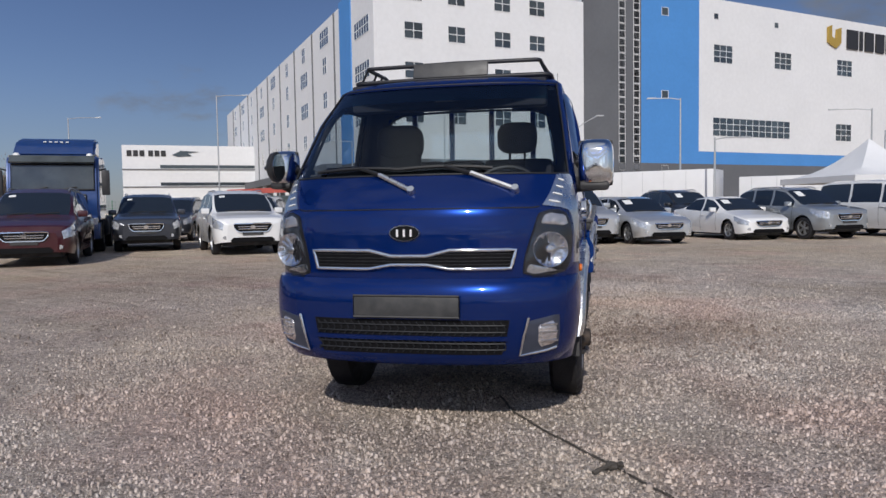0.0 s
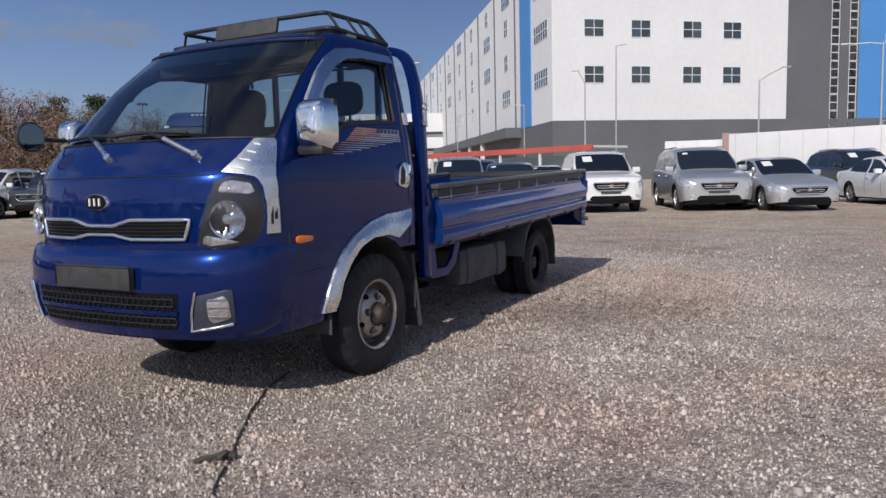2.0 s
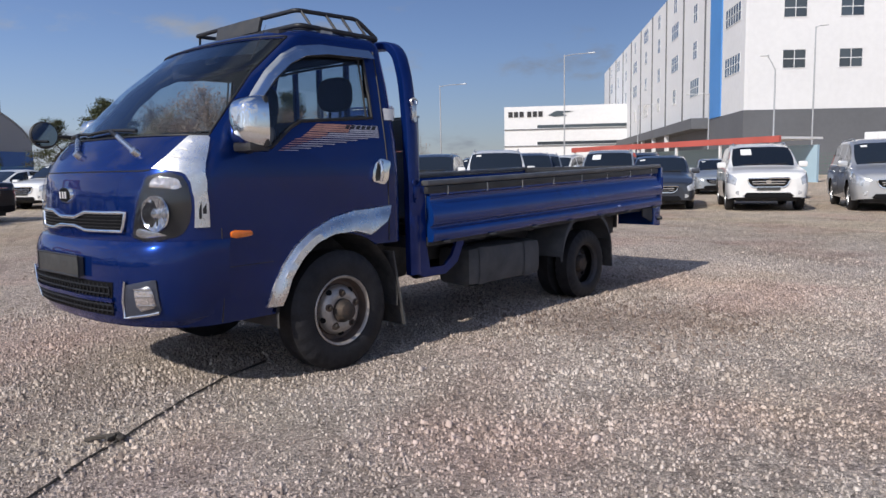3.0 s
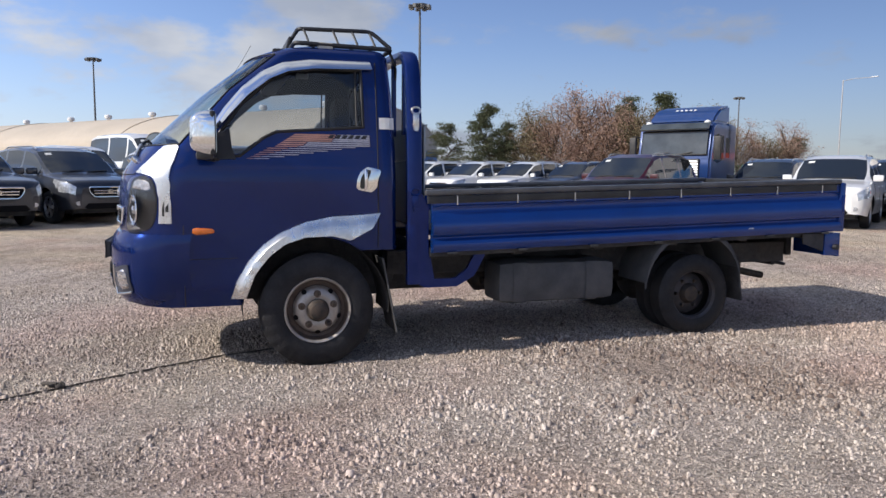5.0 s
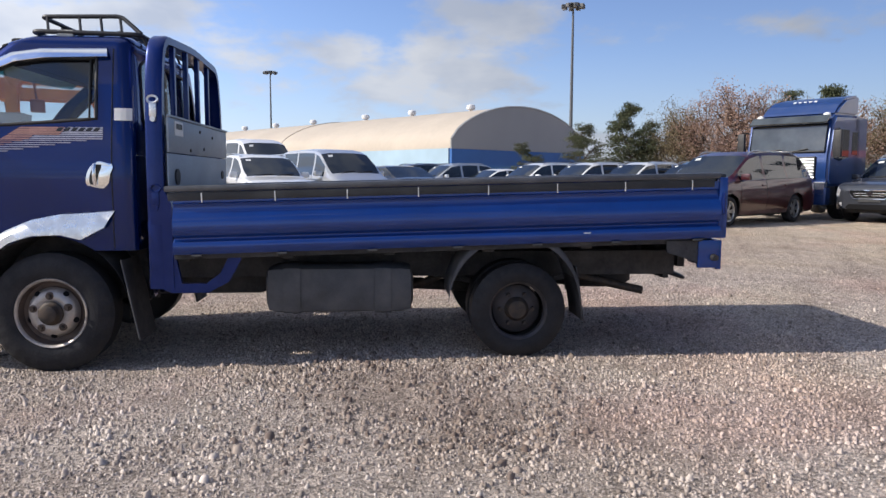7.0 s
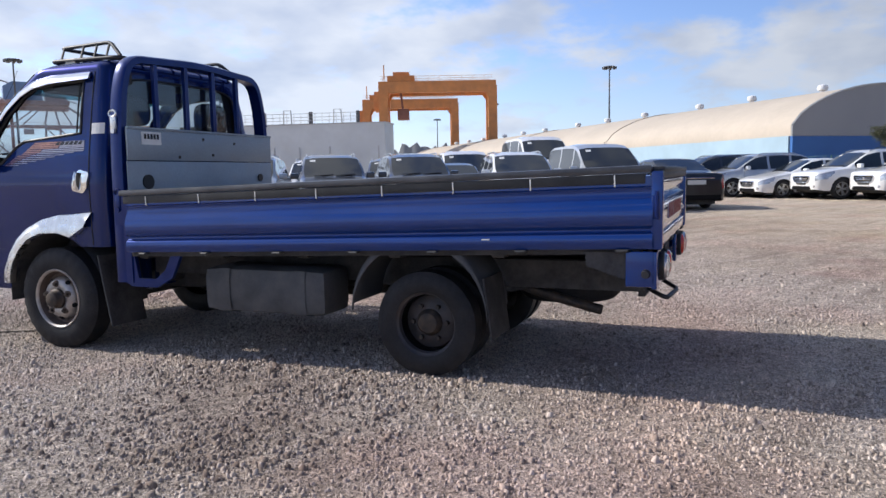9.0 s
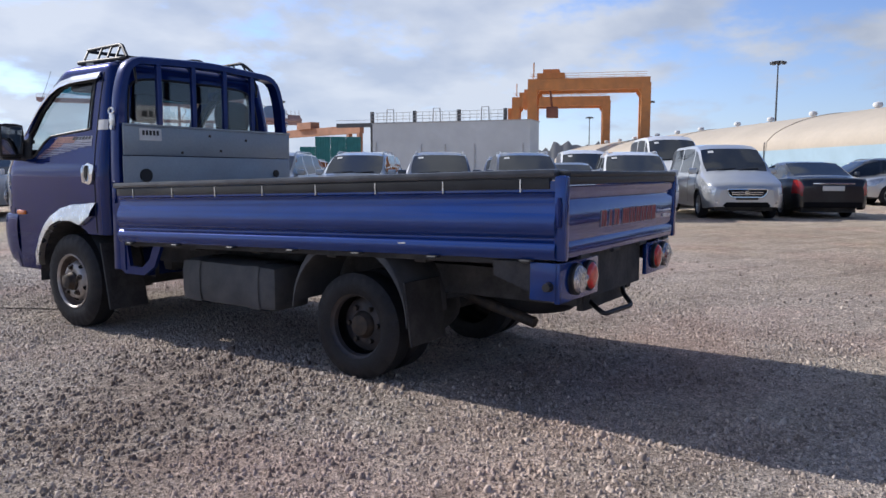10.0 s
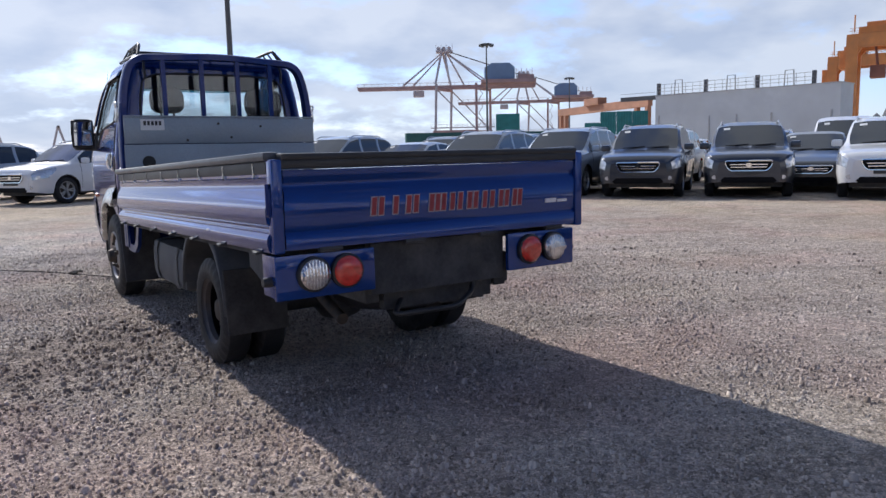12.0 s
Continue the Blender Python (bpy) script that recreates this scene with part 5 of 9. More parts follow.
def side_gate(bm, s):
    ys = np.linspace(BED0 + 0.01, BED1 - 0.01, 14)
    rows = [[bm.verts.new((s * x, y, 0.628 + lift(y) + z)) for z, x in SIDE_PROFILE + [(0.348, 0.79), (0.0, 0.79)]] for y in ys]
    n = len(rows[0])
    for a, b in zip(rows, rows[1:]):
        for j in range(n):
            k = (j + 1) % n
            f = (a[j], a[k], b[k], b[j])
            bm.faces.new(f if s < 0 else f[::-1])
    bm.faces.new(rows[0]); bm.faces.new(rows[-1])
    bmesh.ops.recalc_face_normals(bm, faces=bm.faces[:])


bed = quick("load_bed", M_WOOD, truck, lambda bm: [box(bm, -0.735, BED0, 0.0, 0.79, BED1, 0.035)] + [bmesh.ops.transform(bm, matrix=Matrix.Translation((0, BED0, 0.775)) @ Matrix.Rotation(math.atan(0.0275), 4, "X") @ Matrix.Translation((0, -BED0, 0)), verts=bm.verts[:])], "dusty load bed floor")
for s in (1, -1):
    gate = quick("bed_side", M_BLUE_BED, truck, lambda bm: side_gate(bm, s), "ribbed dark blue drop side with small dents", 50)
    inward = Vector((0.0 if s > 0 else 0.057, 0, 0))
    gate.location = inward
    tilt = Matrix.Translation((0, BED0, 0)) @ Matrix.Rotation(math.atan(0.0275), 4, "X") @ Matrix.Translation((0, -BED0, 0))
    quick("top_rail", M_TOPRAIL, gate, lambda bm: box(bm, s * 0.785, BED0 - 0.005, 0.988, s * 0.852, BED1 + 0.012, 1.024, 0.014, tilt), "worn dark rubber top rail", 50)
    quick("rail_lip", M_RAILSTRIP, gate, lambda bm: box(bm, s * 0.80, BED0 + 0.01, 0.938, s * 0.832, BED1 - 0.02, 0.986, 0.004, tilt), "black rubber strip below the rail", 40)
    for k, y in enumerate(np.linspace(BED0 + 0.20, BED1 - 0.16, 8)):
        quick("clip", M_CHROME_WORN, gate, lambda bm: box(bm, s * 0.826, y - 0.003, 0.925, s * 0.836, y + 0.003, 0.982, 0, tilt))
    for k, y in enumerate((2.02, 2.50, 3.02, 3.52, 3.99, 4.47, 4.97)):
        quick("hinge", M_PLATEGREY, gate, lambda bm: (box(bm, s * 0.82, y - 0.03, 0.619, s * 0.860, y + 0.03, 0.630, 0.003, tilt), cyl(bm, tilt @ Vector((s * 0.856, y - 0.022, 0.622)), tilt @ Vector((s * 0.856, y + 0.022, 0.622)), 0.007, None, 8)), "small steel hinge" if k == 0 else "", 50)
    for y, z, r in ((4.002, 0.795, 0.010), (4.015, 0.778, 0.016), (4.29, 0.685, 0.022)):
        if s > 0:
            quick("dent", M_CHROME_WORN, gate, lambda bm: box(bm, 0.846, y - r, z - 0.0035, 0.8545, y + r, z + 0.0035, 0.001, tilt), "bare scratched dent")
    quick("bed_sill", M_CHASSIS, truck, lambda bm: box(bm, s * 0.70, BED0 + 0.02, 0.60, s * 0.80, BED1 - 0.05, 0.66, 0.004, tilt), "dark bed sill").location = inward
    # corner post at the rear
    quick("rear_post", M_BLUE_BED, truck, lambda bm: box(bm, s * 0.795, BED1 - 0.02, 0.715, s * 0.842, BED1 + 0.035, 1.085, 0.012), "blue rear corner post", 50).location = inward
    quick("gate_latch", M_BLUE_DULL, truck, lambda bm: (box(bm, s * 0.838, BED1 - 0.012, 0.86, s * 0.852, BED1 + 0.02, 0.97, 0.005), cyl(bm, (s * 0.85, BED1 + 0.008, 0.87), (s * 0.85, BED1 + 0.008, 0.99), 0.009)), "black gate latch", 50).location = inward


def tail_gate(bm):
    prof = [(0.0, 0.0), (0.004, 0.024), (0.06, 0.028), (0.075, 0.016), (0.09, 0.022), (0.235, 0.026), (0.25, 0.012), (0.27, 0.010), (0.285, 0.024), (0.318, 0.024), (0.32, 0.0)]
    rows = [[bm.verts.new((x, BED1 + d, 0.722 + z)) for z, d in prof + [(0.32, -0.02), (0.0, -0.02)]] for x in np.linspace(-0.737, 0.79, 8)]
    n = len(rows[0])
    for a, b in zip(rows, rows[1:]):
        for j in range(n):
            bm.faces.new((a[j], b[j], b[(j + 1) % n], a[(j + 1) % n]))
    bm.faces.new(rows[0]); bm.faces.new(rows[-1])
    bmesh.ops.recalc_face_normals(bm, faces=bm.faces[:])


gate = quick("tail_gate", M_BLUE_BED, truck, tail_gate, "blue tail gate with faded red lettering shapes", 50)
quick("top_rail", M_RAILSTRIP, gate, lambda bm: (box(bm, -0.745, BED1 - 0.03, 1.046, 0.80, BED1 + 0.034, 1.085, 0.012), box(bm, -0.745, BED1 - 0.026, 1.078, 0.80, BED1 + 0.040, 1.106, 0.012)), "worn black rolled top edge", 50)
marks = [(0.385, 0.07), (0.298, 0.026), (0.215, 0.075), (0.085, 0.095), (-0.015, 0.085), (-0.105, 0.070), (-0.195, 0.085), (-0.285, 0.070), (-0.365, 0.062)]
for cx, ww in marks:
    n = 1 if ww < 0.03 else (3 if ww > 0.09 else 2)
    for i in range(n):
        xm = cx + ww * ((i + 0.5) / n - 0.5) - 0.004
        lean = -0.004
        bar = [(xm - 0.011 - lean, 0.842), (xm + 0.011 - lean, 0.842), (xm + 0.011 + lean, 0.916), (xm - 0.011 + lean, 0.916)]
        rim = [(x + (0.004 if x > xm else -0.004), z + (0.004 if z > 0.88 else -0.004)) for x, z in bar]
        quick("brand_outline", M_TAILOUT, gate, lambda bm: prism(bm, rim, "y", BED1 + 0.02, BED1 + 0.0275))
        quick("brand_shape", M_DECAL_RED, gate, lambda bm: prism(bm, bar, "y", BED1 + 0.02, BED1 + 0.0295))
quick("tail_mark", M_DECAL_WHITE, gate, lambda bm: (box(bm, -0.615, BED1 + 0.02, 0.842, -0.545, BED1 + 0.0285, 0.862), box(bm, -0.685, BED1 + 0.02, 0.842, -0.625, BED1 + 0.0285, 0.856)), "small pale maker mark")
for x in (0.6, 0.2, -0.2, -0.6):
    quick("hinge", M_CHASSIS, gate, lambda bm: cyl(bm, (x - 0.05, BED1 + 0.018, 0.718), (x + 0.05, BED1 + 0.018, 0.718), 0.013, None, 8))

# tail lamps on their brackets
for s, x0, x1, whites in ((1, 0.395, 0.835, (0.678, 0.53)), (-1, -0.745, -0.325, (-0.60, -0.45))):
    br = quick("lamp_bracket", M_BLUE_BED, truck, lambda bm: (box(bm, x0, 5.085, 0.525, x1, 5.11, 0.705, 0.006), box(bm, (x1 - 0.03 if s > 0 else x0), 4.965, 0.535, (x1 if s > 0 else x0 + 0.03), 5.10, 0.705, 0.006)), "blue tail lamp bracket", 50)
    quick("bracket_gusset", M_CHASSIS, br, lambda bm: prism(bm, [(4.77, 0.70), (4.775, 0.63), (4.97, 0.565), (4.97, 0.70)], "x", (x1 - 0.025 if s > 0 else x0 + 0.012), (x1 - 0.012 if s > 0 else x0 + 0.025)), "dark tapered gusset")
    for cx, mt, nm in ((whites[0], M_CLEARLENS, "reversing_lamp"), (whites[1], M_REDLENS, "brake_lamp")):
        lamp = quick(nm, M_BLACK, truck, lambda bm: [bm.faces.new(lathe(bm, ((0.0, 0.072), (0.022, 0.072), (0.026, 0.067)), 28, "y", (cx, 5.108, 0.622))[-1])], "round tail lamp in a black ring", 40)
        quick("lens", mt, lamp, lambda bm: [bm.faces.new(lathe(bm, ((0.02, 0.064), (0.034, 0.061), (0.042, 0.045), (0.046, 0.02)), 28, "y", (cx, 5.108, 0.622))[-1])], "", 60)
        if nm == "reversing_lamp":
            for k in range(-4, 5):
                h = math.sqrt(max(0, 0.058 ** 2 - (0.014 * k) ** 2))
                quick("lens_rib", M_REFLECTOR, lamp, lambda bm: tube(bm, [(cx + 0.014 * k, 5.147, 0.622 - h), (cx + 0.014 * k, 5.155, 0.622), (cx + 0.014 * k, 5.147, 0.622 + h)], 0.003, 4))
    quick("side_stub", M_BLACK, truck, lambda bm: cyl(bm, (x1 if s > 0 else x0, 5.06, 0.60), ((x1 + 0.035) if s > 0 else x0 - 0.035, 5.06, 0.60), 0.022, 0.018, 12), "black rubber stub", 50)
quick("rear_cross_member", M_CHASSIS, truck, lambda bm: (box(bm, -0.325, 5.02, 0.49, 0.395, 5.07, 0.715, 0.004), box(bm, -0.30, 4.96, 0.40, 0.30, 5.0, 0.52, 0.004), box(bm, -0.42, 4.94, 0.45, -0.18, 4.98, 0.60, 0.004)), "black steel rear cross member")
quick("tow_bar", M_BLACK, truck, lambda bm: tube(bm, arc_pts([(0.15, 4.93, 0.46), (0.31, 5.11, 0.400), (0.00, 5.145, 0.405), (-0.17, 5.03, 0.44), (-0.17, 5.02, 0.54)], 0.05), 0.013, 8), "bent black tow loop", 60)

# guard frame behind the cab
def flat_hoop(bm):
    """A flat steel band bent round the back of the cab."""
    pts = arc_pts([(0.775, 0, 0.43), (0.768, 0, 1.30), (0.735, 0, 1.66), (0.665, 0, 1.868), (0.0, 0, 1.905), (-0.665, 0, 1.868), (-0.735, 0, 1.66), (-0.768, 0, 1.30), (-0.775, 0, 0.43)], 0.17, 7)
    rows = []
    for i, p in enumerate(pts):
        t = (pts[min(i + 1, len(pts) - 1)] - pts[max(i - 1, 0)]).normalized()
        n = Vector((t.z, 0, -t.x))
        rows.append([bm.verts.new((q.x, y, q.z)) for q, y in ((p - n * 0.024, 1.722), (p + n * 0.018, 1.722), (p + n * 0.026, 1.735), (p + n * 0.026, 1.80), (p + n * 0.018, 1.815), (p - n * 0.024, 1.815))])
    for a, b2 in zip(rows, rows[1:]):
        for j in range(6):
            bm.faces.new((a[j], a[(j + 1) % 6], b2[(j + 1) % 6], b2[j]))
    bm.faces.new(rows[0]); bm.faces.new(rows[-1])
    bmesh.ops.recalc_face_normals(bm, faces=bm.faces[:])


guard = quick("guard_frame", M_BLUE_DULL, truck, flat_hoop, "dark blue steel guard frame behind the cab", 35)
for s in (1, -1):
    quick("guard_foot", M_BLUE_DULL, guard, lambda bm: prism(bm, [(1.735, 0.43), (1.74, 1.0), (1.815, 1.0), (1.858, 0.92), (1.858, 0.43)], "x", s * 0.752, s * 0.798), "flat blue side foot", 40)
    for z in (1.46, 0.96):
        quick("catch", M_CHROME_WORN if z > 1 else M_BLUE_DULL, guard, lambda bm: (tube(bm, [Vector((s * 0.80, 1.772 + 0.028 * math.cos(q), z + 0.05 + 0.02 * math.sin(q))) for q in (2 * math.pi * i / 12 for i in range(12))], 0.007, 5, True), box(bm, s * 0.785, 1.752, z - 0.05, s * 0.805, 1.792, z + 0.03, 0.005), cyl(bm, (s * 0.79, 1.772, z - 0.06), (s * 0.81, 1.772, z - 0.06), 0.016)), "small chrome catch" if z > 1 else "", 50)
for x in (0.44, 0.145, -0.145, -0.42):
    zt = 1.89 - 0.04 * abs(x)
    quick("guard_bar", M_BLUE_DULL, guard, lambda bm: box(bm, x - 0.018, 1.775, 1.38, x + 0.018, 1.805, zt, 0.004))
gp = quick("guard_panel", M_GREYPANEL, truck, lambda bm: box(bm, -0.78, 1.832, 0.79, 0.77, 1.840, 1.21, 0.003), "galvanised grey guard panel with a folded seam", 40)
quick("upper_sheet", M_GREYPANEL, gp, lambda bm: box(bm, -0.775, 1.832, 1.215, 0.765, 1.846, 1.415, 0.004), "", 40)
quick("top_fold", M_GREYPANEL, gp, lambda bm: box(bm, -0.775, 1.836, 1.416, 0.765, 1.856, 1.43, 0.003), "", 40)
quick("panel_hole", M_SEAL, gp, lambda bm: cyl(bm, (0.60, 1.838, 1.075), (0.60, 1.849, 1.075), 0.048, None, 20), "dark round hole")
quick("panel_hole", M_SEAL, gp, lambda bm: cyl(bm, (-0.62, 1.838, 1.09), (-0.62, 1.849, 1.09), 0.03, None, 14), "dark round hole")
quick("number_label", M_WHITE, truck, lambda bm: box(bm, 0.47, 1.846, 1.318, 0.645, 1.850, 1.402), "white label with dark bars")
for k in range(5):
    quick("label_bar", M_LAMP_DARK, truck, lambda bm: box(bm, 0.605 - 0.028 * k, 1.849, 1.355, 0.623 - 0.028 * k, 1.852, 1.388))
for x, z in ((0.3, 1.24), (0.05, 1.37), (-0.3, 1.35), (-0.05, 1.26)):
    quick("panel_bolt", M_HUB, truck, lambda bm: cyl(bm, (x, 1.845, z), (x, 1.852, z), 0.010, None, 8))

# chassis
quick("chassis_rail", M_CHASSIS, truck, lambda bm: box(bm, 0.32, 0.55, 0.44, 0.39, 5.0, 0.60, 0.006), "dusty black chassis rail")
quick("chassis_rail", M_CHASSIS, truck, lambda bm: box(bm, -0.39, 0.55, 0.44, -0.32, 5.0, 0.60, 0.006), "dusty black chassis rail")
for y in (1.9, 2.5, 3.1, 3.7, 4.3, 4.85):
    quick("cross_member", M_CHASSIS, truck, lambda bm: box(bm, -0.74, y - 0.035, 0.58 + lift(y), 0.74, y + 0.035, 0.655 + lift(y), 0.006))
quick("engine_block", M_CHASSIS, truck, lambda bm: (box(bm, -0.36, 0.62, 0.36, 0.36, 1.75, 0.74, 0.06), box(bm, -0.2, 1.5, 0.3, 0.2, 2.3, 0.5, 0.06), box(bm, -0.66, 0.36, 0.335, 0.66, 0.72, 0.42, 0.03)), "dark engine and gearbox", 50)
quick("front_axle", M_CHASSIS, truck, lambda bm: (cyl(bm, (-0.66, *HUB_F), (0.66, *HUB_F), 0.045), box(bm, -0.5, HUB_F[0] - 0.06, 0.2, 0.5, HUB_F[0] + 0.06, 0.34, 0.03)), "front axle beam", 50)
quick("rear_axle", M_CHASSIS, truck, lambda bm: (cyl(bm, (-0.62, *HUB_R), (0.62, *HUB_R), 0.06, None, 14), lathe(bm, ((-0.16, 0.06), (-0.1, 0.13), (0, 0.16), (0.1, 0.13), (0.16, 0.06)), 16, "x", (0, *HUB_R))), "rear axle with round differential", 50)
quick("drive_shaft", M_CHASSIS, truck, lambda bm: cyl(bm, (0, 2.2, 0.40), (0, 3.75, 0.31), 0.04), "drive shaft", 50)
for s in (1, -1):
    quick("leaf_spring", M_CHASSIS, truck, lambda bm: [tube(bm, [(s * 0.36, HUB_R[0] - L + 2 * L * i / 10, 0.36 + 0.09 * ((2 * i / 10 - 1) ** 2) + 0.012 * k) for i in range(11)], 0.014, 5) for k, L in enumerate((0.35, 0.48, 0.60))], "leaf spring", 50)
tank = quick("fuel_tank", M_TANK, truck, lambda bm: box(bm, 0.42, 2.36, 0.262, 0.735, 3.245, 0.545, 0.07), "dusty dark grey fuel tank", 50)
for y in (2.52, 3.06):
    quick("tank_strap", M_TANK, tank, lambda bm: (box(bm, 0.414, y - 0.02, 0.256, 0.741, y + 0.02, 0.551, 0.07), cyl(bm, (0.6, y, 0.242), (0.6, y, 0.265), 0.015)), "", 50)
quick("battery_box", M_CHASSIS, truck, lambda bm: box(bm, -0.74, 2.3, 0.32, -0.42, 3.0, 0.58, 0.03), "dark box under the bed", 50)
for s in (1, -1):
    quick("bed_bracket", M_BLUE_DULL, truck, lambda bm: (prism(bm, [(1.80, 0.62), (1.80, 0.425), (1.84, 0.405), (2.05, 0.405), (2.17, 0.47), (2.24, 0.60), (2.24, 0.635), (2.18, 0.635), (2.12, 0.52), (2.04, 0.46), (1.90, 0.46), (1.87, 0.62)], "x", s * 0.765, s * 0.79),), "blue hook-shaped bed bracket", 40)
    # rear mudguard and flaps

    def mudguard(bm):
        pts = []
        for i in range(19):
            q = math.pi * (0.98 - 0.98 * i / 18)
            pts.append((HUB_R[0] - 0.03 + 0.40 * math.cos(q), HUB_R[1] + 0.086 + 0.385 * min(1.0, 1.06 * math.sin(q))))
        rows = [[bm.verts.new((s * x, y, z + dz)) for x, dz in ((0.42, 0), (0.785, 0), (0.795, -0.015), (0.795, -0.05), (0.78, -0.052), (0.778, -0.012), (0.42, -0.008))] for y, z in pts]
        for a, b in zip(rows, rows[1:]):
            for j in range(7):
                bm.faces.new((a[j], a[(j + 1) % 7], b[(j + 1) % 7], b[j]))
        bmesh.ops.recalc_face_normals(bm, faces=bm.faces[:])
    quick("rear_mudguard", M_TANK, truck, mudguard, "dusty dark plastic mudguard", 50)
    quick("rear_mud_flap", M_FLAP, truck, lambda bm: box(bm, s * 0.47, -0.006, -0.29, s * 0.785, 0.006, 0.04, 0.004, Matrix.Translation((0, 4.235, 0.50)) @ Matrix.Rotation(radians(8), 4, "X")), "hanging rubber mud flap")
    quick("front_mud_flap", M_FLAP, truck, lambda bm: box(bm, s * 0.50, -0.006, -0.48, s * 0.80, 0.006, 0.0, 0.004, Matrix.Translation((0, 1.565, 0.60)) @ Matrix.Rotation(radians(11), 4, "X")), "hanging rubber mud flap")
    if s > 0:
        quick("flap_edge", M_TANK, truck, lambda bm: tube(bm, [(0.80, 1.566, 0.60), (0.80, 1.655, 0.135)], 0.004, 5), "worn steel flap edge")
quick("exhaust", M_HUB, truck, lambda bm: (tube(bm, arc_pts([(0.30, 2.4, 0.36), (0.30, 3.3, 0.36), (0.28, 3.6, 0.52), (0.28, 4.1, 0.50), (0.37, 4.45, 0.405), (0.40, 4.78, 0.335)], 0.12), 0.028, 10), lathe(bm, ((2.35, 0.03), (2.4, 0.09), (3.0, 0.09), (3.05, 0.03)), 16, "y", (0.16, 0, 0.36))), "rusty exhaust pipe", 60)
quick("spare_wheel", M_RUBBER, truck, lambda bm: lathe(bm, ((-0.085, 0.17), (-0.08, 0.27), (-0.05, 0.30), (0.05, 0.30), (0.08, 0.27), (0.085, 0.17), (-0.085, 0.17)), 28, "z", (0, 4.52, 0.42)), "spare wheel slung under the bed", 50)


# wheels
def tyre_mesh(bm, x0, x1, r, rim, n=112, tread=True):
    w = x1 - x0
    prof = [(0.06, rim), (0.02, rim + 0.02), (-0.0, rim + 0.4 * (r - rim)), (0.03, r - 0.03), (0.10, r - 0.010), (0.16, r)]
    prof = [(x0 + w * a, b) for a, b in prof] + [(x1 - w * a, b) for a, b in prof[::-1]]
    rows = []
    for i in range(n):
        q = 2 * math.pi * i / n
        row = []
        for k, (a, b) in enumerate(prof):
            rr = b - (0.009 if tread and (i % 4 in (0, 1)) and k in (3, 4, 7, 8) else 0)
            row.append(bm.verts.new((a, rr * math.cos(q), rr * math.sin(q))))
        rows.append(row)
    for i in range(n):
        a, b = rows[i], rows[(i + 1) % n]
        for j in range(len(prof) - 1):
            bm.faces.new((a[j], b[j], b[j + 1], a[j + 1]))
    bmesh.ops.recalc_face_normals(bm, faces=bm.faces[:])


def steel_rim(bm, face, outward, r, slots, dish):
    """A pressed, dished steel disc, facing along x."""
    o = outward
    n = slots * 8
    prof = [(0.0, r), (-0.012, r - 0.006), (-0.02, r - 0.018), (-0.045, r - 0.024)]
    lathe(bm, [(face + o * a, b) for a, b in prof], 48, "x")
    rings = [(dish - 0.035, r - 0.026), (dish - 0.012, r * 0.80), (dish, r * 0.62), (dish + 0.008, r * 0.50), (dish + 0.012, r * 0.30), (dish + 0.012, 0.0)]
    rows = []
    for a, b in rings[:-1]:
        rows.append([bm.verts.new((face + o * a, b * math.cos(q), b * math.sin(q))) for q in (2 * math.pi * (i + 0.5) / n for i in range(n))])
    for k, (a, b) in enumerate(zip(rows, rows[1:])):
        for i in range(n):
            bm.faces.new((a[i], a[(i + 1) % n], b[(i + 1) % n], b[i]))
    bm.faces.new(rows[-1])
    bmesh.ops.recalc_face_normals(bm, faces=bm.faces[:])


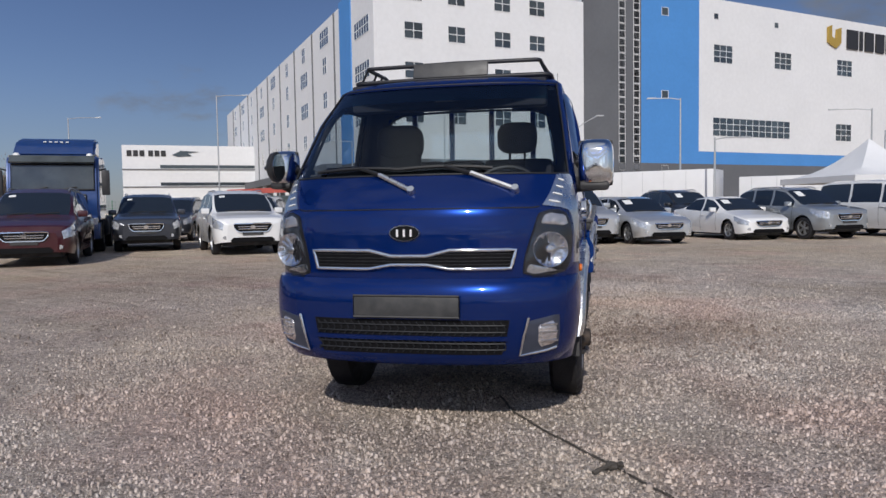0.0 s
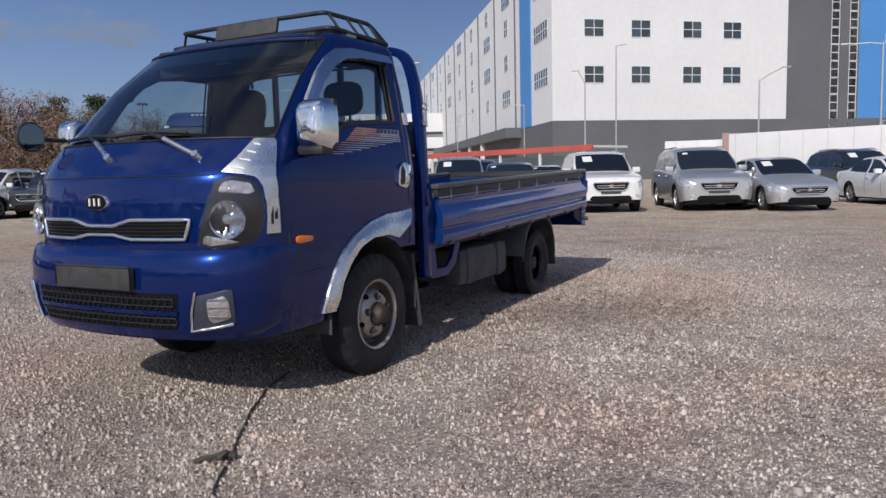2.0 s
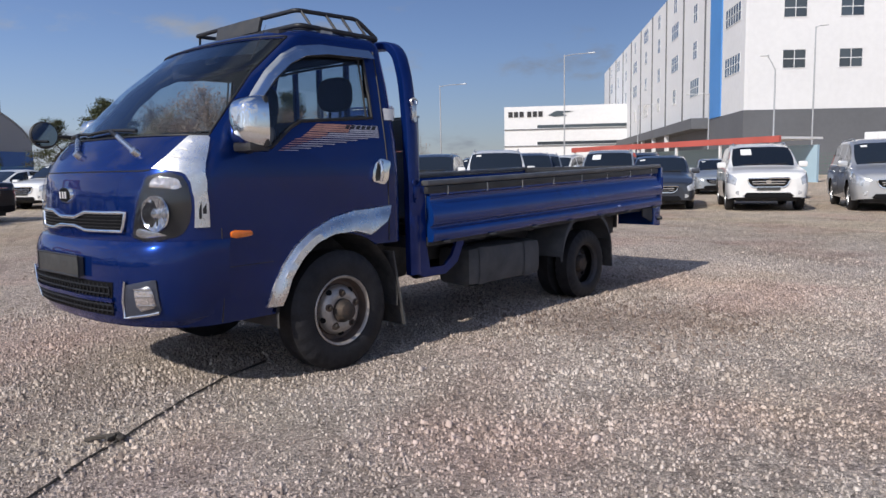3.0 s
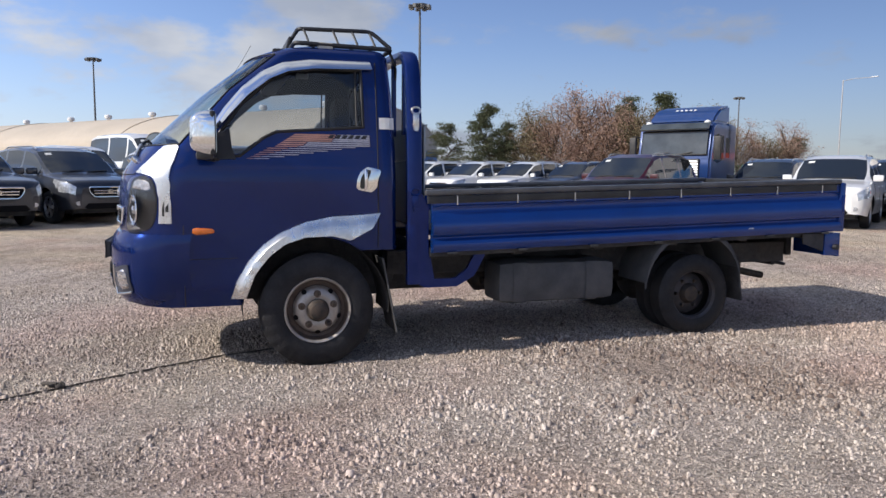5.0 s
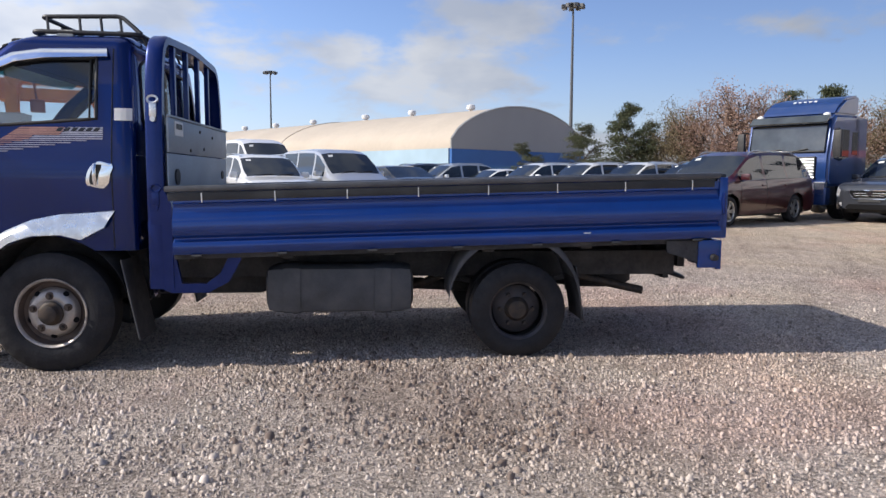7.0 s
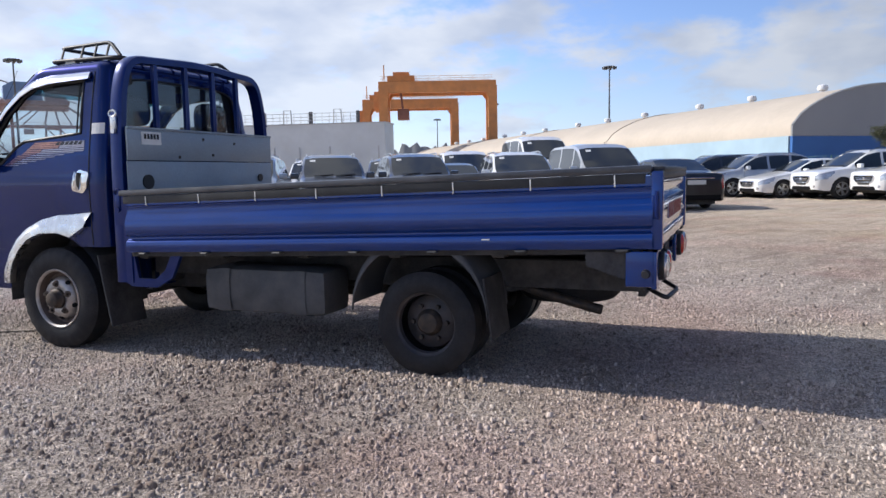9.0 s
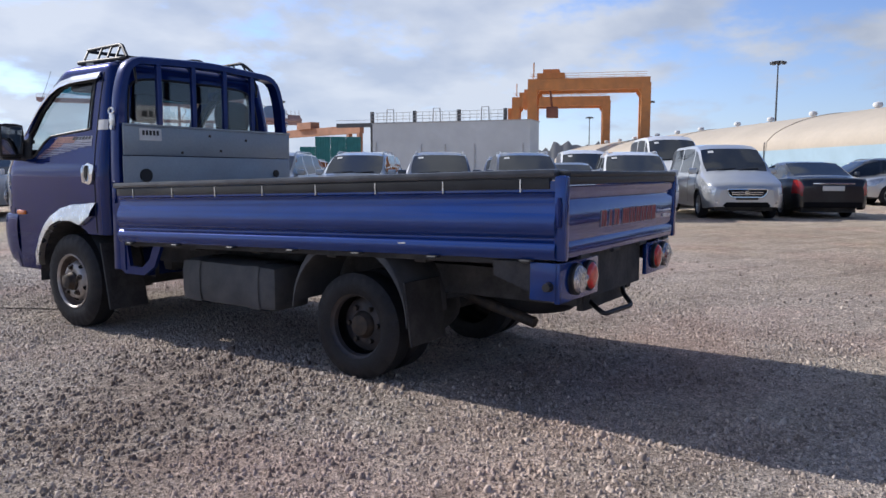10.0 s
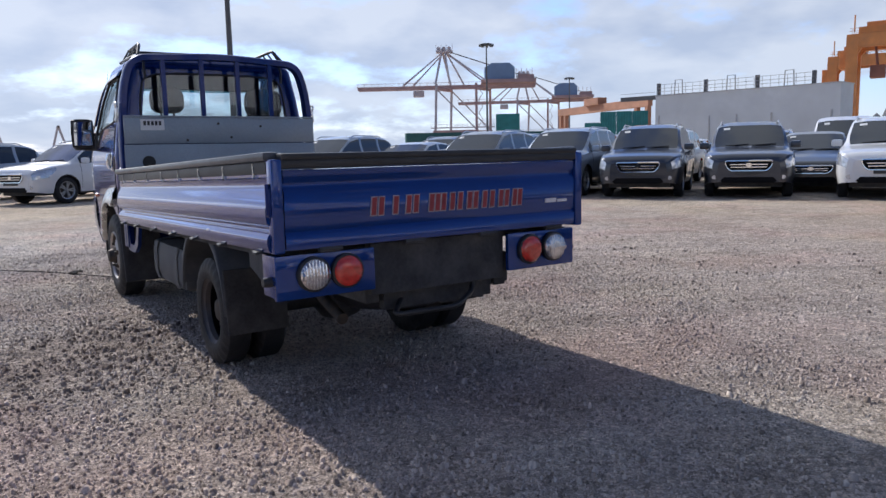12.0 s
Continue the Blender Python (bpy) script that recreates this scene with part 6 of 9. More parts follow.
for s in (1, -1):
    wheel = quick("front_wheel", M_RUBBER, truck, lambda bm: tyre_mesh(bm, -0.098, 0.098, R_F, 0.198), "front wheel with worn silver steel rim", 40)
    wheel.matrix_parent_inverse = Matrix.Identity(4)
    wheel.location = (s * 0.70, HUB_F[0], ground_h(s * 0.70, HUB_F[0]) + R_F - 0.004)
    rim = quick("rim", M_STEEL_RIM, wheel, lambda bm: lathe(bm, [(s * a, b) for a, b in ((0.070, 0.196), (0.090, 0.203), (0.095, 0.199), (0.092, 0.191), (0.078, 0.186))], 56, "x"), "dirty silver steel rim lip", 50)
    quick("rim_barrel", M_RIM_RUST, rim, lambda bm: lathe(bm, [(s * a, b) for a, b in ((0.079, 0.187), (0.060, 0.178), (0.035, 0.172), (0.028, 0.150), (0.040, 0.143))], 56, "x"), "rust-brown rim barrel", 50)
    disc = quick("wheel_disc", M_STEEL_RIM, wheel, lambda bm: [bm.faces.new(lathe(bm, [(s * a, b) for a, b in ((0.038, 0.146), (0.058, 0.138), (0.076, 0.128), (0.088, 0.108), (0.090, 0.085), (0.082, 0.066), (0.080, 0.03))], 48, "x")[-1])], "pressed silver wheel disc", 50)
    for k in range(10):
        q = 2 * math.pi * (k + 0.5) / 10
        c = Vector((s * 0.064, 0.134 * math.cos(q), 0.134 * math.sin(q)))
        n = Vector((s * 0.8, 0.6 * math.cos(q), 0.6 * math.sin(q)))
        if k % 2:
            quick("vent_slot", M_MESHBLACK, disc, lambda bm: cyl(bm, c - n * 0.01, c + n * 0.006, 0.017, None, 10))
    quick("hub", M_HUB, wheel, lambda bm: [bm.faces.new(lathe(bm, [(s * a, b) for a, b in ((0.075, 0.070), (0.100, 0.068), (0.106, 0.060), (0.112, 0.057), (0.140, 0.050), (0.146, 0.038))], 24, "x")[-1])], "rusty wheel hub", 40)
    for k in range(5):
        q = 2 * math.pi * k / 5 + 0.35
        seat_ = (0.101 * math.cos(q), 0.101 * math.sin(q))
        quick("stud_recess", M_RIM_RUST, disc, lambda bm: cyl(bm, (s * 0.080, *seat_), (s * 0.0915, *seat_), 0.0225, None, 14))
        quick("wheel_nut", M_HUB, wheel, lambda bm: cyl(bm, (s * 0.085, *seat_), (s * 0.110, *seat_), 0.015, 0.012, 6))
    wheel = quick("rear_wheel", M_RUBBER, truck, lambda bm: (tyre_mesh(bm, 0.015 if s > 0 else -0.175, 0.175 if s > 0 else -0.015, R_R, 0.178), tyre_mesh(bm, -0.175 if s > 0 else 0.015, -0.015 if s > 0 else 0.175, R_R, 0.178)), "dual rear wheels with dark dusty rims", 40)
    wheel.location = (s * 0.595, HUB_R[0], ground_h(s * 0.6, HUB_R[0]) + R_R - 0.004)
    quick("rim", M_RIM_DARK, wheel, lambda bm: steel_rim(bm, s * 0.165, s, 0.183, 6, -0.085), "dark dished rim", 40)
    quick("hub", M_HUB, wheel, lambda bm: [bm.faces.new(lathe(bm, [(s * a, b) for a, b in ((0.02, 0.08), (0.10, 0.075), (0.112, 0.065), (0.128, 0.055), (0.132, 0.03))], 20, "x")[-1])], "rusty wheel hub", 40)
    for k in range(6):
        q = 2 * math.pi * k / 6
        quick("wheel_nut", M_HUB, wheel, lambda bm: cyl(bm, (s * 0.07, 0.10 * math.cos(q), 0.10 * math.sin(q)), (s * 0.105, 0.10 * math.cos(q), 0.10 * math.sin(q)), 0.016, 0.013, 6))

# ---- parked cars ----
def paint(name, color, metal=0.0, rough=0.28):
    return mat(name, color, rough, metal, vary=0.05, scale=2.5, coat=0.9, dirt=(DUST, 0.05, 3))


P_WHITE = paint("white_car_paint", (0.74, 0.74, 0.73))
P_SILVER = paint("silver_car_paint", (0.54, 0.55, 0.56), 0.55)
P_GREY = paint("grey_car_paint", (0.30, 0.32, 0.335), 0.45)
P_DARK = paint("dark_grey_car_paint", (0.042, 0.047, 0.060), 0.4)
P_BLACK = paint("black_car_paint", (0.012, 0.013, 0.016), 0.1)
P_RED = paint("wine_red_car_paint", (0.050, 0.004, 0.008), 0.2)
P_NAVY = paint("navy_car_paint", (0.02, 0.035, 0.075), 0.3)
P_PALE = paint("pale_blue_grey_paint", (0.36, 0.40, 0.44), 0.4)
M_CARLAMP = mat("car_headlamp", (0.58, 0.60, 0.62), 0.10, 0.5, coat=1.0, vary=0.35, scale=18)
M_TAILLAMP = mat("car_tail_lamp", (0.30, 0.015, 0.015), 0.15, coat=1.0, vary=0.2, scale=20)
M_ALLOY = mat("alloy_rim", (0.50, 0.51, 0.52), 0.28, 0.8, vary=0.12, scale=20)
M_PLATEW = mat("number_plate_white", (0.6, 0.6, 0.58), 0.5)
M_PAPER = mat("paper_sheet", (0.72, 0.72, 0.70), 0.8)

SPECS = {
    "suv": dict(L=4.66, W=1.88, zl=0.30, axles=(0.93, 3.63), r=0.36, tumble=0.27, cowl=1.14, roof_f=1.92, roof_r=3.85, tail=4.50,
                top=((0, 0.80), (0.05, 0.88), (0.12, 0.945), (0.5, 1.02), (1.02, 1.085), (1.14, 1.12), (1.92, 1.60), (2.3, 1.685), (2.9, 1.715), (3.5, 1.70), (3.85, 1.655), (4.1, 1.56), (4.50, 1.14), (4.60, 1.08), (4.66, 0.92)),
                belt=((0, 0.775), (0.05, 0.84), (0.12, 0.90), (0.5, 0.97), (1.1, 1.035), (2.5, 1.07), (4.1, 1.13), (4.5, 1.09), (4.60, 1.04), (4.66, 0.90)), win=(1.42, 4.12), pillars=(2.45, 3.38), grille_z=(0.60, 0.80), rails=True),
    "sedan": dict(L=4.75, W=1.82, zl=0.21, axles=(0.92, 3.64), r=0.325, tumble=0.36, cowl=1.30, roof_f=2.12, roof_r=3.22, tail=4.05,
                  top=((0, 0.60), (0.05, 0.67), (0.12, 0.72), (0.5, 0.825), (1.15, 0.945), (1.30, 0.985), (2.12, 1.385), (2.5, 1.45), (2.9, 1.455), (3.22, 1.425), (4.05, 1.09), (4.2, 1.055), (4.65, 1.02), (4.72, 0.96), (4.75, 0.82)),
                  belt=((0, 0.58), (0.05, 0.64), (0.12, 0.68), (0.5, 0.785), (1.3, 0.895), (2.6, 0.945), (3.9, 1.0), (4.2, 1.0), (4.65, 0.98), (4.72, 0.93), (4.75, 0.80)), win=(1.66, 3.75), pillars=(2.62,), grille_z=(0.46, 0.62), rails=False),
    "van": dict(L=5.12, W=1.92, zl=0.27, axles=(0.92, 4.12), r=0.345, tumble=0.17, cowl=0.92, roof_f=1.72, roof_r=4.80, tail=5.02,
                top=((0, 0.74), (0.05, 0.83), (0.12, 0.90), (0.55, 1.06), (0.82, 1.16), (0.92, 1.21), (1.72, 1.78), (2.1, 1.89), (2.8, 1.925), (4.4, 1.925), (4.80, 1.86), (5.02, 1.30), (5.08, 1.20), (5.12, 0.95)),
                belt=((0, 0.72), (0.05, 0.79), (0.12, 0.84), (0.55, 0.98), (0.92, 1.08), (2.0, 1.13), (4.9, 1.15), (5.08, 1.12), (5.12, 0.93)), win=(1.22, 4.85), pillars=(2.0, 3.35), grille_z=(0.56, 0.74), rails=False),
    "mpv": dict(L=5.05, W=1.90, zl=0.26, axles=(0.95, 3.92), r=0.345, tumble=0.24, cowl=1.12, roof_f=1.95, roof_r=4.35, tail=4.90,
                top=((0, 0.74), (0.05, 0.82), (0.12, 0.88), (0.5, 0.98), (1.0, 1.075), (1.12, 1.12), (1.95, 1.63), (2.35, 1.725), (3.0, 1.76), (4.0, 1.745), (4.35, 1.69), (4.90, 1.18), (5.0, 1.10), (5.05, 0.92)),
                belt=((0, 0.72), (0.05, 0.78), (0.12, 0.835), (0.5, 0.925), (1.1, 1.02), (2.5, 1.06), (4.6, 1.11), (5.0, 1.06), (5.05, 0.90)), win=(1.40, 4.62), pillars=(2.5, 3.55), grille_z=(0.56, 0.74), rails=True),
}
SIDE_T = (0.0, 0.05, 0.14, 0.26, 0.40, 0.52, 0.62, 0.72, 0.82, 0.91, 0.97, 1.0)


def car_section(sp, y):
    L, W = sp["L"], sp["W"] / 2
    zt = float(np.interp(y, [a for a, _ in sp["top"]], [b for _, b in sp["top"]]))
    b = min(zt - 0.012, float(np.interp(y, [a for a, _ in sp["belt"]], [b for _, b in sp["belt"]])))
    w = W * float(np.interp(y, (0, 0.03, 0.10, 0.22, 0.42, 0.75, L - 0.7, L - 0.3, L - 0.12, L - 0.03, L), (0.66, 0.78, 0.885, 0.95, 0.985, 1, 1, 0.985, 0.945, 0.88, 0.80)))
    zl = sp["zl"] + 0.05 * max(0, 1 - y / 0.3) + 0.08 * max(0, 1 - (L - y) / 0.4)
    for ya in sp["axles"]:
        ra = sp["r"] + 0.055
        if abs(y - ya) < ra:
            zl = max(zl, sp["r"] + math.sqrt(ra * ra - (y - ya) ** 2))
    hc = zt - b
    f = min(1.0, max(0.0, (hc - 0.06) / 0.30))
    f = f * f * (3 - 2 * f)
    pts = []
    for t in SIDE_T:
        z = zl + (b - zl) * t
        zz = (z - sp["zl"]) / max(0.2, b - sp["zl"])
        x = w * (1 - 0.045 * max(0, 0.35 - zz) / 0.35 - 0.055 * max(0, zz - 0.62) ** 2 / 0.1444)
        pts.append((x, z))
    x7 = pts[-1][0] - 0.022
    x8 = x7 - 0.02 - sp["tumble"] * hc * 0.80
    pts.append((x7, b + 0.012 * f + 0.12 * hc * (1 - f)))
    for k in (0.33, 0.66):
        pts.append((x7 + (x8 - x7) * (k + 0.12 * math.sin(k * math.pi) * f), b + hc * (0.36 + 0.45 * f) * k + 0.02 * (1 - k)))
    z8, z9, z10 = b + hc * (0.40 + 0.44 * f), b + hc * (0.72 + 0.215 * f), b + hc * (0.95 + 0.04 * f)
    pts.append((x8, z8))
    pts.append((x8 + (w * 0.76 - x8) * (1 - f) - 0.055 * f, z9))
    pts.append((x8 * 0.62 * f + w * 0.42 * (1 - f), z10))
    pts.append((x8 * 0.3 * f + w * 0.2 * (1 - f), z10 + (zt - z10) * 0.75))
    pts.append((0.0, zt))
    return pts, hc


def car_meshes(sp):
    """The body skin and its panes and lamps, cut from one lofted shell."""
    ys = set([y for y, _ in sp["top"]] + [0.03, 0.08, 0.2, 0.3, sp["win"][0], sp["win"][1], sp["L"] - 0.03, sp["L"] - 0.12, sp["L"] - 0.3])
    for ya in sp["axles"]:
        ys |= {ya + (sp["r"] + 0.055) * math.sin(q) for q in np.linspace(-math.pi / 2, math.pi / 2, 17)}
    ys |= set(np.arange(0.4, sp["L"] - 0.3, 0.16))
    for p in sp["pillars"]:
        ys |= {p - 0.05, p + 0.05}
    ys = sorted(ys)
    keep = [ys[0]]
    for y in ys[1:]:
        if y - keep[-1] > 0.012:
            keep.append(y)
    ys = keep
    secs = [car_section(sp, y) for y in ys]
    nside = len(SIDE_T)
    K = len(secs[0][0])
    out = {}
    for key in ("body", "windscreen", "rear_window", "headlamp_l", "headlamp_r", "tail_lamp_l", "tail_lamp_r"):
        out[key] = {}
    faces = {}
    verts = []
    idx = {}
    for i, (pts, hc) in enumerate(secs):
        for s in (1, -1):
            for k, (x, z) in enumerate(pts):
                if k == K - 1 and s < 0:
                    idx[i, s, k] = idx[i, 1, k]
                    continue
                idx[i, s, k] = len(verts)
                verts.append((s * x, ys[i], z))
    win_n = len(sp["pillars"]) + 1
    cuts = [sp["win"][0], *sp["pillars"], sp["win"][1]]
    for i in range(len(ys) - 1):
        ym = (ys[i] + ys[i + 1]) / 2
        hc = (secs[i][1] + secs[i + 1][1]) / 2
        for s in (1, -1):
            tag = "l" if s > 0 else "r"
            for k in range(K - 1):
                f = (idx[i, s, k], idx[i, s, k + 1], idx[i + 1, s, k + 1], idx[i + 1, s, k])
                f = f if s > 0 else f[::-1]
                key = "body"
                if nside <= k < nside + 3 and hc > 0.17:
                    for q in range(win_n):
                        if cuts[q] + 0.05 * (q > 0) < ym < cuts[q + 1] - 0.05 * (q < win_n - 1):
                            key = "side_window_%s%d" % (tag, q)
                if sp["cowl"] < ym < sp["roof_f"] and k >= nside + 4:
                    key = "windscreen"
                if sp["roof_r"] < ym < sp["tail"] and k >= nside + 4:
                    key = "rear_window"
                if k < nside - 1:
                    t = (SIDE_T[k] + SIDE_T[k + 1]) / 2
                    if 0.62 < t < 0.97 and 0.02 < ym < (0.62 if t > 0.72 else 0.40):
                        key = "headlamp_" + tag
                    if 0.52 < t < 0.97 and sp["L"] - 0.30 < ym < sp["L"] - 0.01:
                        key = "tail_lamp_" + tag
                faces.setdefault(key, []).append(f)
    n0 = [idx[0, 1, k] for k in range(K)] + [idx[0, -1, k] for k in range(K - 2, -1, -1)]
    n1 = [idx[len(ys) - 1, 1, k] for k in range(K)] + [idx[len(ys) - 1, -1, k] for k in range(K - 2, -1, -1)]
    faces["body"] += [tuple(n0), tuple(n1[::-1])]
    res = {}
    va = np.array(verts)
    for key, fs in faces.items():
        used = sorted({v for f in fs for v in f})
        re = {v: i for i, v in enumerate(used)}
        me = bpy.data.meshes.new(key.rstrip("0123456789"))
        me.from_pydata([tuple(va[v]) for v in used], [], [tuple(re[v] for v in f) for f in fs])
        me.shade_smooth()
        me.set_sharp_from_angle(angle=radians(38))
        me.update()
        res[key] = me
    return res


def mesh_of(name, material, make, smooth=None):
    bm = bmesh.new()
    make(bm)
    bm.normal_update()
    me = bpy.data.meshes.new(name)
    bm.to_mesh(me)
    bm.free()
    if material is not None:
        me.materials.append(material)
    if smooth:
        me.shade_smooth()
        me.set_sharp_from_angle(angle=radians(smooth))
    return me


def alloy(bm, r):
    lathe(bm, ((0.085, r), (0.095, r - 0.005), (0.09, r - 0.02), (0.05, r - 0.03)), 32, "x")
    for k in range(5):
        q = 2 * math.pi * k / 5
        c, s2 = math.cos(q), math.sin(q)
        for dq in (-0.16, 0.16):
            c2, s3 = math.cos(q + dq), math.sin(q + dq)
            a = [(0.075, r * 0.12 * c - 0.022 * s2, r * 0.12 * s2 + 0.022 * c), (0.075, r * 0.12 * c + 0.022 * s2, r * 0.12 * s2 - 0.022 * c),
                 (0.082, (r - 0.02) * c2 + 0.015 * s3, (r - 0.02) * s3 - 0.015 * c2), (0.082, (r - 0.02) * c2 - 0.015 * s3, (r - 0.02) * s3 + 0.015 * c2)]
            va = [bm.verts.new(p) for p in a]
            vb = [bm.verts.new((p[0] - 0.03, p[1], p[2])) for p in a]
            bm.faces.new(va); bm.faces.new(vb[::-1])
            for i in range(4):
                bm.faces.new((va[i], vb[i], vb[(i + 1) % 4], va[(i + 1) % 4]))
    cyl(bm, (0.03, 0, 0), (0.088, 0, 0), r * 0.2, r * 0.17, 16)


LIB = {}
for key, sp in SPECS.items():
    lib = {"panels": car_meshes(sp)}
    r, rr = sp["r"], sp["r"] * 0.66
    lib["tyre"] = mesh_of("tyre", M_RUBBER, lambda bm: tyre_mesh(bm, -0.105, 0.105, r, rr, 32, False), 40)
    lib["rim"] = mesh_of("rim", M_ALLOY, lambda bm: alloy(bm, rr + 0.006), 40)
    lib["well"] = mesh_of("brake_disc", M_HUB, lambda bm: cyl(bm, (0.02, 0, 0), (0.03, 0, 0), rr, None, 24))
    lib["under"] = mesh_of("underbody", M_CHASSIS, lambda bm: (box(bm, -sp["W"] / 2 * 0.72, 0.25, sp["zl"] - 0.06, sp["W"] / 2 * 0.72, sp["L"] - 0.25, sp["zl"] + 0.35), [box(bm, s * 0.52, ya - r - 0.08, 0.25, s * (sp["W"] / 2 - 0.26), ya + r + 0.08, 2 * r + 0.06) for s in (1, -1) for ya in sp["axles"]]))
    lib["mirror"] = mesh_of("door_mirror", None, lambda bm: box(bm, -0.02, -0.07, -0.07, 0.20, 0.06, 0.08, 0.04), 50)
    g0, g1 = sp["grille_z"]
    lib["grille"] = mesh_of("grille", M_MESHBLACK, lambda bm: prism(bm, [(-0.46, g1), (0.46, g1), (0.44, (g0 + g1) / 2), (0.36, g0), (-0.36, g0), (-0.44, (g0 + g1) / 2)], "y", -0.02, 0.06), None)
    lib["grille_frame"] = mesh_of("grille_frame", M_CHROME, lambda bm: tube(bm, arc_pts([(0, -0.025, g1 + 0.005), (0.47, -0.02, g1 + 0.005), (0.45, -0.02, (g0 + g1) / 2), (0.36, -0.025, g0 - 0.005), (-0.36, -0.025, g0 - 0.005), (-0.45, -0.02, (g0 + g1) / 2), (-0.47, -0.02, g1 + 0.005), (0, -0.025, g1 + 0.005)], 0.05), 0.019, 6), 60)
    lib["bonnet_seam"] = mesh_of("bonnet_seam", M_SEAL, lambda bm: tube(bm, [(x, 0.13 + 0.25 * (abs(x) / 0.8) ** 2.5, float(np.interp(0.13 + 0.25 * (abs(x) / 0.8) ** 2.5, [q for q, _ in sp["top"]], [q for _, q in sp["top"]])) - 0.012 - 0.055 * (abs(x) / 0.8) ** 2) for x in np.linspace(-0.62, 0.62, 15)], 0.007, 4))
    lib["wiper"] = mesh_of("wiper", M_SEAL, lambda bm: [tube(bm, [(x0, sp["cowl"] - 0.01, float(np.interp(sp["cowl"], [q for q, _ in sp["top"]], [q for _, q in sp["top"]])) + 0.012), (x0 + 0.5, sp["cowl"] + 0.06, float(np.interp(sp["cowl"] + 0.06, [q for q, _ in sp["top"]], [q for _, q in sp["top"]])) + 0.004)], 0.012, 4) for x0 in (-0.5, 0.05)])
    lib["bars"] = [mesh_of("grille_bar", M_CHROME, lambda bm: box(bm, -0.39 + 0.05 * (1 - k / 3), -0.035, g0 + (g1 - g0) * (0.08 + 0.28 * k) - 0.012, 0.39 - 0.05 * (1 - k / 3), -0.012, g0 + (g1 - g0) * (0.08 + 0.28 * k) + 0.012, 0.004)) for k in range(4)]
    lib["badge"] = mesh_of("badge", M_CHROME, lambda bm: oval(bm, 0, (g0 + g1) / 2 + 0.02, 0.07, 0.045, -0.03, 0.012, 18))
    zi = sp["zl"] + 0.06
    lib["intake"] = mesh_of("lower_intake", M_MESHBLACK, lambda bm: prism(bm, [(-0.56, zi + 0.02), (-0.48, zi + 0.10), (0.48, zi + 0.10), (0.56, zi + 0.02), (0.50, zi - 0.02), (-0.50, zi - 0.02)], "y", -0.015, 0.10), None)
    lib["plate"] = mesh_of("plate", M_PLATEGREY, lambda bm: box(bm, -0.26, -0.035, zi + 0.16, 0.26, -0.01, zi + 0.265, 0.005))
    lib["fog"] = mesh_of("fog_lamp", M_CARLAMP, lambda bm: oval(bm, 0, zi + 0.10, 0.075, 0.05, 0.0, 0.02, 16))
    lib["handle"] = mesh_of("handle", None, lambda bm: box(bm, -0.012, -0.09, -0.014, 0.028, 0.09, 0.014, 0.008))
    lib["rail"] = mesh_of("roof_rail", M_ALLOY, lambda bm: tube(bm, arc_pts([(0, sp["roof_f"] + 0.15, -0.05), (0, sp["roof_f"] + 0.35, 0.02), (0, sp["roof_r"] - 0.25, 0.02), (0, sp["roof_r"] - 0.05, -0.06)], 0.08), 0.018, 6), 50)
    lib["seam"] = [mesh_of("door_seam", M_SEAL, lambda bm: [tube(bm, [(car_section(sp, p)[0][k][0] + 0.0005, p, car_section(sp, p)[0][k][1]) for k in range(2, nk)], 0.005, 4) for nk in (len(SIDE_T),)]) for p in (sp["win"][0] - 0.02, sp["pillars"][0])]
    LIB[key] = lib


def sheet_mesh(sp, x0, x1, t0, t1):
    """A paper sheet that lies against the inside top of the windscreen."""
    def at(x, t):
        y = sp["cowl"] + (sp["roof_f"] - sp["cowl"]) * t
        pts, _ = car_section(sp, y)
        pts = sorted(pts[-4:])
        z = float(np.interp(abs(x), [p[0] for p in pts], [p[1] for p in pts]))
        return (x, y - 0.006, z + 0.006)
    def make(bm):
        bm.faces.new([bm.verts.new(at(x, t)) for x, t in ((x0, t0), (x1, t0), (x1, t1), (x0, t1))])
    return mesh_of("paper_sheet", M_PAPER, make)


for key, sp in SPECS.items():
    LIB[key]["sheet"] = sheet_mesh(sp, -0.50, -0.24, 0.55, 0.88)
    LIB[key]["tag"] = sheet_mesh(sp, -0.56, -0.42, 0.80, 0.90)


def sub(name, me, parent, material=None, m=None):
    ob = new(name, me)
    ob.parent = parent
    if material is not None:
        if not me.materials:
            me.materials.append(None)
        ob.material_slots[0].link = "OBJECT"
        ob.material_slots[0].material = material
    if m is not None:
        ob.matrix_basis = m
    return ob


